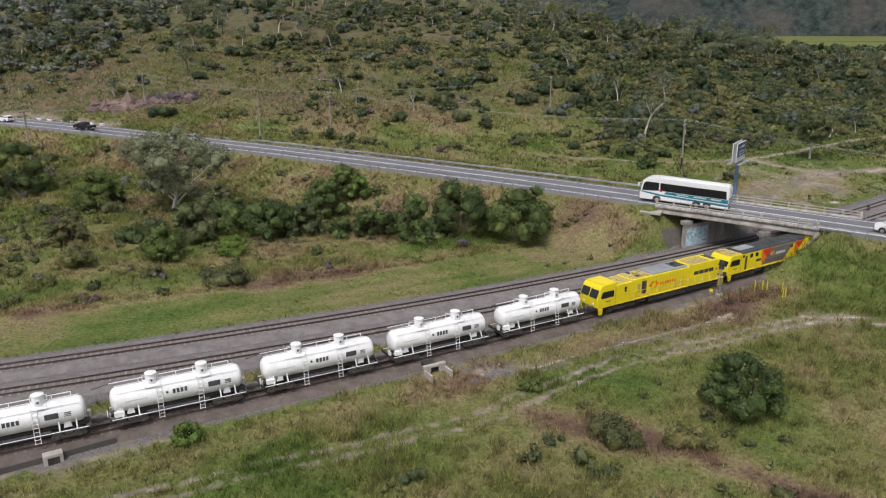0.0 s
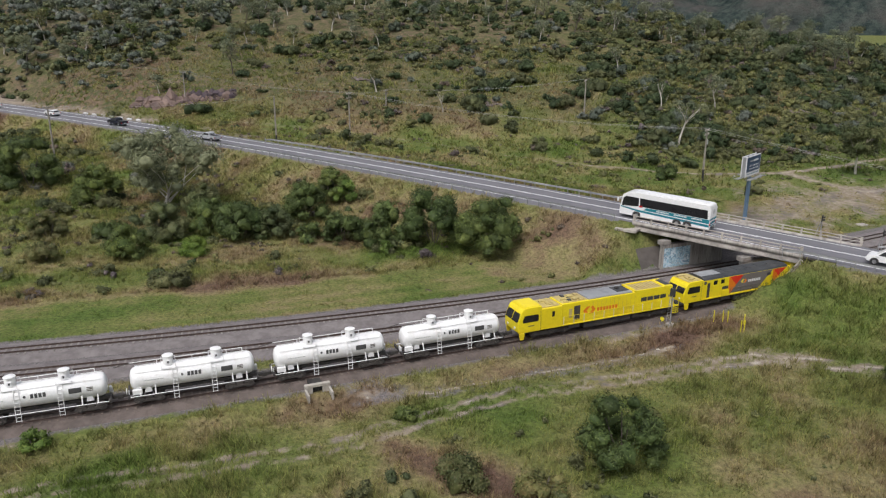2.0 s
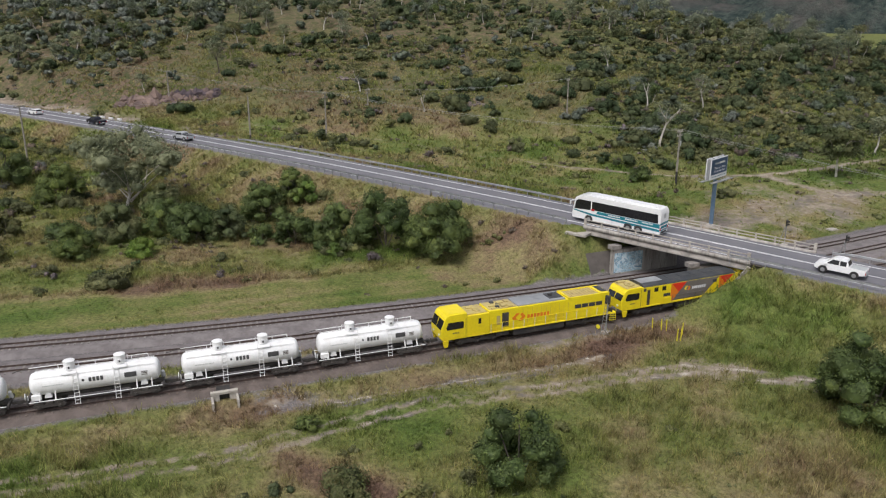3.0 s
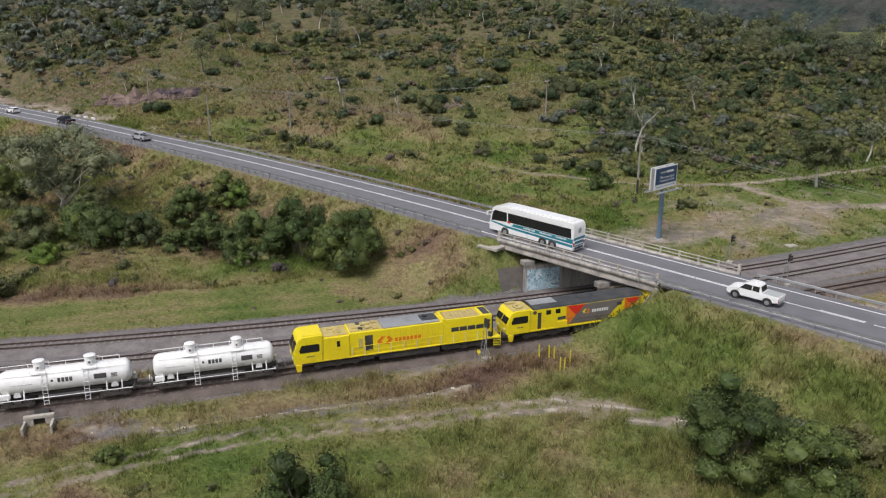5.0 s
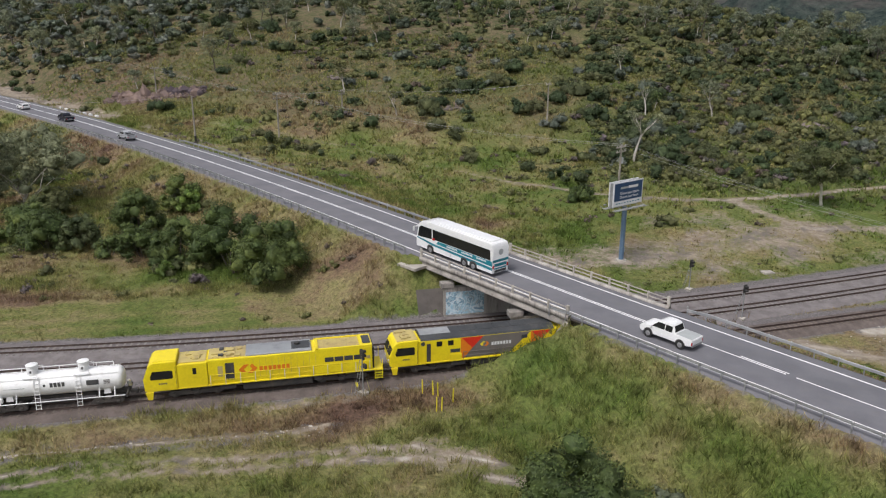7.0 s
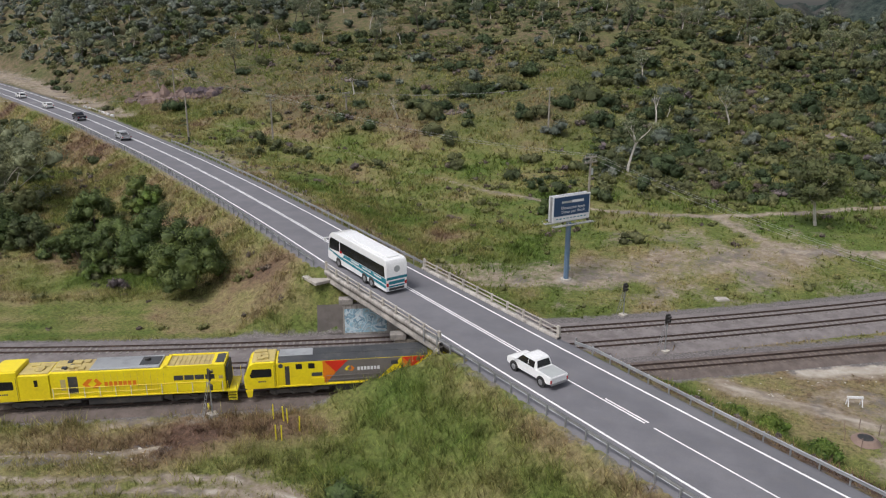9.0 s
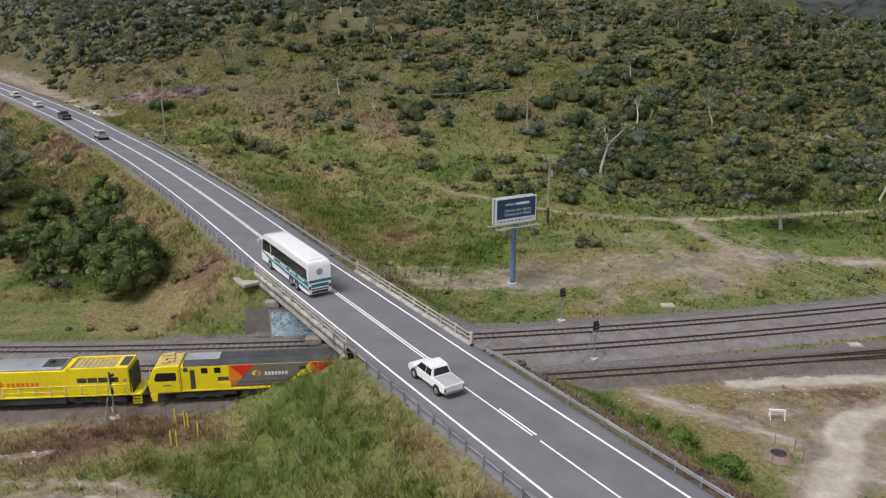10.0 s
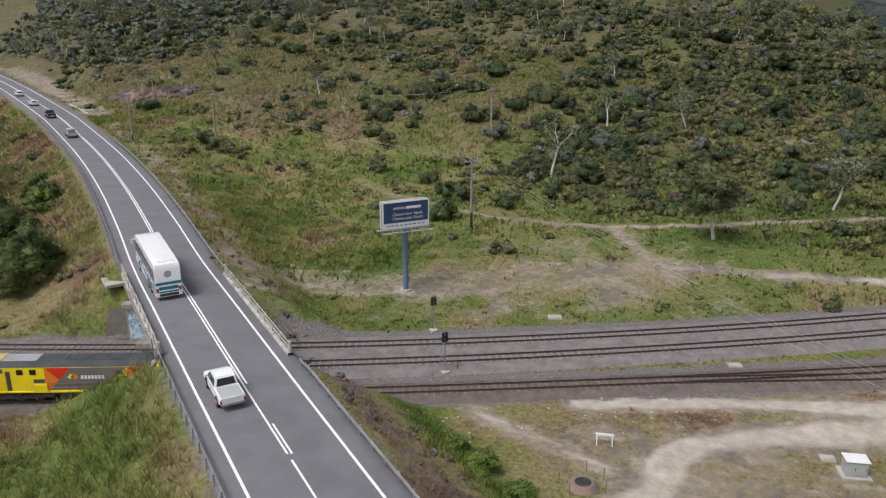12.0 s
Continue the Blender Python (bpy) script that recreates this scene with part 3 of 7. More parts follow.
def dryness(x, y):
    """How dry the grass is: 0 fresh green, 0.5 yellowing, 0.7 straw, 1 rust brown."""
    nd, fd = (y - near_y(x)) * 0.85, (y - far_y(x)) * 0.85
    dr = (y - road_y(np.clip(x, -400, 600))) * 0.871
    south, q = nd < 0, across(x, y)
    d = np.where(south, 0.33 + 0.12 * np.clip((x - 22) / 15, 0, 1) - 0.1 * (x < 10), 0.42)
    lush = np.where(south, np.clip((14 - x + (y - 50) * 0.2) / 4, 0, 1) * np.clip((58 + 0.25 * x - y) / 3, 0, 1), 0)
    d = d * (1 - lush) + 0.17 * lush
    d = d + np.where(south, 0.6 * np.exp(-(lines_distance(x, y, BRUSH) / 2.0) ** 2), 0)
    d = d + np.where(south, 0.4 * np.exp(-((nd + 5.5) / 3.0) ** 2), 0)
    bank = np.where((dr < -5) & (q < -3), np.clip((x - 40) / 8, 0, 1) * np.clip((dr + 34) / 14, 0, 1), 0)
    d = d * (1 - bank) + bank * (0.2 + 0.36 * np.exp(-((dr + 6.2) / 1.5) ** 2))
    north = (~south) & (dr < 0) & (q > 5)
    d = np.where(north & (fd < 12.0), 0.27 + 0.22 * value_noise(x * 0.1, fd * 1.3, 1.0, 79), d)
    d = d + np.where(north, (0.3 + 0.15 * value_noise(x, y, 6.0, 87)) * np.exp(-((fd - 14.5) / 2.2) ** 2) - 0.24 * np.exp(-((fd - 20.5) / 3.0) ** 2), 0)
    d = np.where(north & (dr > -17) & (fd > 13), d + 0.2 * np.exp(-((dr + 8) / 6) ** 2), d)
    d = np.where(north & (x > 10) & (x < 36) & (dr > -22) & (fd > 4), 0.56, d)
    over = (dr > 0) & (q > 10)
    d = np.where(over, 0.34 + 0.16 * np.exp(-((dr - 9) / 4) ** 2), d)
    d = np.where(over & (y > 165), 0.37 + 0.1 * np.clip((y - 190) / 60, 0, 1) - 0.12 * (x > 30) * np.clip((240 - y) / 40, 0, 1), d)
    d = np.where((dr > 0) & (q < 3), 0.58 + 0.4 * np.exp(-((dr - 8) / 2.6) ** 2) - 0.5 * np.exp(-((dr - 13) / 1.7) ** 2), d)
    d = np.where(over & (x > 50) & (y < 180) & (dr > 12), 0.34, d)
    up = np.clip((y - 150) / 50, 0, 1)
    d = d + (0.24 + 0.06 * up) * value_noise(x, y, 11.0, 71) + 0.2 * value_noise(x, y, 4.3, 72) + 0.1 * value_noise(x, y, 1.6, 73)
    d = np.where(over & (y < 175), d + 0.16 * value_noise(x, y, 7.0, 75) + 0.16 * value_noise(x, y, 2.6, 76), d)
    return np.clip(d + 0.14 * up * value_noise(x, y, 38.0, 74), 0, 1)


LATTICE = {}


def value_noise(x, y, cell, seed):
    """Smooth noise on a lattice, -1 to 1."""
    if seed not in LATTICE:
        LATTICE[seed] = np.random.RandomState(seed).rand(512, 512) * 2 - 1
    r = LATTICE[seed]
    u, v = x / cell, y / cell
    i, j = np.floor(u).astype(int), np.floor(v).astype(int)
    a, b = u - i, v - j
    a, b = a * a * (3 - 2 * a), b * b * (3 - 2 * b)
    g = lambda p, q: r[p % 512, q % 512]
    return (g(i, j) * (1 - a) + g(i + 1, j) * a) * (1 - b) + (g(i, j + 1) * (1 - a) + g(i + 1, j + 1) * a) * b


def calm(x, y):
    """0 on road, bridge and railway, 1 on open ground."""
    nd = (y - near_y(x)) * 0.85
    fd = (y - far_y(x)) * 0.85
    rail = np.clip(np.maximum(-nd - 4, fd - 4) / 3, 0, 1)
    dr = np.abs(y - road_y(np.clip(x, -400, 600))) * 0.871
    return np.minimum(rail, np.clip((dr - 6) / 3, 0, 1))


def land(x, y):
    """Height of the ground with its unevenness."""
    c = calm(x, y)
    up = np.clip((y - 150) / 60, 0, 1)
    z = ground(x, y)
    z = z + c * (0.16 * value_noise(x, y, 3.1, 3) + 0.3 * value_noise(x, y, 9.0, 4) * (0.4 + up))
    return z + c * up * (1.3 * value_noise(x, y, 31.0, 5) + 2.2 * value_noise(x, y, 85.0, 6) * np.clip((y - 190) / 60, 0, 1))


def spread(core, out_lo, out_hi):
    """Even steps in the middle, longer and longer ones outwards."""
    grow, a, p = [], core[-1] - core[-2], core[-1]
    while p < out_hi:
        a *= 1.08
        p += a
        grow.append(p)
    low, a, p = [], core[1] - core[0], core[0]
    while p > out_lo:
        a *= 1.08
        p -= a
        low.append(p)
    return np.concatenate([low[::-1], core, grow])


gx = spread(np.arange(-105, 140, 1.0), -4000, 4000)
gy = spread(np.concatenate([np.arange(34, 212, 1.0), np.arange(212, 330, 1.6)]), -2500, 4500)
GX, GY = np.meshgrid(gx, gy, indexing="ij")
GZ = land(GX, GY)
far_fall = np.clip((np.hypot(GX - 30, GY - 100) - 700) / 900, 0, 1)
GZ = GZ * (1 - far_fall) + far_fall * (-6)
ni, nj = GX.shape
idx = np.arange(ni * nj).reshape(ni, nj)
quads = np.stack([idx[:-1, :-1], idx[1:, :-1], idx[1:, 1:], idx[:-1, 1:]], -1).reshape(-1, 4)
ground_ob = fast_mesh("ground", np.stack([GX, GY, GZ], -1).reshape(-1, 3), quads, M_GROUND)
ground_ob.data.shade_smooth()
tagged(ground_ob, "grassy valley floor and hillside with bare dirt tracks", "ground", kind="structure")
att = ground_ob.data.color_attributes.new("cover", "FLOAT_COLOR", "POINT")
b0, b1 = bands(GX.ravel(), GY.ravel())
b2 = dryness(GX.ravel(), GY.ravel())
away = np.clip((900 - np.hypot(GX.ravel() - 30, GY.ravel() - 100)) / 300, 0, 1)
b2 = b2 * away + 0.3 * (1 - away)
b3 = away * np.clip((GY.ravel() - np.where(GX.ravel() > 38, 165, 185)) / 25, 0, 1) * (0.72 + 0.28 * np.clip((20 - GX.ravel()) / 60, 0, 1))
b3 = b3 + away * (0.45 * np.exp(-(np.hypot(GX.ravel() - 4, GY.ravel() - 300) / 26) ** 2) + 0.5 * np.exp(-(np.hypot((GX.ravel() + 104) / 2.2, GY.ravel() - 208) / 11) ** 4) + 0.4 * np.exp(-(np.hypot((GX.ravel() + 25) / 1.6, GY.ravel() - 258) / 12) ** 2) + 0.35 * np.exp(-(np.hypot((GX.ravel() - 2) / 2, GY.ravel() - 207) / 5) ** 2))
att.data.foreach_set("color", np.stack([b0 * away, b1 * away, b2, b3], 1).astype(np.float32).ravel())


# ---- far mountains ----
def mountain(name, cx, cy, length, height, depth, turn, seed):
    n, k = 90, 26
    u, w = np.meshgrid(np.linspace(-1, 1, n), np.linspace(0, 1, k), indexing="ij")
    prof = (1 - np.abs(u) ** 1.7) * (0.62 + 0.38 * value_noise(u * 3, u * 0 + 5, 0.55, seed))
    x = u * length / 2
    y = (w - 0.5) * depth
    z = height * prof * np.sin(np.clip(w, 0, 1) * math.pi) ** 0.8
    z = z + (np.sin(w * math.pi)) * height * 0.13 * value_noise(x, y, 70, seed + 1) - 8
    i = np.arange(n * k).reshape(n, k)
    f = np.stack([i[:-1, :-1], i[1:, :-1], i[1:, 1:], i[:-1, 1:]], -1).reshape(-1, 4)
    ob = fast_mesh(name, np.stack([x, y, z], -1).reshape(-1, 3), f, M_MOUNTAIN)
    ob.data.shade_smooth()
    place(ob, cx, cy, 0, turn)
    return tagged(ob, "hazy wooded mountain ridge beyond the valley", "mountain", kind="structure")


def mountain_material():
    """Wooded slopes seen from far: crowns, gullies and dry clearings, with haze put into cool blue-green colours."""
    m, nt, b = nodes_of("wooded_mountain")
    v = place_vec(nt)
    crowns, gully = noise_node(nt, v, 0.045, 6, 0.75), noise_node(nt, v, 0.006, 5, 0.6, 0.5)
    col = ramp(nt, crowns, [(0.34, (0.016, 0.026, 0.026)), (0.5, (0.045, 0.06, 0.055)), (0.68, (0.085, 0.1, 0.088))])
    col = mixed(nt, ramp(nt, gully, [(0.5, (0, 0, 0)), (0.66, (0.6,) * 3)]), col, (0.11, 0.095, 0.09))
    nt.links.new(col, b.inputs["Base Color"])
    b.inputs["Roughness"].default_value = 1.0
    b.inputs["Specular IOR Level"].default_value = 0.0
    bump_of(nt, b, crowns, 1.0, 12.0)
    return m


M_MOUNTAIN = mountain_material()
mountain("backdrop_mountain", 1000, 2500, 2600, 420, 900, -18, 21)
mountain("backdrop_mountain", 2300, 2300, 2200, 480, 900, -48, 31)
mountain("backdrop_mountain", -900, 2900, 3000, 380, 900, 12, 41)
M_FIELD = surface("pale_green_pasture", (0.085, 0.11, 0.04), (0.13, 0.14, 0.06), 0.04, 1.0, bump=0.5, world_space=True, spec=0.0)
fx, fy_ = np.meshgrid(np.linspace(250, 1100, 12), np.linspace(900, 1500, 8), indexing="ij")
fi = np.arange(fx.size).reshape(fx.shape)
tagged(fast_mesh("ground_far_pasture", np.stack([fx, fy_, fx * 0 - 5.6], -1).reshape(-1, 3), np.stack([fi[:-1, :-1], fi[1:, :-1], fi[1:, 1:], fi[:-1, 1:]], -1).reshape(-1, 4), M_FIELD), "pale green pasture in the far valley", "field", kind="structure")

# ---- road ----
ROAD_X = np.concatenate([np.arange(-400, -130, 8.0), np.arange(-130, 120, 2.0), np.arange(120, 420, 10.0)])
ROAD = np.stack([ROAD_X, road_y(ROAD_X), road_z(ROAD_X)], 1)
PROFILE_ROAD = [(-5.6, -0.5), (-5.0, -0.06), (-4.5, 0.0), (0, 0.06), (4.5, 0.0), (5.0, -0.06), (5.6, -0.5)]
PROFILE_DECK = [(-4.62, -0.04), (-4.5, 0.0), (0, 0.06), (4.5, 0.0), (4.62, -0.04)]
for lo, hi, prof in ((-400, 32, PROFILE_ROAD), (32, 56, PROFILE_DECK), (56, 420, PROFILE_ROAD)):
    xs = np.unique(np.concatenate([ROAD_X[(ROAD_X > lo) & (ROAD_X < hi)], [lo, hi]]))
    road = swept("road", np.stack([xs, road_y(xs), road_z(xs)], 1), prof, M_ASPHALT)
    tagged(road, "two-lane grey asphalt highway with white lines", "road", kind="structure")


def stretch(x0, x1, step=1.0, off=0.0, up=0.0):
    """Points along the road, off metres to the right of the way east."""
    x = np.linspace(x0, x1, max(2, int(abs(x1 - x0) / step) + 1))
    d = np.gradient(road_y(x), x)
    L = np.hypot(1, d)
    crown = 0.06 - 0.0133 * np.minimum(abs(off), 4.5)
    return np.stack([x + off * d / L, road_y(x) - off / L, road_z(x) + crown + up], 1)


def line(name, x0, x1, off, w, step=2.0):
    ob = swept(name, stretch(x0, x1, step, off, 0.008), [(-w / 2, 0), (w / 2, 0)], M_LINE)
    return tagged(ob, "white painted road line", "road marking", kind="structure")


line("edge_line", -380, 380, 3.6, 0.2)
line("edge_line", -380, 380, -3.6, 0.2)
line("centre_line", -380, 69.2, 0.1, 0.15)
line("centre_line", -380, 59.8, -0.18, 0.15)
line("centre_line", 65.6, 69.3, -0.18, 0.15, 0.5)
line("centre_line", 69.9, 130, 0.08, 0.15)
line("centre_line", 85, 90, -0.18, 0.15)

# ---- railway ----
PLANE_UP = 0.22


def track_path(fy, x0, x1, step=1.5, up=0.0):
    x = np.arange(x0, x1, step)
    y = fy(x)
    return np.stack([x, y, plane(x, y) + up], 1)


RAIL_PROFILE = [(-0.07, 0), (-0.07, 0.02), (-0.012, 0.04), (-0.012, 0.115), (-0.036, 0.125), (-0.036, 0.16), (0.036, 0.16), (0.036, 0.125), (0.012, 0.115), (0.012, 0.04), (0.07, 0.02), (0.07, 0)]


def sleeper_mesh(material):
    bm = B()
    prism(bm, [(-0.12, 0), (0.12, 0), (0.09, 0.2), (-0.09, 0.2)], -1.07, 1.07)
    me = bpy.data.meshes.new("sleeper")
    bm.to_mesh(me)
    bm.free()
    me.materials.append(material)
    return me


SLEEPER, SLEEPER_OLD = sleeper_mesh(M_SLEEPER), sleeper_mesh(M_SLEEPER_OLD)


def railway(name, fy, x0, x1, bed, label, shoulder=2.0, n0=-46, n1=112, gauge=0.535):
    root = tagged(new(name), label, "railway track", kind="structure")
    bedpath = track_path(fy, x0, x1, 2.0, PLANE_UP)
    swept("ballast_bed", bedpath, [(-shoulder - 0.7, -0.35), (-shoulder, 0.0), (-0.9, 0.06), (0.9, 0.06), (shoulder, 0.0), (shoulder + 0.7, -0.35)], bed, root)
    base = track_path(fy, x0, x1, 1.5, PLANE_UP + 0.1)
    for s in (-gauge - 0.035, gauge + 0.035):
        v, f = sweep(base, [(p + s, h) for p, h in RAIL_PROFILE], True)
        fast_mesh("rail", v, f, M_RAIL, root)
    return root


def sleepers(root, fy, n0, n1, lift=PLANE_UP - 0.09, mesh=SLEEPER):
    x = n0
    while x < n1:
        y = float(fy(x))
        sl = float(fy(x + 0.5) - fy(x - 0.5))
        o = new("sleeper", mesh)
        o.parent = root
        o.matrix_basis = pose(x, y, float(plane(x, y)) + lift, 0, 0, math.degrees(math.atan(sl)) + 0.6 * math.sin(x * 7.3))
        x += 0.685 / math.hypot(1, sl)


def branch_y(x):
    u = np.clip(np.asarray(x, float) - 79, 0, None)
    return near_y(x) - np.minimum(0.0016 * u * u, 0.02 * u + 0.3) - 0.05 * np.clip(u - 6, 0, None)


track_near = railway("railway_near", near_y, -170, 260, M_BALLAST_OLD, "single narrow-gauge track on dark rusty ballast", 1.6)
track_mid = railway("railway_middle", mid_y, -170, 200, M_BALLAST, "narrow-gauge track on pale grey ballast", 2.1)
track_far = railway("railway_far", far_y, -170, 200, M_BALLAST, "outer narrow-gauge track on pale grey ballast", 2.1)
track_branch = railway("railway_siding", branch_y, 82, 200, M_BALLAST_OLD, "siding track parting from the near track", 1.3)


# ---- road bridge ----
def on_road(s, n):
    """A place by metres along the bridge's road and metres north of its middle."""
    x = 44 + 0.871 * s
    d = float(road_y(x + 0.1) - road_y(x - 0.1)) / 0.2
    L = math.hypot(1, d)
    return x - n * d / L, float(road_y(x)) + n / L, float(road_z(x))


def deck_run(s0, s1, n, up=0.0, step=1.0):
    k = max(2, int((s1 - s0) / step) + 1)
    return np.array([(lambda p: (p[0], p[1], p[2] + up))(on_road(s, n)) for s in np.linspace(s0, s1, k)])


def skew(n):
    return -11.9 + (n + 4.95) * 0.5, 10.0 + (n + 4.95) * 0.5


bridge = tagged(new("road_bridge"), "weathered concrete road bridge over the railway tracks", "bridge")
s0, s1 = skew(0)
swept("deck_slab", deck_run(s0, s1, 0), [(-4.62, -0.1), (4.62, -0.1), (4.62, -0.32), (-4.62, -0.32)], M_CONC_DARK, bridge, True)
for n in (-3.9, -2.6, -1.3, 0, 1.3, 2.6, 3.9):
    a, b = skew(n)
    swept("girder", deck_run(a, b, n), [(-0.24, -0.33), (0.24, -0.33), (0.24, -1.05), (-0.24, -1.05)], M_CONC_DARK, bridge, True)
for n in (-4.8, 4.8):
    a, b = skew(n)
    swept("kerb_beam", deck_run(a, b, n), [(-0.22, 0.22), (0.22, 0.22), (0.25, 0.05), (0.25, -0.26), (-0.25, -0.26), (-0.25, 0.05)], M_STREAK, bridge, True)
    swept("edge_girder", deck_run(a, b, n), [(-0.14, -0.264), (0.14, -0.264), (0.14, -0.8), (0.2, -0.86), (0.2, -0.98), (-0.2, -0.98), (-0.2, -0.86), (-0.14, -0.8)], M_CONC, bridge, True)


def railing(name, n, lean):
    a, b = skew(n)
    root = tagged(new(name), "low concrete-post bridge railing with two pipe rails", "railing", "bridge railings")
    k = 10
    for i in range(k):
        s = a + 0.2 + (b - a - 0.4) * i / (k - 1)
        x, y, z = on_road(s, n)
        bm = B()
        w = 0.34 if i in (0, k - 1) else 0.2
        box(bm, -w / 2, w / 2, -0.1, 0.1, 0.2, 1.22 if i in (0, k - 1) else 1.08, 0.02)
        p = part("post", bm, M_POSTCONC, root)
        place(p, x, y, z, -29.4)
    for h in (0.58, 0.98):
        swept("rail", deck_run(a + 0.2, b - 0.2, n, h), [(0.055 * math.cos(t), 0.07 * math.sin(t)) for t in np.linspace(0, 2 * math.pi, 9)[:-1]], M_POSTCONC, root, True)
    return root


railing("bridge_railing", -4.85, 0)
railing("bridge_railing", 4.85, 0)
U = (0.8495, 0.5276)


def along(px, py, w, q):
    """A place w metres along the tracks and q metres north-west of a point."""
    return px + U[0] * w - U[1] * q, py + U[1] * w + U[0] * q


def wall_block(bm, px, py, w0, w1, q0, q1, z0, z1, mi=0):
    c = [along(px, py, w, q) for w, q in ((w0, q0), (w1, q0), (w1, q1), (w0, q1))]
    lo = [bm.verts.new((x, y, z0)) for x, y in c]
    hi = [bm.verts.new((x, y, z1)) for x, y in c]
    fs = [bm.faces.new(lo[::-1]), bm.faces.new(hi)] + [bm.faces.new((lo[i], lo[(i + 1) % 4], hi[(i + 1) % 4], hi[i])) for i in range(4)]
    for f in fs:
        f.material_index = mi
    bmesh.ops.bevel(bm, geom=list({e for f in fs for e in f.edges}), offset=0.03, segments=1, affect="EDGES")


def graffiti_material():
    m, nt, b = nodes_of("pale_blue_spray_paint")
    v = place_vec(nt)
    a = noise_node(nt, v, 0.75, 2, 0.4, 2.2)
    c = noise_node(nt, v, 3.0, 4, 0.6, 1.2)
    col = ramp(nt, a, [(0.3, (0.36, 0.4, 0.41)), (0.42, (0.28, 0.5, 0.62)), (0.5, (0.62, 0.7, 0.74)), (0.56, (0.12, 0.24, 0.34)), (0.64, (0.34, 0.52, 0.62)), (0.8, (0.6, 0.62, 0.6))])
    col = mixed(nt, ramp(nt, c, [(0.5, (0, 0, 0)), (0.7, (0.4,) * 3)]), col, (0.5, 0.5, 0.48))
    nt.links.new(col, b.inputs["Base Color"])
    b.inputs["Roughness"].default_value = 0.8
    return m


for px, py, tall in ((35.2, 107.3, 3.55), (44.3, 102.0, 3.3)):
    bm = B()
    wall_block(bm, px, py, 0, 10.4, 0, 0.8, -0.6, tall)
    part("pier_wall", bm, M_STREAK, bridge)
    for w in (-0.4, 4.2, 8.8):
        bm = B()
        wall_block(bm, px, py, w, w + 1.5, -0.12, 0.92, tall + 0.02, tall + 0.6)
        part("bearing_block", bm, M_CONC, bridge)
bm = B()
wall_block(bm, 35.2, 107.3, 0.15, 4.6, -0.012, 0, 0.35, 3.05)
part("graffiti", bm, graffiti_material(), bridge, "pale blue and white graffiti on the pier wall")
bm = B()
wall_block(bm, 44.3, 102.0, 0.9, 2.6, -0.012, 0, 1.3, 2.0)
part("graffiti", bm, M_BBWHITE, bridge, "faded white scrawl on the pier wall")
# sloped paving under the western end
ww, qq = np.meshgrid(np.linspace(-2.8, 11, 24), np.linspace(9.7, 11.7, 7), indexing="ij")
px = 44.3 + U[0] * (ww - 5.2 * 0 + (35.2 - 44.3) * U[0] + 5.3 * U[1]) - U[1] * qq
py = 102.0 + U[1] * (ww + (35.2 - 44.3) * U[0] + 5.3 * U[1]) + U[0] * qq
pz = np.minimum(plane(px, py) + np.maximum(qq - 10.0, 0) * 1.5 + 0.1, road_z(px) - 0.4)
i = np.arange(px.size).reshape(px.shape)
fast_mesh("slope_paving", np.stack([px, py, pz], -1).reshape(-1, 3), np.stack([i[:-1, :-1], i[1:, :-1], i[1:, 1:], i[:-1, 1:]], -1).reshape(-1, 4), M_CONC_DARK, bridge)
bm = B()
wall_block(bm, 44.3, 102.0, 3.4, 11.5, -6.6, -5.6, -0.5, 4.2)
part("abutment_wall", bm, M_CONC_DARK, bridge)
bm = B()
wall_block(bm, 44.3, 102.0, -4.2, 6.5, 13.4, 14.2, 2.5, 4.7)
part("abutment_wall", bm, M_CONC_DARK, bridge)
bm = B()
cyl(bm, (50.2, 98.9, 4.75), (47.4, 99.5, 0.4), 0.24, 0.24, 4)
part("wing_kerb", bm, M_POSTCONC, bridge)
wing = B()
box(wing, -1.5, 1.5, -1.2, 1.1, -0.35, 0.0, 0.05)
place(part("wing_slab", wing, M_POSTCONC, bridge, "pale concrete wing slab"), 30.6, 109.7, 5.2, -26)

# ---- guard rails ----
W_BEAM = [(0.0, 0.42), (0.05, 0.45), (0.05, 0.52), (0.0, 0.57), (0.05, 0.62), (0.05, 0.7), (0.0, 0.73)]
POST = B()
box(POST, -0.04, 0.04, -0.06, 0.06, -0.5, 0.74)
POST_ME = bpy.data.meshes.new("guard_post")
POST.to_mesh(POST_ME)
POST.free()
POST_ME.materials.append(M_GALV)


def guard_rail(x0, x1, off):
    root = tagged(new("guard_rail"), "galvanised steel guard rail along the highway", "guard rail", "highway guard rails")
    path = stretch(x0, x1, 2.0, off, 0)
    path[0, 2] -= 0.25
    path[-1, 2] -= 0.0
    s = 1 if off > 0 else -1
    swept("beam", path, [(p * -s, h) for p, h in W_BEAM], M_GALV, root)
    for p in stretch(x0, x1, 1.75, off + 0.1 * s, 0):
        o = new("post", POST_ME)
        o.parent = root
        o.matrix_basis = pose(*p, 0, 0, -28)


guard_rail(-78, 31.5, 5.0)
guard_rail(50.8, 135, 5.0)
guard_rail(-43, 37.5, -5.0)
guard_rail(58.5, 135, -5.0)

# ---- roadside and lineside things ----
def g(x, y):
    return float(land(np.array([float(x)]), np.array([float(y)]))[0])


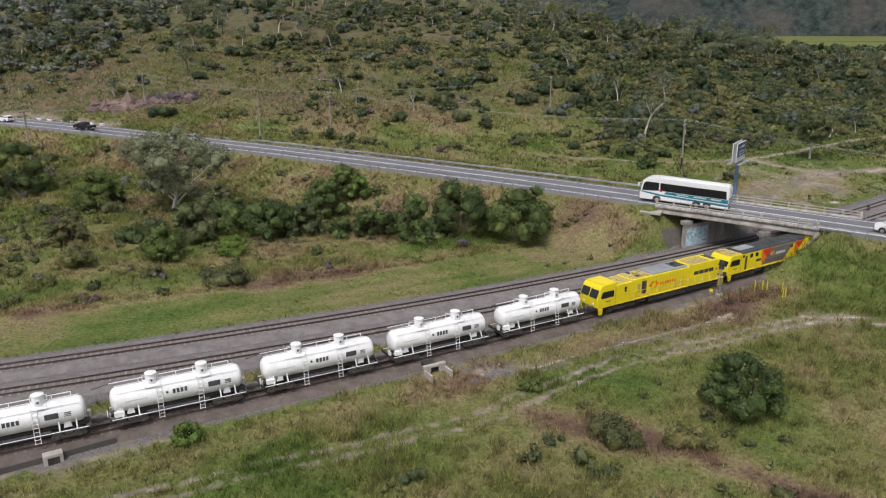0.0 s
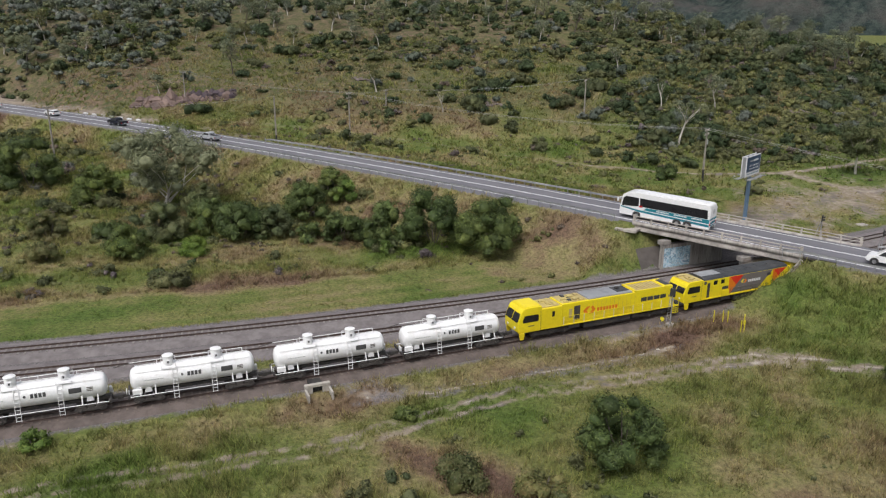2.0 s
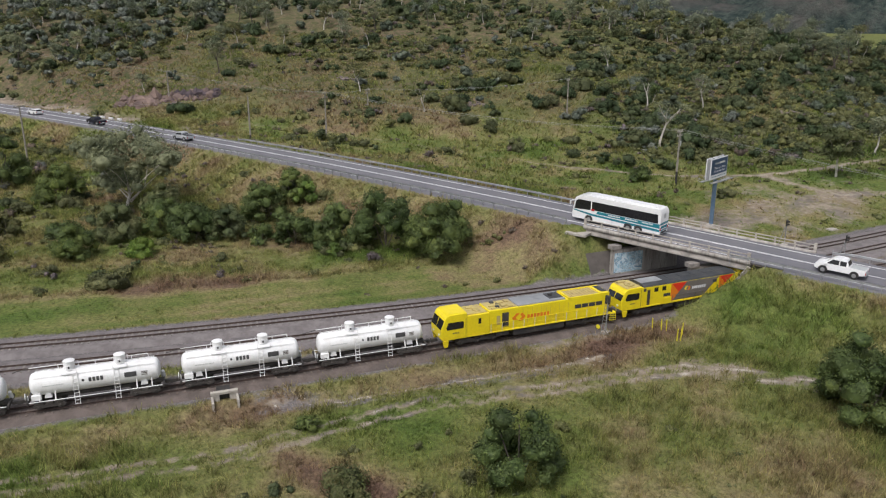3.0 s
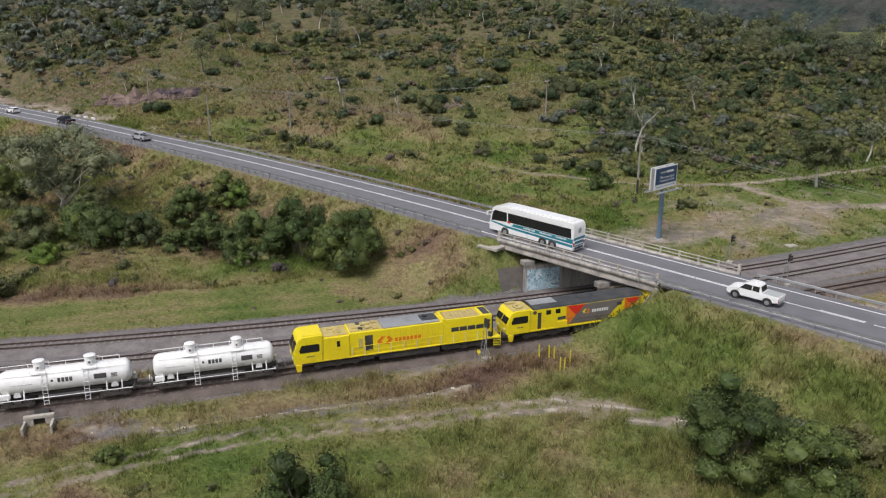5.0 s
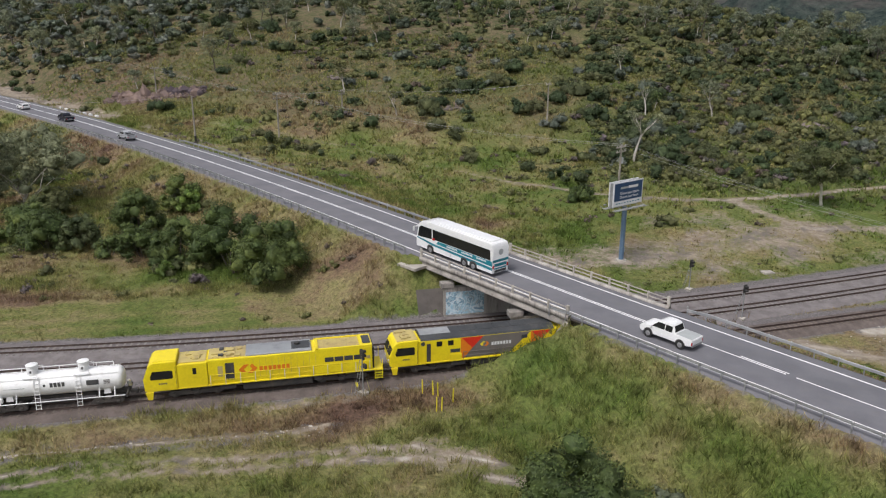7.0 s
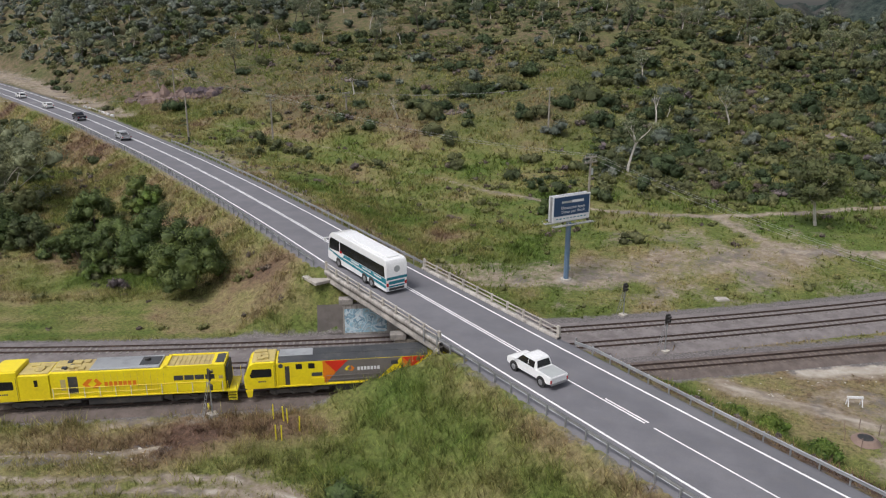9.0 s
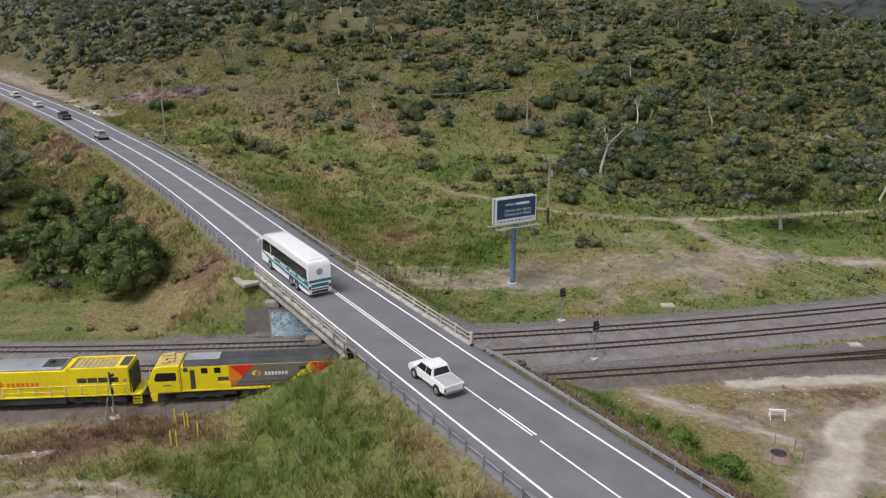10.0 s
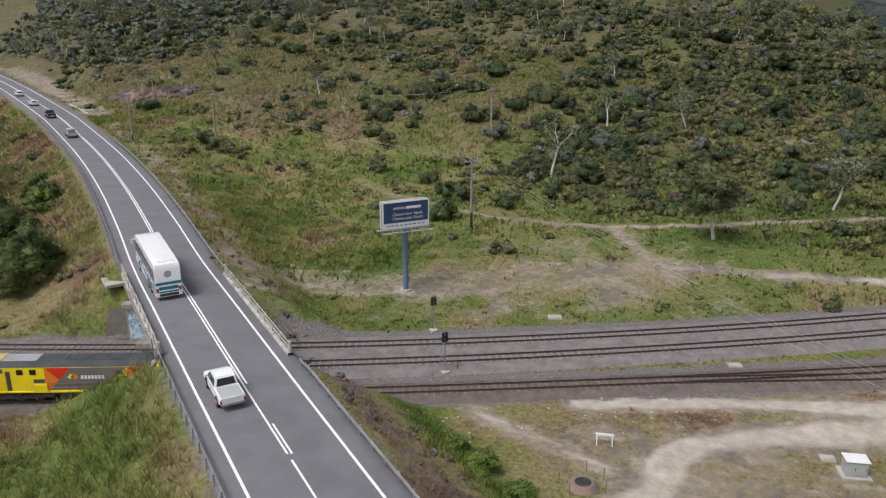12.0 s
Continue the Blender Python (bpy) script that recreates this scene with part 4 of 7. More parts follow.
def power_pole(x, y, top, arms, turn, dark=0.0, box_on=False):
    z = g(x, y)
    h = top - z
    root = tagged(new("power_pole"), "tall grey timber power pole with crossarms" if len(arms) else "bare grey timber pole", "power pole", "power poles")
    bm = B()
    cyl(bm, (0, 0, dark), (0, 0, h), 0.2, 0.14, 9)
    part("pole", bm, M_POLEWOOD, root, smooth=True)
    if dark:
        bm = B()
        cyl(bm, (0, 0, -0.4), (0, 0, dark), 0.21, 0.2, 9)
        part("pole_base", bm, M_BLACK, root, "black-painted pole foot", True)
    for a in arms:
        bm = B()
        box(bm, -1.3, 1.3, -0.08, 0.08, h - a - 0.09, h - a + 0.09)
        arm = part("crossarm", bm, M_POLEWOOD, root)
        for ix in (-1.1, -0.4, 0.4, 1.1):
            bm = B()
            cyl(bm, (ix, 0, h - a + 0.06), (ix, 0, h - a + 0.34), 0.08, 0.05, 6)
            part("insulator", bm, M_POSTCONC, arm)
    if box_on:
        bm = B()
        cyl(bm, (0.35, 0, h - 2.9), (0.35, 0, h - 2.0), 0.26, 0.26, 10)
        part("transformer", bm, M_CABINET, root, "grey cylindrical transformer", True)
    place(root, x, y, z, turn)
    return x, y, top, turn


def wires(a, b, drop, sides, low=0.0):
    for s in sides:
        pa = Vector((a[0] + s * math.cos(radians(a[3])), a[1] + s * math.sin(radians(a[3])), a[2] + 0.1 - low))
        pb = Vector((b[0] + s * math.cos(radians(b[3])), b[1] + s * math.sin(radians(b[3])), b[2] + 0.1 - low))
        cu = bpy.data.curves.new("wire", "CURVE")
        cu.dimensions, cu.bevel_depth, cu.bevel_resolution = "3D", 0.013, 0
        sp = cu.splines.new("POLY")
        sp.points.add(16)
        for i, pt in enumerate(sp.points):
            t = i / 16
            p = pa.lerp(pb, t)
            pt.co = (p.x, p.y, p.z - 4 * drop * t * (1 - t), 1)
        cu.materials.append(M_WIRE)
        ob = tagged(new("power_line_wire", cu), "thin sagging overhead power line wire", "wire", "power line wires")


pC = power_pole(48.7, 155.4, 12.8, (0.25, 1.0), 62, 2.6, True)
pA = power_pole(-25.8, 176.5, 16.6, (0.2, 1.1), 80)
pD = power_pole(-22.5, 201, 15.3, (0.3, 1.0), 80)
pB = power_pole(-39.6, 166.2, 16.6, (), 70, 1.2)
p4 = power_pole(27.7, 201.1, 18.4, (0.4,), 75)
pR = power_pole(-77.9, 203, 19.1, (0.2,), 75)
pL = power_pole(-80.2, 148.1, 15.8, (0.2,), 75)
pE = (163, 78, 12, 62)
pF = (-150, 222, 26, 75)
wires(pC, pA, 1.6, (-1.1, 0.4, 1.1))
wires(pC, pE, 5.0, (-1.1, 0.4, 1.1))
wires(pA, pR, 1.2, (-1.1, 0.4, 1.1))
wires(pD, p4, 1.2, (-1.1, 1.1))
wires(pD, pA, 0.5, (-1.1, 1.1))
wires(pR, pF, 1.2, (-1.1, 1.1))
wires(pB, pL, 1.0, (0.0,))


# billboard
def text_on(root, body, size, x, z, material, y):
    cu = bpy.data.curves.new("lettering", "FONT")
    cu.body, cu.size, cu.extrude, cu.align_x = body, size, 0.004, "CENTER"
    cu.materials.append(material)
    o = new("lettering", cu)
    o.parent = root
    o.matrix_basis = pose(x, y, z, 90, 0, 0)
    return o


def billboard():
    x, y = 51.8, 133.8
    z = g(x, y)
    root = tagged(new("billboard"), "navy and white roadside billboard on a blue-grey steel pole", "billboard")
    bm = B()
    cyl(bm, (0, 0, -0.3), (0, 0, 7.6), 0.33, 0.33, 16)
    pole = part("pole", bm, M_BBPOLE, root, smooth=True)
    bm = B()
    cyl(bm, (0, 0, -0.2), (0, 0, 0.22), 0.75, 0.7, 16)
    part("footing", bm, M_POSTCONC, root)
    zb = 7.95
    for sgn, nm in ((-1, "front"), (1, "back")):
        bm = B()
        box(bm, -2.95, 2.95, min(sgn * 0.28, sgn * 0.42), max(sgn * 0.28, sgn * 0.42), zb, zb + 3.25, 0.03)
        part("panel", bm, M_BBWHITE, root)
    bm = B()
    for xx in (-2.8, -0.95, 0.95, 2.8):
        box(bm, xx - 0.06, xx + 0.06, -0.27, 0.27, zb + 0.05, zb + 3.15)
    box(bm, -2.9, 2.9, -0.26, 0.26, zb - 0.05, zb + 0.1)
    part("frame", bm, M_GALV, root)
    bm = B()
    box(bm, -2.78, 2.78, -0.432, -0.424, zb + 0.72, zb + 3.1)
    face = part("poster", bm, M_BBNAVY, root, "navy advertising poster with white lettering")
    bm = B()
    box(bm, -1.6, -0.1, -0.44, -0.433, zb + 2.3, zb + 2.56)
    part("wordmark_bar", bm, M_CABINET, face)
    bm = B()
    box(bm, -0.02, 1.9, -0.44, -0.433, zb + 2.28, zb + 2.6)
    part("wordmark_bar", bm, M_BBWHITE, face)
    text_on(face, "Choose your Agent.", 0.47, 0.25, zb + 1.55, M_BBWHITE, -0.437)
    text_on(face, "Choose your Result.", 0.47, 0.25, zb + 1.05, M_BBWHITE, -0.437)
    for k in range(9):
        bm = B()
        box(bm, -2.4 + k * 0.55, -2.05 + k * 0.55, -0.432, -0.424, zb + 0.32, zb + 0.44)
        part("small_print_bar", bm, M_TEAL, face)
    for s in (-1, 1):
        bm = B()
        box(bm, -3.2, 3.2, min(s * 0.55, s * 1.15), max(s * 0.55, s * 1.15), zb - 0.42, zb - 0.36)
        walk_ = part("catwalk", bm, M_GALV, root)
        for xx in np.linspace(-2.9, 2.9, 6):
            bm = B()
            cyl(bm, (xx, s * 0.2, zb - 0.1), (xx, s * 1.2, zb - 0.4), 0.03, 0.03, 5)
            cyl(bm, (xx, s * 1.15, zb - 0.4), (xx, s * 1.75, zb - 0.2), 0.02, 0.02, 5)
            part("bracket", bm, M_GALV, walk_)
        for xx in (-2.0, 0, 2.0):
            bm = B()
            box(bm, xx - 0.22, xx + 0.22, s * 1.75 - 0.1, s * 1.75 + 0.1, zb - 0.22, zb - 0.08, 0.02)
            part("floodlight", bm, M_GALV, walk_)
    bm = B()
    cyl(bm, (1.4, 0, zb + 3.2), (1.4, 0, zb + 3.75), 0.03, 0.03, 6)
    part("mast", bm, M_GALV, root)
    bm = B()
    box(bm, -0.45, 0.45, -0.75, -0.7, zb - 0.62, zb - 0.3)
    part("owner_plate", bm, M_BBNAVY, root, "small dark blue name plate")
    bm = B()
    box(bm, 0.3, 0.55, -0.15, 0.15, 1.2, 1.8, 0.03)
    part("meter_box", bm, M_CABINET, root)
    place(root, x, y, z, 56)


billboard()


def signal(x, y, top, turn, label, disc=False, second=False):
    z = g(x, y)
    h = top - z
    root = tagged(new("railway_signal"), label, "railway signal", "railway signals")
    bm = B()
    box(bm, -0.4, 0.4, -0.4, 0.4, -0.3, 0.25, 0.05)
    part("footing", bm, M_POSTCONC, root)
    bm = B()
    cyl(bm, (0, 0, 0.2), (0, 0, h - 0.3), 0.07, 0.06, 8)
    part("mast", bm, M_GALV, root)
    bm = B()
    for s in (-0.2, 0.2):
        cyl(bm, (s, 0.85, 0), (s, 0.12, h - 1.0), 0.025, 0.025, 5)
    for i in range(9):
        t = (i + 0.5) / 9
        cyl(bm, (-0.2, 0.85 - 0.73 * t, (h - 1.0) * t), (0.2, 0.85 - 0.73 * t, (h - 1.0) * t), 0.02, 0.02, 5)
    part("ladder", bm, M_GALV, root)
    bm = B()
    box(bm, -0.3, 0.3, -0.06, 0.06, h - 1.0, h, 0.12)
    head = part("head", bm, M_BLACK, root, "black signal head with hoods")
    for k in range(2):
        bm = B()
        cyl(bm, (0, -0.06, h - 0.3 - 0.4 * k), (0, -0.36, h - 0.28 - 0.4 * k), 0.14, 0.15, 10, caps=False)
        part("hood", bm, M_BLACK, head)
    if second:
        bm = B()
        box(bm, -0.62, -0.2, -0.1, 0.1, h - 1.75, h - 1.25, 0.08)
        part("marker_light", bm, M_BLACK, root)
    if disc:
        bm = B()
        cyl(bm, (0.95, 0, 0.55), (0.95, 0.03, 0.55), 0.24, 0.24, 18)
        cyl(bm, (0.95, 0.015, -0.4), (0.95, 0.02, 0.5), 0.03, 0.03, 6)
        part("disc_sign", bm, M_POSTYELLOW, root, "round yellow sign disc")
    place(root, x, y, z, turn)


signal(61.0, 125.4, 4.1, 60, "railway signal on a laddered steel mast")
signal(66.9, 117.9, 4.1, 60, "railway signal on a laddered mast between the tracks")
signal(33.7, 88.5, 4.0, 150, "railway signal with a yellow disc beside it", True, True)

for x, y in ((38.8, 90.3), (39.8, 90.4), (40.3, 90.3), (41.1, 87.6), (41.5, 87.8), (41.9, 89.7)):
    bm = B()
    cyl(bm, (0, 0, -0.4), (0.05, 0.02, 1.35), 0.06, 0.06, 8)
    cyl(bm, (0.05, 0.02, 1.35), (0.05, 0.02, 1.41), 0.06, 0.03, 8)
    o = part("marker_post", bm, M_POSTYELLOW, None, smooth=True)
    place(tagged(o, "yellow plastic marker post in the grass", "post", "yellow marker posts"), x, y, g(x, y), x * 77)


def culvert(x, y, turn, w, label):
    root = tagged(new("culvert"), label, "culvert")
    bm = B()
    box(bm, -w / 2, -0.45, -0.15, 0.15, -0.6, 0.75, 0.03)
    box(bm, 0.45, w / 2, -0.15, 0.15, -0.6, 0.75, 0.03)
    box(bm, -w / 2 - 0.1, w / 2 + 0.1, -0.2, 0.2, 0.72, 1.0, 0.04)
    part("headwall", bm, M_POSTCONC, root)
    # Solid black block fills the culvert, painting the shade of its bore.
    bm = B()
    box(bm, -0.6, 0.6, 0.15, 1.6, -0.6, 0.75)
    part("dark_bore", bm, M_BLACK, root)
    for s in (-1, 1):
        bm = B()
        box(bm, s * w / 2 - 0.1, s * w / 2 + 0.1, -1.5, 0, -0.5, 0.6, 0.03)
        part("wing_wall", bm, M_POSTCONC, root)
    place(root, x, y, g(x, y) - 0.1, turn)


culvert(-0.9, 67.6, 30, 2.2, "small pale concrete culvert under the railway bank")
lw = tagged(new("retaining_wall"), "low stained concrete retaining wall with a pipe head", "wall")
bm = B()
box(bm, -4.6, 4.6, -0.12, 0.12, -0.6, 0.55, 0.03)
part("wall", bm, M_CONC_DARK, lw)
bm = B()
box(bm, -0.7, 0.7, -0.75, 0.0, -0.5, 0.85, 0.06)
part("pipe_head", bm, M_POSTCONC, lw)
# Thin black plate on the solid pipe head, coloured like a shaded bore.
bm = B()
box(bm, -0.42, 0.42, -0.78, -0.74, -0.3, 0.6)
part("dark_bore", bm, M_BLACK, lw)
place(lw, -30.3, 52.4, g(-30.3, 52.4) - 0.05, 33)


def cabinet(x, y, w, d, h, turn):
    root = tagged(new("equipment_cabinet"), "light grey steel equipment cabinet on bare ground", "cabinet")
    bm = B()
    box(bm, -w / 2, w / 2, -d / 2, d / 2, 0.12, h, 0.03)
    part("body", bm, M_CABINET, root)
    bm = B()
    box(bm, -w / 2 - 0.1, w / 2 + 0.1, -d / 2 - 0.1, d / 2 + 0.1, h, h + 0.08, 0.02)
    part("lid", bm, M_BBWHITE, root)
    for s in (-0.5, 0.5):
        bm = B()
        box(bm, s * w / 2 - w * 0.23, s * w / 2 + w * 0.23, -d / 2 - 0.025, -d / 2 - 0.002, 0.22, h - 0.08, 0.01)
        door = part("door", bm, M_CABINET, root)
        bm = B()
        box(bm, s * w / 2 + 0.2, s * w / 2 + 0.24, -d / 2 - 0.06, -d / 2 - 0.02, h * 0.5, h * 0.5 + 0.18)
        part("handle", bm, M_BLACK, door)
    bm = B()
    box(bm, -w / 2 - 0.3, w / 2 + 0.3, -d / 2 - 0.3, d / 2 + 0.3, -0.3, 0.12, 0.03)
    part("plinth", bm, M_POSTCONC, root)
    place(root, x, y, g(x, y), turn)


cabinet(101.2, 119.6, 1.5, 1.1, 1.3, 22)
for x, y, w, d, turn in ((99.3, 121.0, 1.1, 0.9, 22), (70.6, 135.2, 1.5, 1.1, 30), (90.0, 133.3, 1.3, 0.9, 30), (104.5, 122, 1.6, 1.2, 22)):
    bm = B()
    box(bm, -w / 2, w / 2, -d / 2, d / 2, -0.2, 0.16, 0.04)
    box(bm, -w / 2 + 0.1, w / 2 - 0.1, -d / 2 + 0.1, d / 2 - 0.1, 0.16, 0.2, 0.01)
    o = part("pit_cover", bm, M_POSTCONC, None)
    place(tagged(o, "pale concrete cable pit cover in the ground", "pit cover", "cable pit covers"), x, y, g(x, y), turn)
tr = tagged(new("trestle"), "white timber trestle on bare ground", "trestle")
bm = B()
box(bm, -0.7, 0.7, -0.08, 0.08, 0.75, 0.95, 0.02)
part("beam", bm, M_BBWHITE, tr)
for sx in (-0.6, 0.6):
    for sy in (-0.3, 0.3):
        bm = B()
        cyl(bm, (sx, sy, 0), (sx, 0, 0.85), 0.05, 0.05, 5)
        part("leg", bm, M_BBWHITE, tr)
place(tr, 84.0, 114.0, g(84, 114), 20)
hole = tagged(new("open_pit"), "open earth pit with rusty stakes round it", "pit")
bm = B()
cyl(bm, (0, 0, -0.1), (0, 0, 0.28), 1.25, 0.8, 14, caps=False)
cyl(bm, (0, 0, 0.27), (0, 0, 0.28), 0.8, 0.8, 14)
part("spoil_rim", bm, M_ROCK, hole)
# Flat black disc on the capped rim stands in for the hole's shade.
bm = B()
cyl(bm, (0, 0, 0.285), (0, 0, 0.29), 0.62, 0.62, 12)
part("dark_opening", bm, M_BLACK, hole)
for k in range(7):
    a = k * 0.9
    bm = B()
    cyl(bm, (1.7 * math.cos(a), 1.7 * math.sin(a), -0.2), (1.75 * math.cos(a), 1.72 * math.sin(a), 1.0), 0.035, 0.035, 5)
    part("stake", bm, M_ROCK, hole)
place(hole, 84.6, 107.9, g(84.6, 107.9), 0)
for k in range(7):
    x = -101 + 3.2 * k
    y = float(road_y(x)) + 8.2
    bm = B()
    box(bm, -0.75, 0.75, -0.25, 0.25, -0.2, 0.5, 0.08)
    place(tagged(part("barrier_block", bm, M_BBWHITE, None), "white concrete roadside barrier block", "barrier", "white barrier blocks"), x, y, g(x, y), -25)


# ---- train ----
TX = np.arange(-90, 140, 0.25)
TS = np.concatenate([[0], np.cumsum(np.hypot(np.diff(TX), np.diff(near_y(TX))))])
S_ZERO = float(np.interp(16.2, TX, TS))


def on_track(ob, s):
    x = float(np.interp(S_ZERO + s, TS, TX))
    y = float(near_y(x))
    sl = float(near_y(x + 4) - near_y(x - 4)) / 8
    place(ob, x, y, float(plane(x, y)) + PLANE_UP + 0.26, math.degrees(math.atan(sl)))


def wheelset(parent, x, r=0.46):
    bm = B()
    for s in (-1, 1):
        cyl(bm, (x, s * 0.5, r), (x, s * 0.63, r), r, r, 18)
        cyl(bm, (x, s * 0.47, r), (x, s * 0.5, r), r + 0.03, r + 0.03, 18)
    cyl(bm, (x, -0.6, r), (x, 0.6, r), 0.08, 0.08, 8)
    part("wheelset", bm, M_UNDER, parent)


def bogie(parent, x, axles, half, r=0.46, y=0.98, mat_=None):
    root_bm = B()
    for s in (-1, 1):
        prism(root_bm, [(x - half, r + 0.05), (x - half + 0.3, r + 0.35), (x - 0.5, r + 0.32), (x - 0.3, r + 0.12), (x + 0.3, r + 0.12), (x + 0.5, r + 0.32), (x + half - 0.3, r + 0.35), (x + half, r + 0.05), (x + half - 0.2, r - 0.08), (x - half + 0.2, r - 0.08)], s * y - 0.07, s * y + 0.07)
        for a in axles:
            box(root_bm, a - 0.16, a + 0.16, s * (y + 0.08) - 0.06, s * (y + 0.08) + 0.06, r - 0.14, r + 0.14, 0.02)
            cyl(root_bm, (a, s * (y + 0.1), r), (a, s * (y + 0.2), r), 0.1, 0.08, 10)
    box(root_bm, x - 0.3, x + 0.3, -y, y, r, r + 0.35, 0.03)
    b = part("bogie", root_bm, mat_ or M_DUSTY, parent)
    for a in axles:
        wheelset(b, a, r)


def plate(parent, name, pts, side, y, material, label=""):
    bm = B()
    y0, y1 = sorted((side * y, side * (y + 0.008)))
    fs = prism(bm, pts, y0, y1)
    bmesh.ops.recalc_face_normals(bm, faces=fs)
    return part(name, bm, material, parent, label)


def rect(x0, x1, z0, z1):
    return [(x0, z0), (x1, z0), (x1, z1), (x0, z1)]


def letter_bars(parent, x0, x1, z0, z1, n, side, y, material, name="wordmark_bar"):
    w = (x1 - x0) / n
    y0, y1 = sorted((side * y, side * (y + 0.006)))
    for i in range(n):
        bm = B()
        box(bm, x0 + i * w + w * 0.14, x0 + (i + 1) * w - w * 0.14, y0, y1, z0, z1)
        part(name, bm, material, parent)


def chevrons(parent, x0, z0, s, side, y, mats):
    """A mark of two bent bars in the livery colours."""
    a = [(x0, z0 + 0.45 * s), (x0 + 0.5 * s, z0 + 0.95 * s), (x0 + 0.95 * s, z0 + 0.95 * s), (x0 + 0.45 * s, z0 + 0.45 * s), (x0 + 0.7 * s, z0 + 0.2 * s), (x0 + 0.3 * s, z0 + 0.15 * s)]
    b = [(x0 + 0.8 * s, z0 + 0.05 * s), (x0 + 1.25 * s, z0 + 0.05 * s), (x0 + 1.65 * s, z0 + 0.5 * s), (x0 + 1.2 * s, z0 + 1.0 * s), (x0 + 1.0 * s, z0 + 0.75 * s), (x0 + 1.2 * s, z0 + 0.5 * s)]
    plate(parent, "emblem", a, side, y, mats[0])
    plate(parent, "emblem", b, side, y, mats[1])


def buffers(parent, x, sgn):
    bm = B()
    box(bm, min(x, x + sgn * 0.55), max(x, x + sgn * 0.55), -0.16, 0.16, 0.62, 0.95, 0.04)
    box(bm, min(x + sgn * 0.4, x + sgn * 0.7), max(x + sgn * 0.4, x + sgn * 0.7), -0.22, 0.22, 0.58, 0.98, 0.05)
    part("coupler", bm, M_UNDER, parent)


def cab_shell(parent, x_nose, inward, h, wid, name="cab"):
    """A cab with a raked windscreen; inward is +1 when the rest of the engine lies towards +x."""
    L = 2.75
    P = lambda d, z: (x_nose + inward * d, z)
    out = [P(0.28, 1.08), P(0.05, 1.2), P(0.0, 2.25), P(0.42, h - 0.42), P(0.62, h - 0.16), P(1.0, h - 0.02), P(L, h), P(L, 1.08)]
    bm = B()
    fs = prism(bm, out, -wid, wid, 0, 0.07)
    bmesh.ops.recalc_face_normals(bm, faces=list(bm.faces))
    cab = part(name, bm, M_YELLOW, parent)
    bm = B()
    fs = prism(bm, [P(0.75, h - 0.03), P(1.0, h + 0.03), P(L - 0.05, h + 0.04), P(L - 0.05, h - 0.03)], -wid + 0.18, wid - 0.18)
    bmesh.ops.recalc_face_normals(bm, faces=fs)
    part("roof_skin", bm, M_YELLOW_DUSTY if name == "rear_cab" else M_YELLOW, cab)
    for s in (-1, 1):
        plate(cab, "side_window", [P(0.62, 2.2), P(0.55, 2.45), P(0.78, 2.98), P(2.3, 2.98), P(2.4, 2.88), P(2.4, 2.3), P(2.3, 2.2)], s, wid, M_GLASS_DARK, "dark cab side window")
        plate(cab, "door_seam", rect(min(P(2.62, 0)[0], P(2.65, 0)[0]), max(P(2.62, 0)[0], P(2.65, 0)[0]), 1.2, 3.3), s, wid, M_UNDER)
        letter_bars(cab, min(P(1.2, 0)[0], P(1.9, 0)[0]), max(P(1.2, 0)[0], P(1.9, 0)[0]), 1.72, 1.86, 4, s, wid, M_TEXTDARK, "number_bar")
        bm = B()
        x0, x1 = sorted((x_nose + inward * 0.12, x_nose + inward * 0.75))
        fs = prism(bm, [(x0, 1.1), (x1, 1.1), (x1 - 0.1 if inward > 0 else x1 - 0.15, 0.42), (x0 + 0.15 if inward > 0 else x0 + 0.1, 0.42)], s * wid - 0.16, s * wid)
        bmesh.ops.recalc_face_normals(bm, faces=fs)
        part("skirt", bm, M_YELLOW, cab)
    bm = B()
    xa, xb = x_nose + inward * 0.015, x_nose + inward * 0.435
    for y0, y1 in ((-wid + 0.12, -0.06), (0.06, wid - 0.12)):
        a = [bm.verts.new(v) for v in ((xa - inward * 0.03, y0, 2.3), (xa - inward * 0.03, y1, 2.3), (xb - inward * 0.04, y1, h - 0.5), (xb - inward * 0.04, y0, h - 0.5))]
        b = [bm.verts.new(v.co + Vector((inward * 0.05, 0, 0))) for v in a]
        bm.faces.new(a), bm.faces.new(b[::-1])
        for i in range(4):
            bm.faces.new((a[i], b[i], b[(i + 1) % 4], a[(i + 1) % 4]))
    bmesh.ops.recalc_face_normals(bm, faces=list(bm.faces))
    part("windscreen", bm, M_GLASS_DARK, cab)
    for s in (-1, 1):
        bm = B()
        cyl(bm, (x_nose - inward * 0.03, s * 0.75, 1.6), (x_nose + inward * 0.06, s * 0.75, 1.6), 0.13, 0.13, 10)
        part("headlight", bm, M_BBWHITE, cab)
    return cab


def roof_clutter(parent, x0, x1, z, wid, n, seed, mat):
    r = random.Random(seed)
    for i in range(n):
        x = r.uniform(x0 + 0.3, x1 - 0.3)
        y = r.uniform(-wid + 0.25, wid - 0.25)
        a, b, h = r.uniform(0.12, 0.4), r.uniform(0.1, 0.3), r.uniform(0.06, 0.22)
        bm = B()
        box(bm, x - a, x + a, y - b, y + b, z, z + h, 0.02)
        part("roof_fitting", bm, mat, parent)


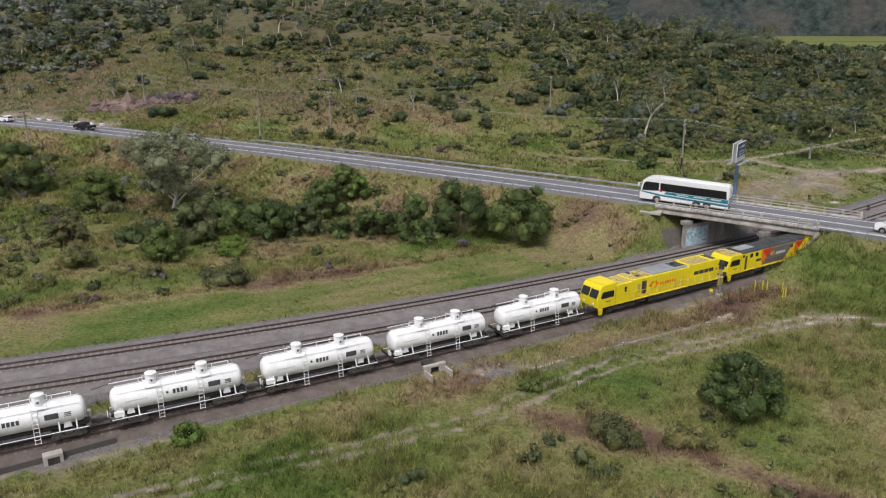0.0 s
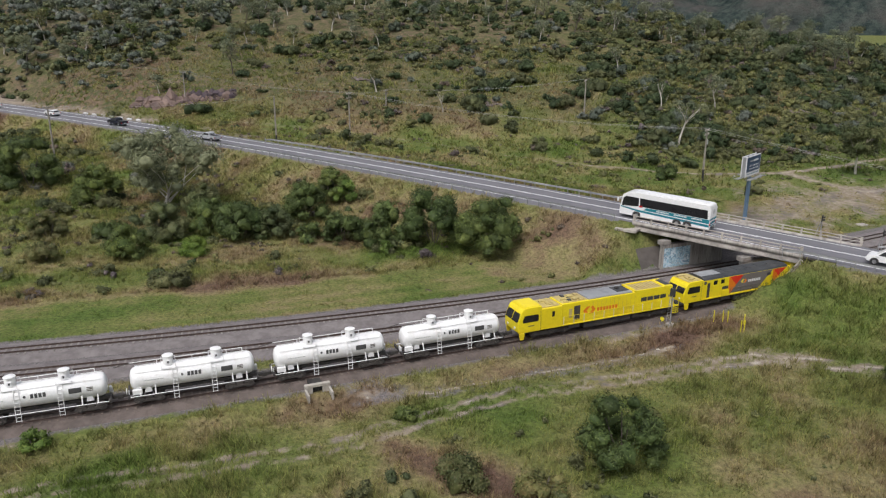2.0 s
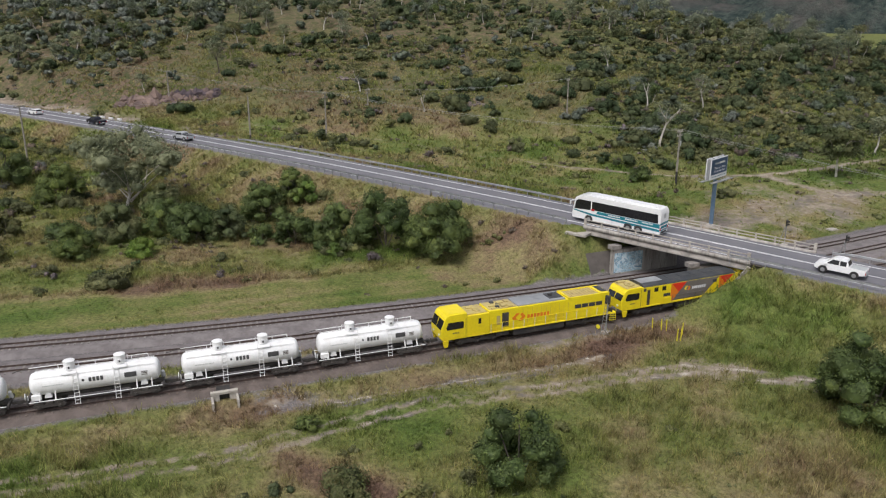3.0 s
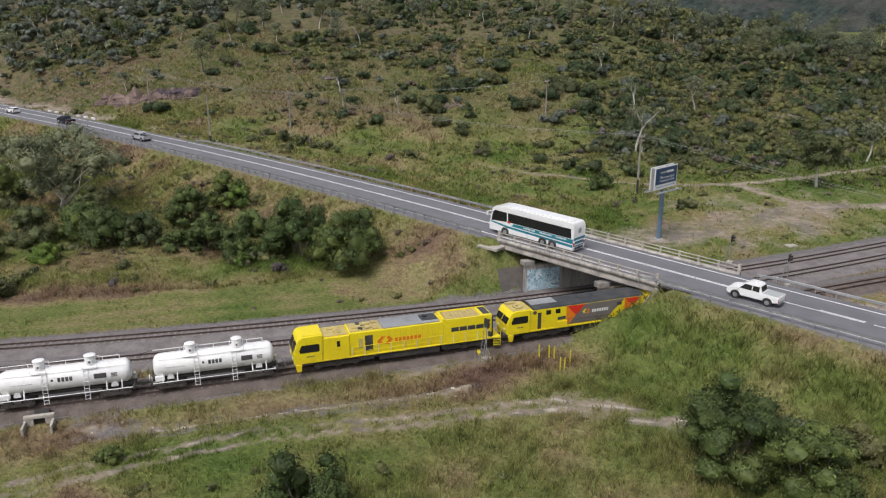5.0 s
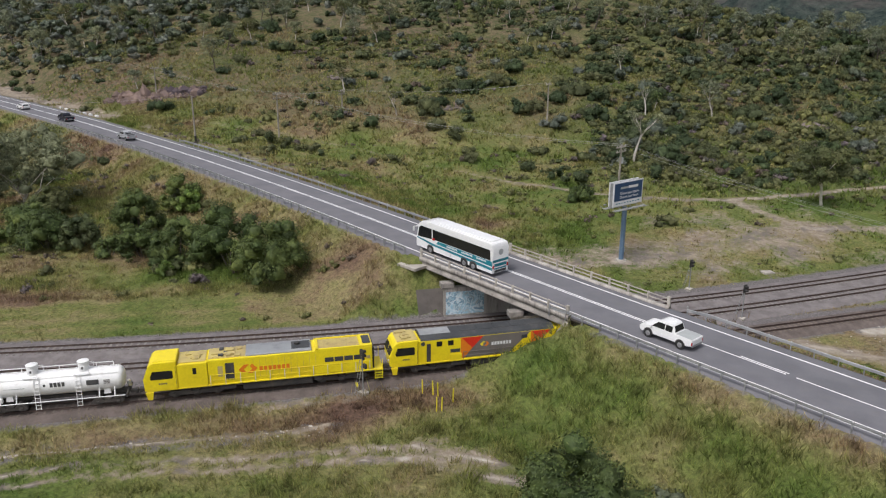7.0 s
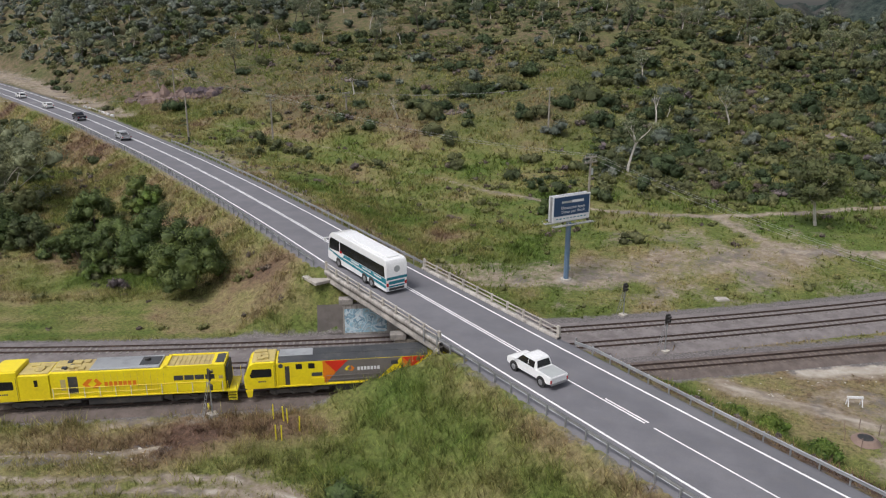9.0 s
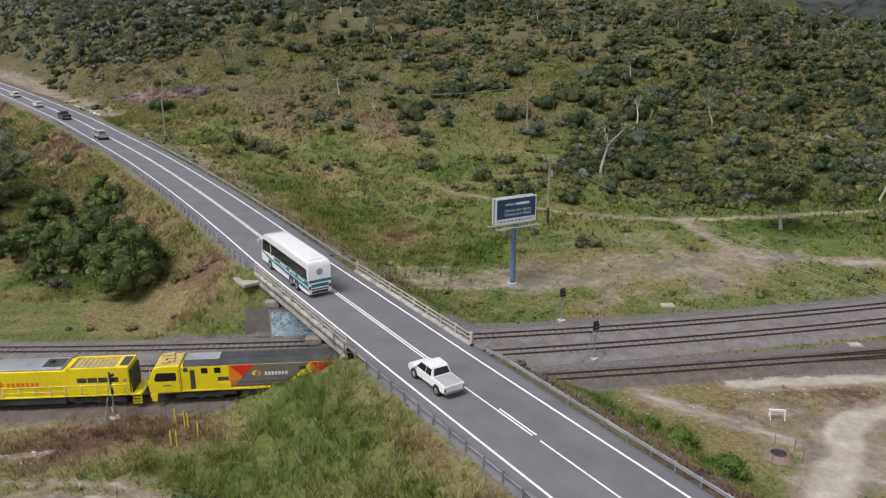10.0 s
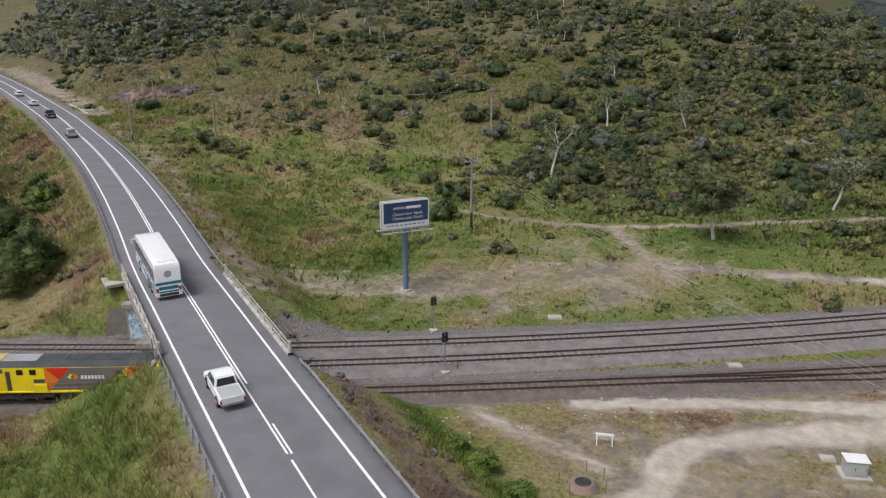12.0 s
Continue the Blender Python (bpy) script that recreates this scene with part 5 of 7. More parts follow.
def tank_and_gear(loco, x0, x1, mat):
    bm = B()
    box(bm, x0, x1, -1.2, 1.2, 0.32, 1.05, 0.12)
    part("fuel_tank", bm, mat, loco)
    for s in (-1, 1):
        for k in range(3):
            bm = B()
            xx = x0 - 0.9 - 0.0 * k if k == 0 else (x1 + 0.5 if k == 1 else x0 - 1.6)
            box(bm, xx - 0.35, xx + 0.35, s * 1.12 - 0.14, s * 1.12 + 0.14, 0.6, 1.02, 0.05)
            part("equipment_box", bm, M_UNDER, loco)


def hood_loco():
    L, w = 20.4, 1.36
    loco = tagged(new("yellow_locomotive"), "yellow single-cab diesel locomotive with a long hood", "locomotive", "coupled locomotives")
    bm = B()
    box(bm, 0.3, L - 0.15, -1.4, 1.4, 1.1, 1.24, 0.04)
    part("frame", bm, M_YELLOW, loco)
    cab_shell(loco, 0.0, 1, 3.82, 1.42)
    bm = B()
    box(bm, 2.75, 5.2, -1.38, 1.38, 1.2, 3.42, 0.06)
    part("electrical_cabinet", bm, M_YELLOW, loco)
    bm = B()
    box(bm, 2.8, 5.1, -1.1, 1.1, 3.42, 3.5, 0.03)
    part("roof_panel", bm, M_YELLOW_DUSTY, loco)
    bm = B()
    prism(bm, rect(5.2, 19.3, 1.2, 3.56), -w + 0.06, w - 0.06, 0, 0.08)
    bmesh.ops.recalc_face_normals(bm, faces=list(bm.faces))
    hood = part("hood", bm, M_YELLOW, loco)
    bm = B()
    box(bm, 5.3, 8.4, -1.1, 1.1, 3.55, 3.62, 0.03)
    part("roof_panel", bm, M_YELLOW_DUSTY, hood)
    bm = B()
    box(bm, 8.4, 14.0, -1.2, 1.2, 3.5, 3.74, 0.1)
    part("roof_panel", bm, M_ROOFSILVER, hood, "silver roof panel with exhaust soot")
    bm = B()
    box(bm, 12.3, 13.9, -0.8, 0.8, 3.72, 3.78, 0.02)
    part("exhaust_grille", bm, M_ROOFDARK, hood)
    bm = B()
    cyl(bm, (12.8, 0.1, 3.75), (12.8, 0.1, 3.98), 0.24, 0.24, 14)
    part("exhaust_pipe", bm, M_BLACK, hood)
    for y0, y1 in ((-1.3, -1.12), (1.12, 1.3)):
        bm = B()
        box(bm, 14.3, 18.4, y0, y1, 3.5, 3.7, 0.04)
        part("radiator_side", bm, M_YELLOW, hood)
    bm = B()
    box(bm, 14.3, 14.6, -1.3, 1.3, 3.5, 3.7, 0.04)
    part("radiator_end", bm, M_YELLOW, hood)
    bm = B()
    box(bm, 18.2, 19.3, -1.3, 1.3, 3.5, 3.7, 0.04)
    part("radiator_end", bm, M_YELLOW, hood)
    bm = B()
    box(bm, 14.6, 18.2, -1.12, 1.12, 3.5, 3.58)
    part("radiator_top", bm, M_YELLOW_DUSTY, hood)
    for k in range(9):
        bm = B()
        box(bm, 14.7 + 0.4 * k, 14.74 + 0.4 * k, -1.1, 1.1, 3.582, 3.63)
        part("radiator_rib", bm, M_YELLOW_DUSTY, hood)
    bm = B()
    box(bm, 18.5, 19.2, -0.9, 0.9, 3.7, 3.74, 0.01)
    part("end_grille", bm, M_ROOFDARK, hood)
    roof_clutter(hood, 5.4, 8.2, 3.6, 1.1, 12, 5, M_YELLOW_DUSTY)
    roof_clutter(hood, 5.6, 8.0, 3.6, 1.0, 4, 8, M_ROOFDARK)
    roof_clutter(hood, 3.0, 5.0, 3.5, 1.0, 9, 6, M_YELLOW_DUSTY)
    y = w - 0.06
    for s in (-1, 1):
        plate(hood, "side_window", rect(4.0, 4.3, 2.4, 3.0), s, 1.38, M_GLASS_DARK)
        plate(hood, "louvre", rect(6.05, 6.45, 1.9, 2.9), s, y, M_YELLOW_DUSTY)
        plate(hood, "door_recess", rect(6.65, 7.4, 1.55, 3.15), s, y, M_UNDER, "dark open vent door")
        for k in range(4):
            plate(hood, "radiator_grille", rect(15.1 + 0.85 * k, 15.87 + 0.85 * k, 2.35, 2.8), s, y, M_ROOFDARK)
        plate(hood, "small_grille", rect(18.75, 19.1, 2.35, 2.65), s, y, M_YELLOW_DUSTY)
        for k in range(11):
            x = 9.0 + 0.53 * k
            plate(hood, "door_seam", rect(x, x + 0.018, 1.6, 3.3), s, y, M_YELLOW_DUSTY)
        chevrons(hood, 7.75, 1.95, 0.95, s, y + 0.009, (M_ORANGE, M_ORANGE))
        letter_bars(hood, 9.45, 12.1, 2.1, 2.55, 7, s, y + 0.009, M_ORANGE)
        bm = B()
        y0, y1 = sorted((s * 1.36, s * 1.33))
        box(bm, 13.9, 18.9, y0, y1, 1.3, 1.95, 0.01)
        part("walkway_panel", bm, M_YELLOW, loco)
        for k in range(12):
            x = 5.4 + 1.24 * k
            bm = B()
            cyl(bm, (x, s * 1.39, 1.18), (x, s * 1.39, 2.15), 0.028, 0.028, 6)
            part("stanchion", bm, M_BBWHITE, loco)
        bm = B()
        cyl(bm, (5.4, s * 1.39, 2.15), (19.0, s * 1.39, 2.15), 0.022, 0.022, 6)
        cyl(bm, (5.4, s * 1.39, 1.65), (13.9, s * 1.39, 1.65), 0.018, 0.018, 6)
        part("handrail", bm, M_YELLOW, loco)
        for k in range(4):
            bm = B()
            y0, y1 = sorted((s * 1.12, s * 1.42))
            box(bm, 19.5, 20.15, y0, y1, 0.3 + 0.26 * k, 0.33 + 0.26 * k)
            part("step", bm, M_POSTYELLOW, loco)
        bm = B()
        for x in (19.48, 20.17):
            cyl(bm, (x, s * 1.42, 0.28), (x, s * 1.42, 2.2), 0.03, 0.03, 6)
        part("grab_rail", bm, M_YELLOW, loco)
    bm = B()
    box(bm, 19.3, 19.5, -1.1, 1.1, 1.2, 3.3, 0.04)
    part("end_door", bm, M_ROOFDARK, loco)
    tank_and_gear(loco, 8.0, 14.0, M_UNDER)
    bogie(loco, 4.1, (2.35, 4.1, 5.85), 2.3)
    bogie(loco, 16.6, (14.85, 16.6, 18.35), 2.3)
    buffers(loco, 0.1, -1)
    buffers(loco, L - 0.1, 1)
    return loco


def twin_cab_loco():
    L, w = 19.5, 1.36
    loco = tagged(new("liveried_locomotive"), "twin-cab diesel locomotive in yellow, grey and red livery", "locomotive", "coupled locomotives")
    bm = B()
    box(bm, 0.3, L - 0.3, -1.4, 1.4, 1.1, 1.26, 0.04)
    part("frame", bm, M_YELLOW, loco)
    cab_shell(loco, 0.0, 1, 3.6, 1.42, "rear_cab")
    cab_shell(loco, L, -1, 3.72, 1.42, "front_cab")
    bm = B()
    prism(bm, [(2.75, 1.2), (16.75, 1.2), (16.75, 3.45), (2.75, 3.45)], -1.33, 1.33, 0, 0.05)
    bmesh.ops.recalc_face_normals(bm, faces=list(bm.faces))
    body = part("body", bm, M_YELLOW, loco)
    bm = B()
    ys = [-1.33, -1.2, -0.7, 0.7, 1.2, 1.33]
    zs = [3.44, 3.62, 3.78, 3.78, 3.62, 3.44]
    ring = []
    for x in (3.0, 16.2):
        ring.append([bm.verts.new((x, y, z)) for y, z in zip(ys, zs)])
    for i in range(5):
        bm.faces.new((ring[0][i], ring[1][i], ring[1][i + 1], ring[0][i + 1]))
    bm.faces.new(ring[0]), bm.faces.new(ring[1][::-1])
    bmesh.ops.recalc_face_normals(bm, faces=list(bm.faces))
    part("roof", bm, M_ROOFDARK, body, "dark weathered roof")
    bm = B()
    box(bm, 3.05, 6.0, -0.72, 0.72, 3.78, 3.83, 0.02)
    part("roof_hatch", bm, M_ROOFSILVER, body)
    for k in range(5):
        bm = B()
        box(bm, 7.0 + 1.7 * k, 8.5 + 1.7 * k, -0.62, 0.62, 3.78, 3.82, 0.02)
        part("roof_hatch", bm, M_ROOFDARK, body)
    roof_clutter(loco, 0.9, 2.7, 3.62, 1.1, 8, 11, M_YELLOW_DUSTY)
    roof_clutter(loco, 16.9, 18.6, 3.74, 1.1, 7, 12, M_YELLOW_DUSTY)
    y = 1.33
    for s in (-1, 1):
        plate(body, "grey_panel", [(7.05, 1.35), (12.1, 1.35), (13.85, 3.2), (13.85, 3.4), (7.6, 3.4), (7.05, 2.2)], s, y, M_GREY, "grey painted side panel")
        plate(body, "orange_panel", [(6.85, 3.4), (6.85, 1.35), (7.2, 1.35), (8.0, 2.3), (6.95, 3.4)], s, y + 0.009, M_ORANGE, "orange livery stripe")
        plate(body, "red_panel", [(6.95, 3.4), (8.0, 2.3), (9.1, 3.4)], s, y + 0.009, M_RED, "red livery triangle")
        plate(body, "yellow_panel", [(11.6, 1.35), (13.85, 1.35), (13.85, 3.4)], s, y + 0.009, M_YELLOW)
        plate(body, "orange_panel", [(13.85, 3.4), (13.85, 1.5), (14.75, 2.45)], s, y + 0.018, M_ORANGE, "orange livery stripe")
        plate(body, "red_panel", [(13.87, 3.4), (14.8, 2.45), (16.0, 3.4)], s, y + 0.018, M_RED, "red livery triangle")
        chevrons(body, 8.75, 2.3, 0.55, s, y + 0.01, (M_YELLOW, M_ORANGE))
        letter_bars(body, 9.85, 11.9, 2.35, 2.68, 7, s, y + 0.01, M_BBWHITE)
        letter_bars(body, 14.6, 16.6, 2.0, 2.1, 10, s, y + 0.019, M_TEXTDARK, "slogan_bar")
        for a in (4.5, 5.6):
            plate(body, "side_window", rect(a, a + 0.55, 2.75, 3.25), s, y, M_GLASS_DARK)
        plate(body, "grille", rect(5.85, 6.8, 2.0, 2.35), s, y, M_ROOFDARK)
        plate(body, "grille", rect(12.9, 13.5, 2.75, 3.1), s, y + 0.018, M_ROOFDARK)
        plate(body, "door", rect(3.55, 3.95, 1.3, 3.1), s, y, M_UNDER, "dark open side door")
        bm = B()
        cyl(bm, (3.2, s * 1.33, 3.15), (3.2, s * 1.36, 3.15), 0.2, 0.2, 16)
        part("blower_grille", bm, M_ROOFDARK, body)
        bm = B()
        y0, y1 = sorted((s * 1.34, s * 1.4))
        box(bm, 5.8, 6.95, y0, y1, 1.25, 1.85, 0.02)
        part("sand_box", bm, M_YELLOW, body)
        bm = B()
        for z in (1.6, 2.0):
            cyl(bm, (7.1, s * 1.42, z), (12.0, s * 1.42, z), 0.02, 0.02, 6)
        for k in range(4):
            cyl(bm, (7.1 + 1.63 * k, s * 1.42, 1.2), (7.1 + 1.63 * k, s * 1.42, 2.0), 0.02, 0.02, 6)
        part("handrail", bm, M_GREY, body)
        for x in (2.9, 16.85):
            bm = B()
            for d in (0, 0.45):
                cyl(bm, (x + d, s * 1.44, 1.1), (x + d, s * 1.44, 2.6), 0.022, 0.022, 6)
            part("grab_rail", bm, M_YELLOW, loco)
    tank_and_gear(loco, 7.9, 12.6, M_UNDER)
    bogie(loco, 4.2, (2.6, 4.2, 5.8), 2.15)
    bogie(loco, 15.4, (13.8, 15.4, 17.0), 2.15)
    buffers(loco, 0.1, -1)
    buffers(loco, L - 0.1, 1)
    return loco


def tank_wagon():
    root = tagged(new("tank_wagon"), "white bogie tank wagon with two domes and ladders", "tank wagon", "tank wagons of the train")
    R, zc, h = 1.03, 2.22, 5.35
    bm = B()
    xs = [-h, -h + 0.03, -h + 0.12, -h + 0.28, -h + 0.5, h - 0.5, h - 0.28, h - 0.12, h - 0.03, h]
    rs = [0.12, 0.47, 0.76, 0.95, R, R, 0.95, 0.76, 0.47, 0.12]
    n = 28
    rings = [[bm.verts.new((x, r * math.cos(2 * math.pi * k / n), zc + r * math.sin(2 * math.pi * k / n))) for k in range(n)] for x, r in zip(xs, rs)]
    for a, b in zip(rings[:-1], rings[1:]):
        for k in range(n):
            bm.faces.new((a[k], a[(k + 1) % n], b[(k + 1) % n], b[k]))
    bm.faces.new(rings[0][::-1]), bm.faces.new(rings[-1])
    bmesh.ops.recalc_face_normals(bm, faces=list(bm.faces))
    barrel = part("barrel", bm, M_WHITE, root, "white cylindrical tank barrel", True)
    for x in (-3.2, 0.0, 3.2):
        bm = B()
        cyl(bm, (x - 0.03, 0, zc), (x + 0.03, 0, zc), R + 0.012, R + 0.012, 28)
        part("barrel_band", bm, M_WHITE, barrel)
    for x in (-2.05, 2.05):
        bm = B()
        cyl(bm, (x, 0, zc + R - 0.1), (x, 0, zc + R + 0.72), 0.46, 0.44, 18)
        cyl(bm, (x, 0, zc + R + 0.72), (x, 0, zc + R + 0.78), 0.49, 0.49, 18)
        cyl(bm, (x, 0, zc + R + 0.78), (x, 0, zc + R + 0.85), 0.46, 0.32, 18)
        dome = part("dome", bm, M_WHITE, root, "white manway dome", True)
        bm = B()
        box(bm, x - 0.2, x + 0.2, -0.52, -0.44, zc + R + 0.12, zc + R + 0.42, 0.01)
        part("placard", bm, M_BBWHITE, dome)
        bm = B()
        box(bm, x - 0.07, x + 0.07, -0.535, -0.522, zc + R + 0.18, zc + R + 0.38)
        part("number_bars", bm, M_TEXTDARK, dome)
        bm = B()
        for s in (-1, 1):
            y0, y1 = sorted((s * 0.42, s * 0.86))
            box(bm, x - 0.6, x + 0.6, y0, y1, zc + R - 0.2, zc + R - 0.16)
        part("platform", bm, M_WHITE, root)
        bm = B()
        for s in (-1, 1):
            for xx in (x - 0.6, x + 0.6):
                cyl(bm, (xx, s * 0.86, zc + R - 0.2), (xx, s * 0.86, zc + R + 0.25), 0.02, 0.02, 6)
            cyl(bm, (x - 0.6, s * 0.86, zc + R + 0.25), (x + 0.6, s * 0.86, zc + R + 0.25), 0.02, 0.02, 6)
        part("platform_rail", bm, M_WHITE, root)
    for s in (-1, 1):
        for x in (-1.6, 1.7):
            bm = B()
            for d in (-0.2, 0.2):
                cyl(bm, (x + d, s * 1.28, 0.35), (x + d, s * 1.08, zc + 0.3), 0.028, 0.028, 6)
                cyl(bm, (x + d, s * 1.08, zc + 0.3), (x + d, s * 0.8, zc + R - 0.1), 0.028, 0.028, 6)
            for k in range(9):
                t = k / 8
                z = 0.42 + t * 2.55
                yy = 1.28 - 0.2 * min(1, (z - 0.35) / (zc - 0.05)) - max(0, z - zc - 0.3) * 0.5
                cyl(bm, (x - 0.2, s * yy, z), (x + 0.2, s * yy, z), 0.022, 0.022, 6)
            part("ladder", bm, M_WHITE, root)
        bm = B()
        cyl(bm, (-4.9, s * 0.78, zc + R - 0.2), (4.9, s * 0.78, zc + R - 0.2), 0.03, 0.03, 6)
        part("top_rail", bm, M_WHITE, root)
        bm = B()
        cyl(bm, (-5.4, s * 1.22, 1.02), (5.4, s * 1.22, 1.02), 0.04, 0.04, 6)
        part("side_rail", bm, M_WHITE, root)
        for x in (-4.55, -3.3, 3.3, 4.55):
            bm = B()
            cyl(bm, (x, s * 1.22, 1.02), (x, s * 0.85, zc - 0.45), 0.06, 0.06, 6)
            part("stay", bm, M_WHITE, root)
        letter_bars(barrel, -0.6, 0.66, zc + 0.0, zc + 0.4, 4, s, R + 0.002, M_TEXTDARK)
        bm = B()
        y0, y1 = sorted((s * (R - 0.02), s * (R + 0.012)))
        box(bm, 2.35, 3.35, y0, y1, zc - 0.08, zc + 0.38)
        part("placard", bm, M_TEXTDARK, barrel, "dark rectangular placard")
        bm = B()
        cyl(bm, (-1.0, s * (R - 0.03), zc + 0.2), (-1.0, s * (R + 0.008), zc + 0.2), 0.11, 0.11, 12)
        part("round_mark", bm, M_TEXTDARK, barrel)
        bm = B()
        for k in range(3):
            box(bm, 3.75, 4.25, y0, y1, zc - 0.05 + 0.14 * k, zc + 0.02 + 0.14 * k)
        part("data_bars", bm, M_GREY, barrel)
        bm = B()
        for k in range(14):
            box(bm, -4.2 + 0.12 * k, -4.12 + 0.12 * k, y0, y1, zc + 0.08, zc + 0.13)
        part("data_bars", bm, M_CABINET, barrel)
    bm = B()
    box(bm, -5.6, 5.6, -0.3, 0.3, 0.82, 1.12, 0.03)
    for x in (-5.6, 5.45):
        box(bm, x, x + 0.15, -1.25, 1.25, 0.8, 1.1, 0.02)
    part("underframe", bm, M_UNDER, root)
    for x in (-3.9, 3.9):
        bm = B()
        prism(bm, [(x - 0.3, 1.1), (x + 0.3, 1.1), (x + 0.22, 1.6), (x - 0.22, 1.6)], -0.8, 0.8)
        part("saddle", bm, M_WHITE, root)
        bogie(root, x, (x - 0.85, x + 0.85), 1.35, 0.42, 0.98, M_DUSTY)
    bm = B()
    for k in range(3):
        cyl(bm, (-3.0 + 3.0 * k, 0.35, zc + R), (-3.0 + 3.0 * k, 0.35, zc + R + 0.35), 0.03, 0.03, 6)
    cyl(bm, (-5.3, 0.35, zc + R + 0.33), (4.4, 0.35, zc + R + 0.33), 0.035, 0.035, 6)
    cyl(bm, (4.4, 0.35, zc + R + 0.33), (4.4, 0.35, zc + R), 0.035, 0.035, 6)
    part("vent_pipe", bm, M_WHITE, root)
    bm = B()
    cyl(bm, (-5.3, 0.35, zc + R + 0.33), (-6.6, 0.3, zc + R + 0.12), 0.035, 0.035, 6)
    part("vapour_hose", bm, M_UNDER, root)
    bm = B()
    cyl(bm, (-5.65, -0.75, 1.45), (-5.7, -0.75, 1.45), 0.3, 0.3, 14)
    cyl(bm, (-5.5, -0.75, 1.0), (-5.5, -0.75, 1.5), 0.05, 0.05, 6)
    part("brake_wheel", bm, M_WHITE, root)
    bm = B()
    box(bm, -5.2, -4.4, -1.1, -0.75, 1.1, 1.55, 0.04)
    part("valve_box", bm, M_WHITE, root)
    bm = B()
    cyl(bm, (5.5, 0.5, 1.1), (5.5, 0.2, 1.75), 0.2, 0.14, 10)
    part("end_fitting", bm, M_WHITE, root)
    buffers(root, -5.6, -1)
    buffers(root, 5.6, 1)
    return root


def shift_origin(root, dx):
    for o in root.children:
        o.matrix_basis = Matrix.Translation((dx, 0, 0)) @ o.matrix_basis


loco_a = hood_loco()
shift_origin(loco_a, -10.2)
on_track(loco_a, 10.55)
loco_a.scale = (1.035, 1, 1)
loco_b = twin_cab_loco()
shift_origin(loco_b, -9.75)
on_track(loco_b, 21.5 + 9.75)
wagon = tank_wagon()
on_track(wagon, -7.0)
for k in range(1, 7):
    w2 = copy_thing(wagon, Matrix.Identity(4))
    on_track(w2, -7.0 - 12.5 * k)


# ---- road vehicles ----
def wheel(parent, x, y, r, w):
    s = 1 if y > 0 else -1
    bm = B()
    cyl(bm, (x, y - w / 2, r), (x, y + w / 2, r), r, r, 20)
    tyre = part("wheel", bm, M_TYRE, parent, smooth=True)
    bm = B()
    cyl(bm, (x, y + s * (w / 2 - 0.02), r), (x, y + s * (w / 2 + 0.015), r), r * 0.62, r * 0.55, 14)
    for k in range(6):
        a = k * math.pi / 3
        box(bm, x + r * 0.3 * math.cos(a) - 0.03, x + r * 0.3 * math.cos(a) + 0.03, y + s * (w / 2 + 0.005) - 0.02, y + s * (w / 2 + 0.005) + 0.02, r + r * 0.3 * math.sin(a) - 0.03, r + r * 0.3 * math.sin(a) + 0.03)
    part("rim", bm, M_RIM, tyre)


def slab_body(bm, outline, half, tuck=0.0, z_belt=1.0):
    """Outline pushed to both sides; above the belt it leans inwards."""
    n = len(outline)
    sides = []
    for s in (-1, 1):
        sides.append([bm.verts.new((x, s * (half - max(0, z - z_belt) * tuck), z)) for x, z in outline])
    bm.faces.new(sides[0]), bm.faces.new(sides[1][::-1])
    for i in range(n):
        j = (i + 1) % n
        bm.faces.new((sides[0][i], sides[1][i], sides[1][j], sides[0][j]))
    bmesh.ops.recalc_face_normals(bm, faces=list(bm.faces))
    bmesh.ops.bevel(bm, geom=list(bm.edges), offset=0.05, segments=2, affect="EDGES", clamp_overlap=True)


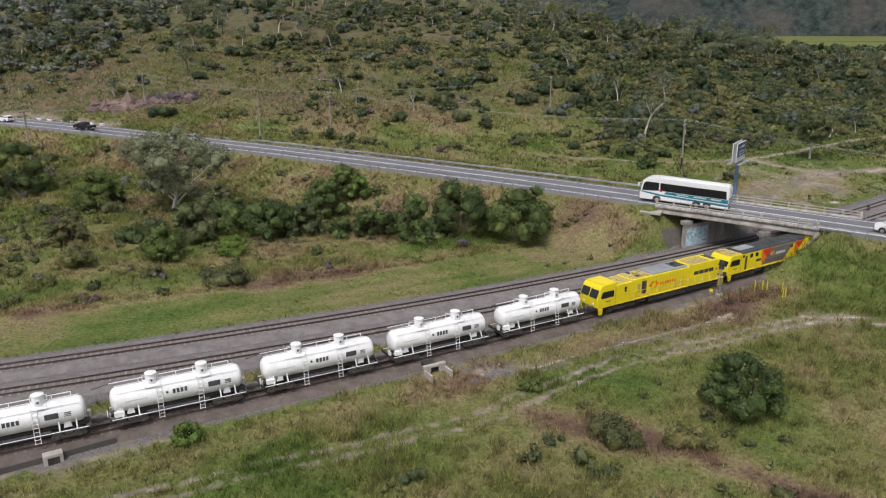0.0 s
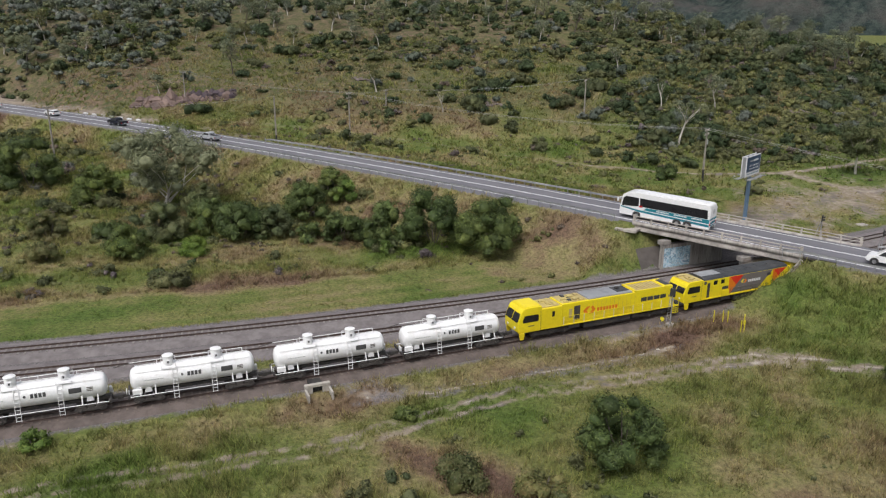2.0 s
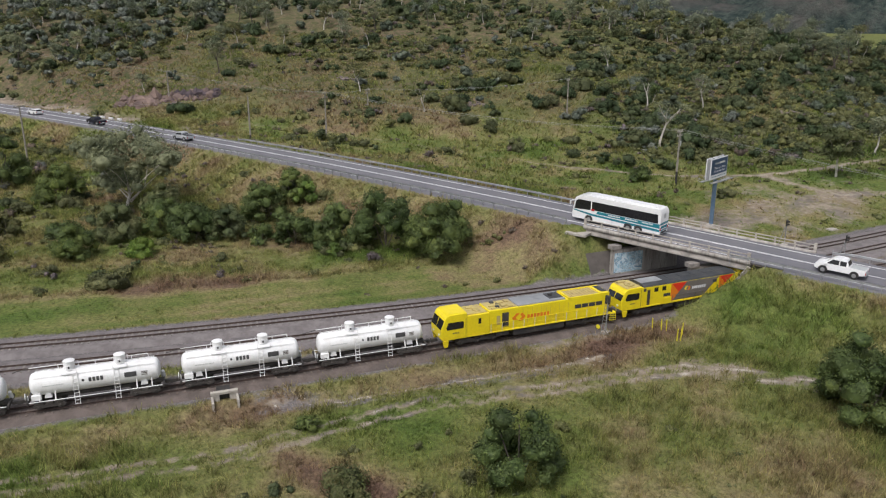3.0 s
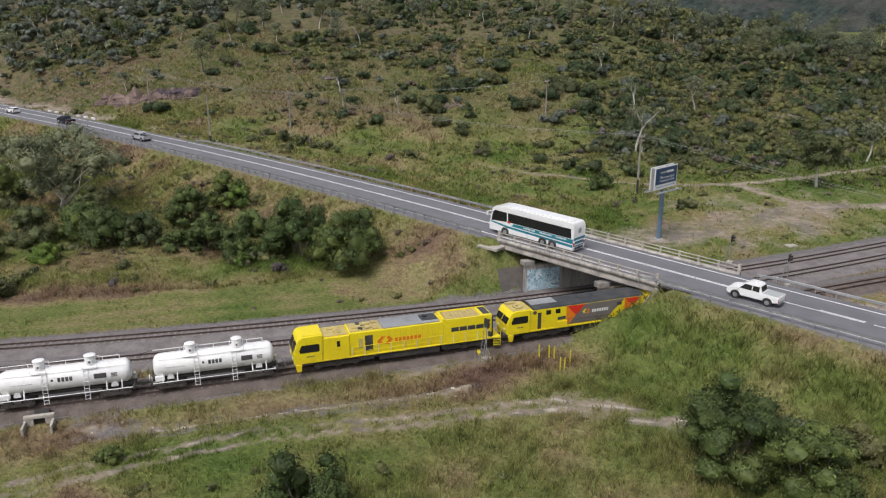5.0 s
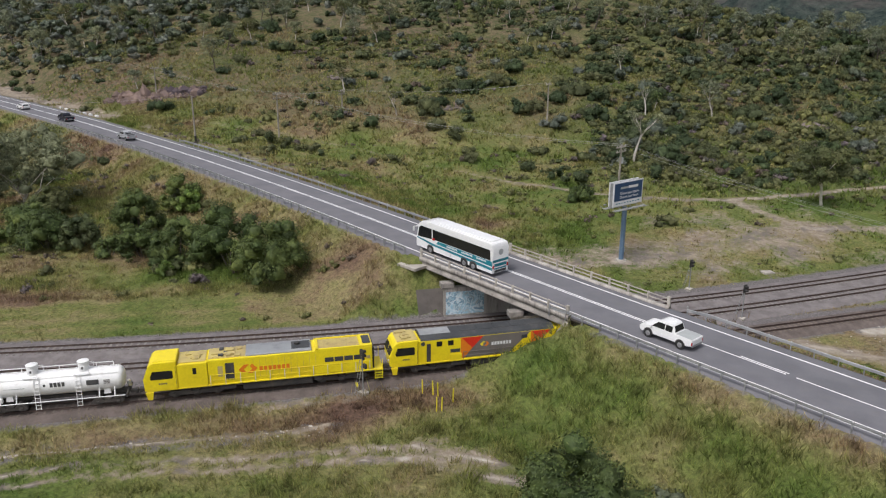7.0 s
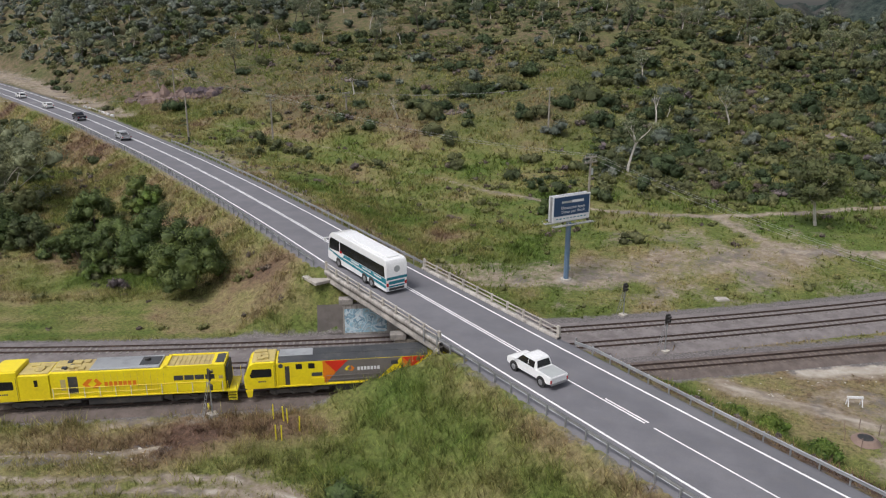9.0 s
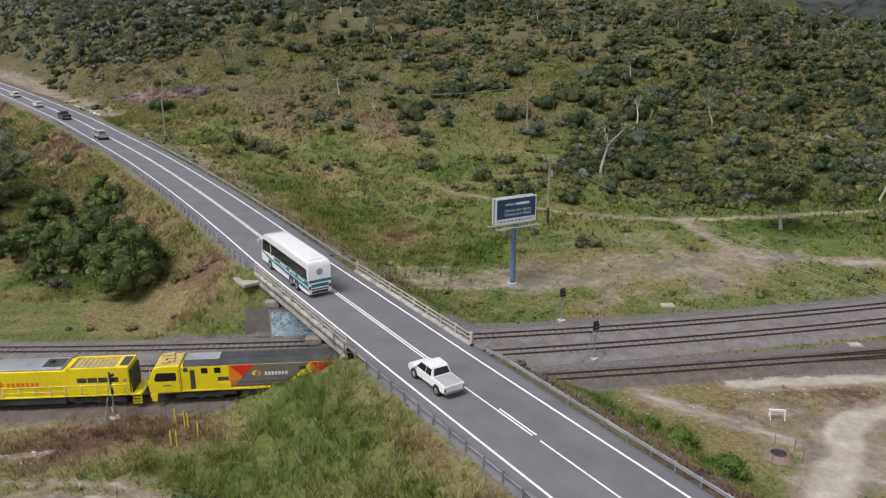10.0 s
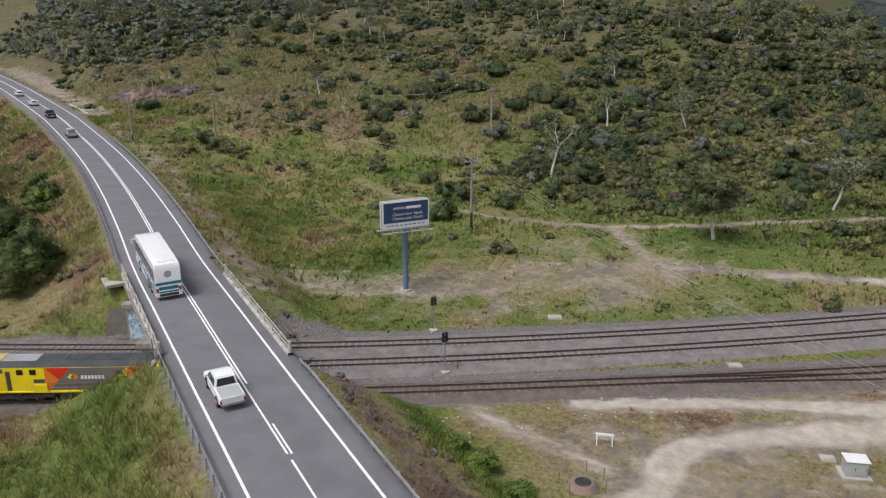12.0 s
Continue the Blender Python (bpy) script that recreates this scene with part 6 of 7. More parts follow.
def light_vehicle(name, label, paint, ute=True, L=5.3, H=1.8, dark_tray=False):
    root = tagged(new(name), label, "ute" if ute else "car", "vehicles on the highway")
    f, h = L / 2, 0.93
    bm = B()
    if ute:
        slab_body(bm, [(-f, 0.62), (-f, 1.18), (-0.85, 1.2), (f - 1.35, 1.24), (f - 0.6, 1.19), (f - 0.2, 1.1), (f - 0.02, 0.95), (f, 0.55), (f - 0.25, 0.42), (-f + 0.4, 0.5)], h, 0.06, 0.95)
    else:
        slab_body(bm, [(-f, 0.5), (-f + 0.05, 0.98), (f - 1.2, 1.0), (f - 0.2, 0.86), (f, 0.7), (f, 0.36), (f - 0.3, 0.25), (-f + 0.3, 0.28)], h, 0.05, 0.8)
    body = part("body", bm, paint, root, smooth=True)
    c0, c1 = (-0.9, f - 0.95) if ute else (-f + 0.12, f - 1.0)
    bm = B()
    if ute:
        slab_body(bm, [(c0, 1.1), (c0 + 0.1, 1.5), (c0 + 0.3, H - 0.08), (c0 + 0.6, H), (c1 - 1.2, H), (c1 - 0.92, H - 0.07), (c1 - 0.4, 1.48), (c1, 1.14)], h - 0.05, 0.2, 1.15)
    else:
        slab_body(bm, [(c0, 0.95), (c0 + 0.5, H - 0.1), (c0 + 0.9, H), (c1 - 1.3, H), (c1 - 1.0, H - 0.05), (c1, 0.97)], h - 0.04, 0.26, 1.0)
    part("cabin", bm, paint, root, smooth=True)
    for s in (-1, 1):
        zb, zt = (1.22, H - 0.2) if ute else (1.12, H - 0.16)
        k, zr = (0.195, 1.15) if ute else (0.26, 1.05)
        yb, yt = h - 0.04 - (zb - zr) * k + 0.012, h - 0.04 - (zt - zr) * k + 0.012
        span = [(c0 + 0.28, c0 + 0.28, (c0 + c1 - 0.6) / 2 - 0.04, (c0 + c1 - 0.6) / 2 - 0.04), ((c0 + c1 - 0.6) / 2 + 0.04, (c0 + c1 - 0.6) / 2 + 0.04, c1 - 0.85, c1 - 0.3)]
        for a, a2, b2, b in span:
            bm = B()
            vs = [bm.verts.new(v) for v in ((a, s * yb, zb), (b, s * yb, zb), (b2, s * yt, zt), (a2, s * yt, zt))]
            vi = [bm.verts.new(v.co - Vector((0, s * 0.02, 0))) for v in vs]
            bm.faces.new(vs), bm.faces.new(vi[::-1])
            for i in range(4):
                bm.faces.new((vs[i], vi[i], vi[(i + 1) % 4], vs[(i + 1) % 4]))
            bmesh.ops.recalc_face_normals(bm, faces=list(bm.faces))
            part("side_window", bm, M_GLASS_DARK, root)
        for x in (-f + 1.1, f - 0.95):
            r = 0.41 if ute else 0.33
            arch = [(x + (r + 0.1) * math.cos(t), max(0.36, r + (r + 0.1) * math.sin(t))) for t in [math.pi * k / 8 for k in range(9)]]
            plate(root, "wheel_arch", arch[::-1], s, h + 0.002, M_UNDER)
            wheel(root, x, s * (h - 0.09), r, 0.27)
        bm = B()
        box(bm, c1 - 0.35, c1 - 0.1, *sorted((s * h, s * (h + 0.2))), 1.1, 1.3, 0.04)
        part("mirror", bm, paint, root)
        bm = B()
        box(bm, f - 0.25, f + 0.005, *sorted((s * (h - 0.35), s * (h - 0.03))), 0.72, 0.88, 0.03)
        part("headlight", bm, M_BBWHITE, root)
        bm = B()
        box(bm, -f - 0.012, -f + 0.1, *sorted((s * (h - 0.16), s * (h - 0.01))), 0.68, 0.98, 0.02)
        part("tail_light", bm, M_LAMPRED, root)
    for xa, xb, za, zb in ((c1 - 0.16 if ute else c1 - 0.06, c1 - 0.92 if ute else c1 - 0.76, 1.24 if ute else 1.1, H - 0.1), ((c0 + 0.02, c0 + 0.22, 1.28, H - 0.16) if ute else (c0 + 0.03, c0 + 0.46, 1.02, H - 0.14))):
        s = 1 if xa > 0 else -1
        bm = B()
        vs = [bm.verts.new(v) for v in ((xa + s * 0.02, -0.72, za), (xa + s * 0.02, 0.72, za), (xb + s * 0.02, 0.6, zb), (xb + s * 0.02, -0.6, zb))]
        vi = [bm.verts.new(v.co - Vector((s * 0.03, 0, 0.02))) for v in vs]
        bm.faces.new(vs), bm.faces.new(vi[::-1])
        for i in range(4):
            bm.faces.new((vs[i], vi[i], vi[(i + 1) % 4], vs[(i + 1) % 4]))
        bmesh.ops.recalc_face_normals(bm, faces=list(bm.faces))
        part("windscreen" if xa > 0 else "rear_window", bm, M_GLASS_DARK, root)
    if ute:
        bm = B()
        box(bm, -f + 0.1, -1.0, -0.8, 0.8, 1.15, 1.21, 0.02)
        part("tray_cover", bm, M_BLACK if dark_tray else M_CABINET, root)
        bm = B()
        box(bm, -f - 0.08, -f + 0.05, -0.85, 0.85, 0.5, 0.68, 0.03)
        part("rear_bumper", bm, M_RIM, root)
    bm = B()
    box(bm, -f - 0.006, -f + 0.02, -0.26, 0.26, 0.66, 0.78)
    part("number_plate_bars", bm, M_BBWHITE, root)
    return root


def drive(ob, x, off, west=True):
    """Stand a vehicle on its lane, off metres south of the road's middle."""
    d = float(road_y(x + 0.5) - road_y(x - 0.5))
    L = math.hypot(1, d)
    px, py = x + off * d / L, float(road_y(x)) - off / L
    d2 = float(road_z(x + 1) - road_z(x - 1)) / 2
    m = pose(px, py, float(road_z(x)) + 0.035, 0, 0, math.degrees(math.atan2(d, 1)) + (180 if west else 0))
    ob.matrix_basis = m @ pose(0, 0, 0, 0, math.degrees(math.atan(d2)) * (1 if west else -1), 0)


def coach():
    L, W, H = 12.8, 1.25, 3.75
    f = L / 2
    root = tagged(new("coach"), "white touring coach with teal stripes and dark windows", "coach")
    bm = B()
    slab_body(bm, [(-f, 0.42), (-f, 3.2), (-f + 0.25, H - 0.08), (-f + 0.7, H), (f - 2.2, H), (f - 1.0, H - 0.12), (f - 0.35, H - 0.55), (f - 0.05, 1.5), (f, 1.0), (f - 0.05, 0.4)], W, 0.03, 2.6)
    body = part("body", bm, M_WHITEPLAIN, root, smooth=True)
    bm = B()
    box(bm, -f + 0.8, f - 3.2, -0.75, 0.75, H - 0.02, H + 0.1, 0.05)
    part("roof_unit", bm, M_WHITEPLAIN, body)
    for s in (-1, 1):
        plate(body, "window_band", [(-f + 0.3, 1.88), (f - 3.0, 1.88), (f - 2.9, 3.05), (-f + 0.45, 3.05)], s, W, M_GLASS_DARK, "long dark side window")
        plate(body, "front_side_window", [(f - 2.8, 1.85), (f - 0.3, 1.65), (f - 0.5, 2.75), (f - 0.85, 3.05), (f - 2.75, 3.05)], s, W, M_GLASS_DARK)
        plate(body, "teal_stripe", [(-f + 0.05, 1.25), (f - 3.6, 1.45), (f - 3.9, 1.82), (-f + 0.05, 1.82)], s, W, M_TEAL, "teal side stripe")
        plate(body, "teal_stripe", [(-f + 0.05, 0.8), (f - 3.0, 1.08), (f - 0.2, 1.45), (f - 0.2, 1.6), (f - 3.0, 1.36), (-f + 0.05, 1.12)], s, W + 0.002, M_TEAL, "teal side stripe")
        for a, b in ((-5.4, -3.9), (-3.3, -1.5), (-0.8, 1.0)):
            letter_bars(body, a, b, 1.54, 1.72, 8, s, W + 0.009, M_BBWHITE)
        plate(body, "luggage_door_seam", rect(-1.6, -1.57, 0.45, 1.0), s, W, M_GREY)
        plate(body, "luggage_door_seam", rect(0.3, 0.33, 0.45, 1.0), s, W, M_GREY)
        plate(body, "emblem", rect(f - 3.35, f - 2.9, 1.75, 2.05), s, W + 0.009, M_LAMPRED)
        for x in (f - 2.6, -f + 4.4, -f + 2.95):
            plate(body, "wheel_arch", [(x - 0.62, 0.42), (x + 0.62, 0.42), (x + 0.55, 0.85), (x + 0.3, 1.08), (x - 0.3, 1.08), (x - 0.55, 0.85)], s, W + 0.004, M_UNDER)
            wheel(root, x, s * (W - 0.13), 0.5, 0.34)
        bm = B()
        cyl(bm, (f - 0.5, s * (W - 0.05), 2.95), (f + 0.25, s * (W + 0.25), 2.7), 0.05, 0.05, 6)
        box(bm, f + 0.12, f + 0.32, s * (W + 0.22) - 0.1, s * (W + 0.22) + 0.1, 2.2, 2.75, 0.04)
        part("mirror", bm, M_WHITEPLAIN, root)
        bm = B()
        box(bm, -f - 0.012, -f + 0.05, *sorted((s * 0.95, s * 1.2)), 0.95, 1.35, 0.02)
        part("tail_light", bm, M_LAMPRED, root)
    for z0, z1 in ((0.85, 1.02), (1.15, 1.5), (1.65, 1.95)):
        bm = B()
        box(bm, -f - 0.008, -f + 0.02, -0.93 if z0 < 1.3 else -1.2, 0.93 if z0 < 1.3 else 1.2, z0, z1)
        part("rear_stripe", bm, M_TEAL, body, "teal rear stripe")
    bm = B()
    cyl(bm, (-f - 0.006, 0, 2.75), (-f + 0.02, 0, 2.75), 0.36, 0.36, 18)
    part("rear_emblem", bm, M_CABINET, body)
    bm = B()
    box(bm, -f - 0.01, -f + 0.02, -0.9, 0.9, 0.5, 0.78, 0.01)
    part("engine_grille", bm, M_ROOFDARK, body)
    bm = B()
    vs = [bm.verts.new(v) for v in ((f + 0.0, -1.1, 1.6), (f + 0.0, 1.1, 1.6), (f - 0.31, 1.05, H - 0.62), (f - 0.31, -1.05, H - 0.62))]
    vi = [bm.verts.new(v.co - Vector((0.06, 0, 0.0))) for v in vs]
    bm.faces.new(vs), bm.faces.new(vi[::-1])
    for i in range(4):
        bm.faces.new((vs[i], vi[i], vi[(i + 1) % 4], vs[(i + 1) % 4]))
    bmesh.ops.recalc_face_normals(bm, faces=list(bm.faces))
    part("windscreen", bm, M_GLASS_DARK, body)
    return root


drive(coach(), 36.6, 1.75)
drive(light_vehicle("white_ute", "white dual-cab ute with a covered tray", M_WHITEPLAIN, True, 5.3, 1.94), 60.6, 1.75)
drive(light_vehicle("silver_ute", "silver dual-cab ute with a dark tray cover", M_SILVERCAR, True, 5.2, 1.8, True), -51.5, 1.75)
drive(light_vehicle("dark_ute", "dark blue dual-cab ute", M_NAVYCAR, True, 5.3, 1.8, True), -80.5, 1.75)
drive(light_vehicle("white_hatchback", "small white hatchback on the highway", M_WHITEPLAIN, False, 4.2, 1.5), -104.0, 1.75)
drive(light_vehicle("white_wagon", "white family station wagon", M_WHITEPLAIN, False, 4.7, 1.6), -128.0, 1.75)


# ---- plants ----
def lands(x, y):
    return land(np.asarray(x, float), np.asarray(y, float))


def foliage(rng, lobes, size, cover, droop=0.0):
    """Leaves as small triangles, thick near the skin of each lobe; gives also the lobe of each leaf."""
    lobes = np.asarray(lobes, float)
    size = np.broadcast_to(np.asarray(size, float), (len(lobes),))
    count = np.maximum(6, cover * 12.2 * lobes[:, 3] * lobes[:, 4] / size ** 2).astype(int)
    k = np.repeat(np.arange(len(lobes)), count)
    n = len(k)
    d = rng.normal(size=(n, 3))
    d /= np.linalg.norm(d, axis=1)[:, None]
    d[:, 2] = np.where(d[:, 2] < -0.45, -d[:, 2], d[:, 2])
    rad = np.clip(1 - np.abs(rng.normal(0, 0.17, n)), 0.3, 1) + rng.normal(0, 0.06, n)
    lump = 1 + 0.17 * np.sin(d[:, 0] * 7 + k) * np.sin(d[:, 1] * 6 + 2 * k) + 0.11 * np.sin(d[:, 2] * 9 + 3 * k)
    c = lobes[k, :3] + d * (rad * lump)[:, None] * lobes[k][:, [3, 3, 4]]
    nn = d * 0.9 + rng.normal(size=(n, 3)) * 0.32 + np.array([0, 0, 0.2])
    nn /= np.linalg.norm(nn, axis=1)[:, None]
    face = nn + rng.normal(size=(n, 3)) * 0.5
    face /= np.linalg.norm(face, axis=1)[:, None]
    a = rng.normal(size=(n, 3))
    a[:, 2] -= droop
    a = np.cross(np.cross(face, a), face)
    a /= np.linalg.norm(a, axis=1)[:, None] + 1e-9
    b = np.cross(face, a)
    s = size[k][:, None] * rng.uniform(0.5, 1.3, n)[:, None]
    v = np.stack([c - a * s, c + a * s * 0.7 - b * s * 0.55, c + b * s * 0.6], 1).reshape(-1, 3)
    return v, np.arange(3 * n).reshape(n, 3), np.repeat(nn, 3, axis=0), np.repeat(k, 3)


ICO_BM = bmesh.new()
bmesh.ops.create_icosphere(ICO_BM, subdivisions=1, radius=1.0)
ICO_V = np.array([v.co[:] for v in ICO_BM.verts])
ICO_F = np.array([[v.index for v in f.verts] for f in ICO_BM.faces])
ICO_BM.free()


def leaf_cores(rng, lobes, size):
    """The dense inside of a shrub, one lumpy mass a lobe."""
    lobes = np.asarray(lobes, float)
    m, w = len(lobes), len(ICO_V)
    d = ICO_V[None] * (1 + rng.normal(0, 0.22, (m, w)))[:, :, None]
    v = d * lobes[:, None, [3, 3, 4]] * size + lobes[:, None, :3]
    f = ICO_F[None] + (np.arange(m) * w)[:, None, None]
    nr = ICO_V[None] + rng.normal(0, 0.45, (m, w, 3))
    nr /= np.linalg.norm(nr, axis=2)[:, :, None]
    return v.reshape(-1, 3), f.reshape(-1, 3), nr.reshape(-1, 3), np.repeat(np.arange(m), w)


def dome_lobes(rng, r, h, n, low=0.25, size=(0.26, 0.44)):
    """Rounded clumps set over an uneven dome."""
    a, u = rng.uniform(0, 2 * math.pi, n), rng.uniform(0, 1, n) ** 0.8
    el = np.arccos(1 - u)
    rr = r * rng.uniform(size[0], size[1], n)
    q = (r - rr * 0.85) * np.sin(el) * rng.uniform(0.8, 1.05, n)
    up = np.maximum(h - rr * 0.9, h * 0.3)
    z = np.maximum(h * low + (up - h * low) * np.cos(el) * rng.uniform(0.8, 1.06, n), rr * 0.45)
    return np.stack([q * np.cos(a), q * np.sin(a), z, rr, rr * rng.uniform(0.75, 0.95, n)], 1)


def leafy_mesh(rng, lobes, size, cover, core=0.72, droop=0.0):
    v, f, nr, k = foliage(rng, lobes, size, cover, droop)
    if core:
        cv, cf, cn, ck = leaf_cores(rng, lobes, core)
        v, f, nr, k = np.concatenate([v, cv]), np.concatenate([f, cf + len(v)]), np.concatenate([nr, cn]), np.concatenate([k, ck])
    return v, f, nr, k


def limbs(bm, rng, base, h, r0, forks, spread_, mi=0, rise=0.13):
    """A tapered trunk that bends and forks."""
    tips = []
    p = Vector(base)
    d = Vector((rng.normal() * 0.12, rng.normal() * 0.12, 1)).normalized()
    r = r0
    for i in range(4):
        q = p + d * h * rise
        cyl(bm, p, q, r, r * 0.86, 7, mi, False)
        p, r = q, r * 0.86
        d = (d + Vector((rng.normal() * 0.13, rng.normal() * 0.13, 0.1))).normalized()
    for k in range(forks):
        a = 2 * math.pi * (k + rng.uniform(0, 0.6)) / forks
        e = (Vector((math.cos(a) * spread_, math.sin(a) * spread_, 1)) + d * 0.3).normalized()
        s, rr = p - Vector((0, 0, rng.uniform(0, 0.12) * h)), r * 0.62
        for i in range(3):
            t = s + e * h * (0.14 + (0.13 - rise) * 0.9)
            cyl(bm, s, t, rr, rr * 0.68, 5, mi, False)
            if i == 1:
                e2 = (e + Vector((rng.normal() * 0.6, rng.normal() * 0.6, 0.1))).normalized()
                cyl(bm, t, t + e2 * h * 0.16, rr * 0.5, rr * 0.15, 4, mi, False)
                tips.append(t + e2 * h * 0.16)
            s, rr = t, rr * 0.68
            e = (e + Vector((rng.normal() * 0.25, rng.normal() * 0.25, 0.12))).normalized()
        tips.append(s)
    return tips


def bush(x, y, r, h, seed, leaf, size, label, lobes=9, low=0.2):
    rng = np.random.RandomState(seed)
    root = tagged(new("bush"), label, "bush")
    shape = dome_lobes(rng, r, h, lobes, low, (0.2, 0.36) if lobes > 12 else (0.32, 0.5))
    v, f, nr, _ = leafy_mesh(rng, shape, size, 0.36)
    v[:, 2] = np.maximum(v[:, 2], 0.02)
    fast_mesh("crown", v, f, leaf, root, nr)
    for k in range(4):
        bm = B()
        a = k * 1.6 + seed
        cyl(bm, (0.2 * math.cos(a), 0.2 * math.sin(a), -0.3), (r * 0.4 * math.cos(a), r * 0.4 * math.sin(a), h * 0.5), 0.09, 0.04, 5, 0, False)
        part("stem", bm, M_BARKDARK, root)
    place(root, x, y, float(lands([x], [y])[0]), seed * 37)
    return root


DARK = "dense dark green bush on the grassy bank"
for i, (x, y, r, h, leaf, n, lab) in enumerate((
        (11.4, 110.4, 5.4, 7.0, M_LEAF_BUSH, 6500, DARK), (3.0, 113.6, 5.4, 7.6, M_LEAF_BUSH, 7000, DARK), (-4.6, 113.2, 4.4, 5.0, M_LEAF_BUSH, 4500, DARK),
        (-10.6, 113.2, 3.6, 4.4, M_LEAF_BUSH, 3200, DARK), (-15.6, 112.6, 2.6, 3.0, M_LEAF_BUSH, 2600, DARK), (-3.2, 108.4, 1.5, 2.2, M_LEAF_BRIGHT, 900, "small fresh green bush among darker ones"),
        (-17.0, 131.0, 3.6, 4.6, M_LEAF_BUSH, 5000, DARK), (-19.6, 123.5, 4.4, 5.2, M_LEAF_BUSH, 3600, DARK), (-14.4, 129.6, 2.4, 4.0, M_LEAF_BRIGHT, 1600, "fresh green bush beside the highway bank"),
        (-26.0, 112.0, 4.6, 4.8, M_LEAF_BUSH, 4300, DARK), (-21.5, 113.5, 3.6, 4.0, M_LEAF_MID, 3000, "olive green bush on the grassy bank"), (-32.5, 115.0, 4.2, 4.4, M_LEAF_BUSH, 3000, "olive green bush on the grassy bank"),
        (-29.5, 103.6, 2.6, 3.0, M_LEAF_BRIGHT, 2000, "light green bush in tall grass"), (-38.6, 101.5, 3.6, 3.8, M_LEAF_BUSH, 3000, DARK), (-37.5, 110.5, 4.0, 4.2, M_LEAF_MID, 2800, "olive green bush on the grassy bank"),
        (-58.8, 128.0, 4.8, 5.2, M_LEAF_BUSH, 4000, DARK), (-77.5, 136.0, 6.5, 8.0, M_LEAF_BUSH, 5500, DARK), (-38.0, 124.5, 3.8, 4.4, M_LEAF_MID, 2600, "olive green bush below the gum tree"),
        (26.2, 60.6, 3.7, 5.2, M_LEAF_BUSH, 6500, "round dark green bush standing alone in grass"), (-20.8, 55.4, 1.4, 1.9, M_LEAF_BRIGHT, 1400, "small leafy green bush beside the railway"),
        (55.5, 74.6, 5.0, 6.0, M_LEAF_BUSH, 7500, "large dark green bush below the highway bank"), (60.0, 71.5, 4.2, 5.2, M_LEAF_BUSH, 5000, "large dark green bush below the highway bank"),
        (61.0, 79.0, 2.0, 2.6, M_LEAF_GUM, 1600, "pale grey-green bush on the bank"), (65.0, 78.0, 2.3, 3.6, M_SCRUB, 2000, "olive green bush on the bank"), (69.0, 74.0, 3.0, 3.4, M_SCRUB, 2200, "olive green bush on the bank"),
        (42.3, 158.0, 2.6, 3.2, M_LEAF_BUSH, 2000, "round dark green bush near the power pole"), (77.6, 105.4, 1.7, 1.5, M_LEAF_BRIGHT, 1500, "bright green bush at the foot of the bank"),
        (74.6, 106.8, 1.3, 1.2, M_LEAF_BRIGHT, 900, "bright green bush at the foot of the bank"), (81.5, 103.5, 1.8, 1.3, M_LEAF_BRIGHT, 1200, "bright green bush at the foot of the bank"), (91.0, 101.0, 2.6, 2.4, M_LEAF_BUSH, 2200, "dark green bush at the foot of the bank"),
        (8.0, 64.5, 1.3, 1.2, M_LEAF_BUSH, 700, "low dark bush beside the dirt track"), (20.0, 55.5, 2.2, 1.8, M_SCRUB, 1400, "low olive bush in tall grass"), (14.0, 56.0, 2.6, 1.9, M_SCRUB, 1500, "low olive bush in tall grass"),
        (-49.0, 98.0, 3.0, 3.0, M_SCRUB, 1600, "olive green bush on the grassy bank"), (-55.0, 108.0, 3.4, 3.2, M_SCRUB, 1800, "olive green bush on the grassy bank"), (-46.0, 110.0, 3.0, 3.4, M_LEAF_BUSH, 1800, DARK))):
    near_ = y < 110
    bush(x, y, r, h * (1.36 if r > 3 else 1.05), i + 3, leaf, 0.125 if near_ else 0.165, lab, 34 if r > 3 else 11, 0.08)


def gum_tree(seed, h, r, leaf, n, label, bare=False, forks=4, wide=0.75, bark=None, rise=0.13):
    rng = np.random.RandomState(seed)
    root = tagged(new("dead_tree" if bare else "gum_tree"), label, "tree", "" if bare else "gum trees on the hillside")
    bm = B()
    tips = limbs(bm, rng, (0, 0, -0.4), h, 0.03 * h ** 0.9 + 0.02, forks, wide if not bare else 0.6, 0, rise)
    part("trunk", bm, bark or (M_BARK if seed % 3 else M_BARKDARK), root)
    if not bare:
        lobes = []
        for t in tips:
            q = r * rng.uniform(0.22, 0.36)
            lobes.append((t.x * 1.1, t.y * 1.1, t.z + q * 0.2, q, q * 0.8))
            for j in range(3):
                q, e = r * rng.uniform(0.14, 0.26), rng.uniform(0.35, 1.15)
                lobes.append((t.x * e + rng.normal() * 0.06 * h, t.y * e + rng.normal() * 0.06 * h, t.z + rng.uniform(-0.34, 0.16) * h, q, q * 0.85))
        area = sum(l[3] * l[4] for l in lobes)
        size = 0.25 if n < 2000 else 0.2
        v, f, nr, _ = leafy_mesh(rng, lobes, size, n * 1.5 * size ** 2 / (12.2 * area), 0.5 if n > 2000 else 0, 0.5)
        fast_mesh("crown", v, f, leaf, root, nr)
    return root


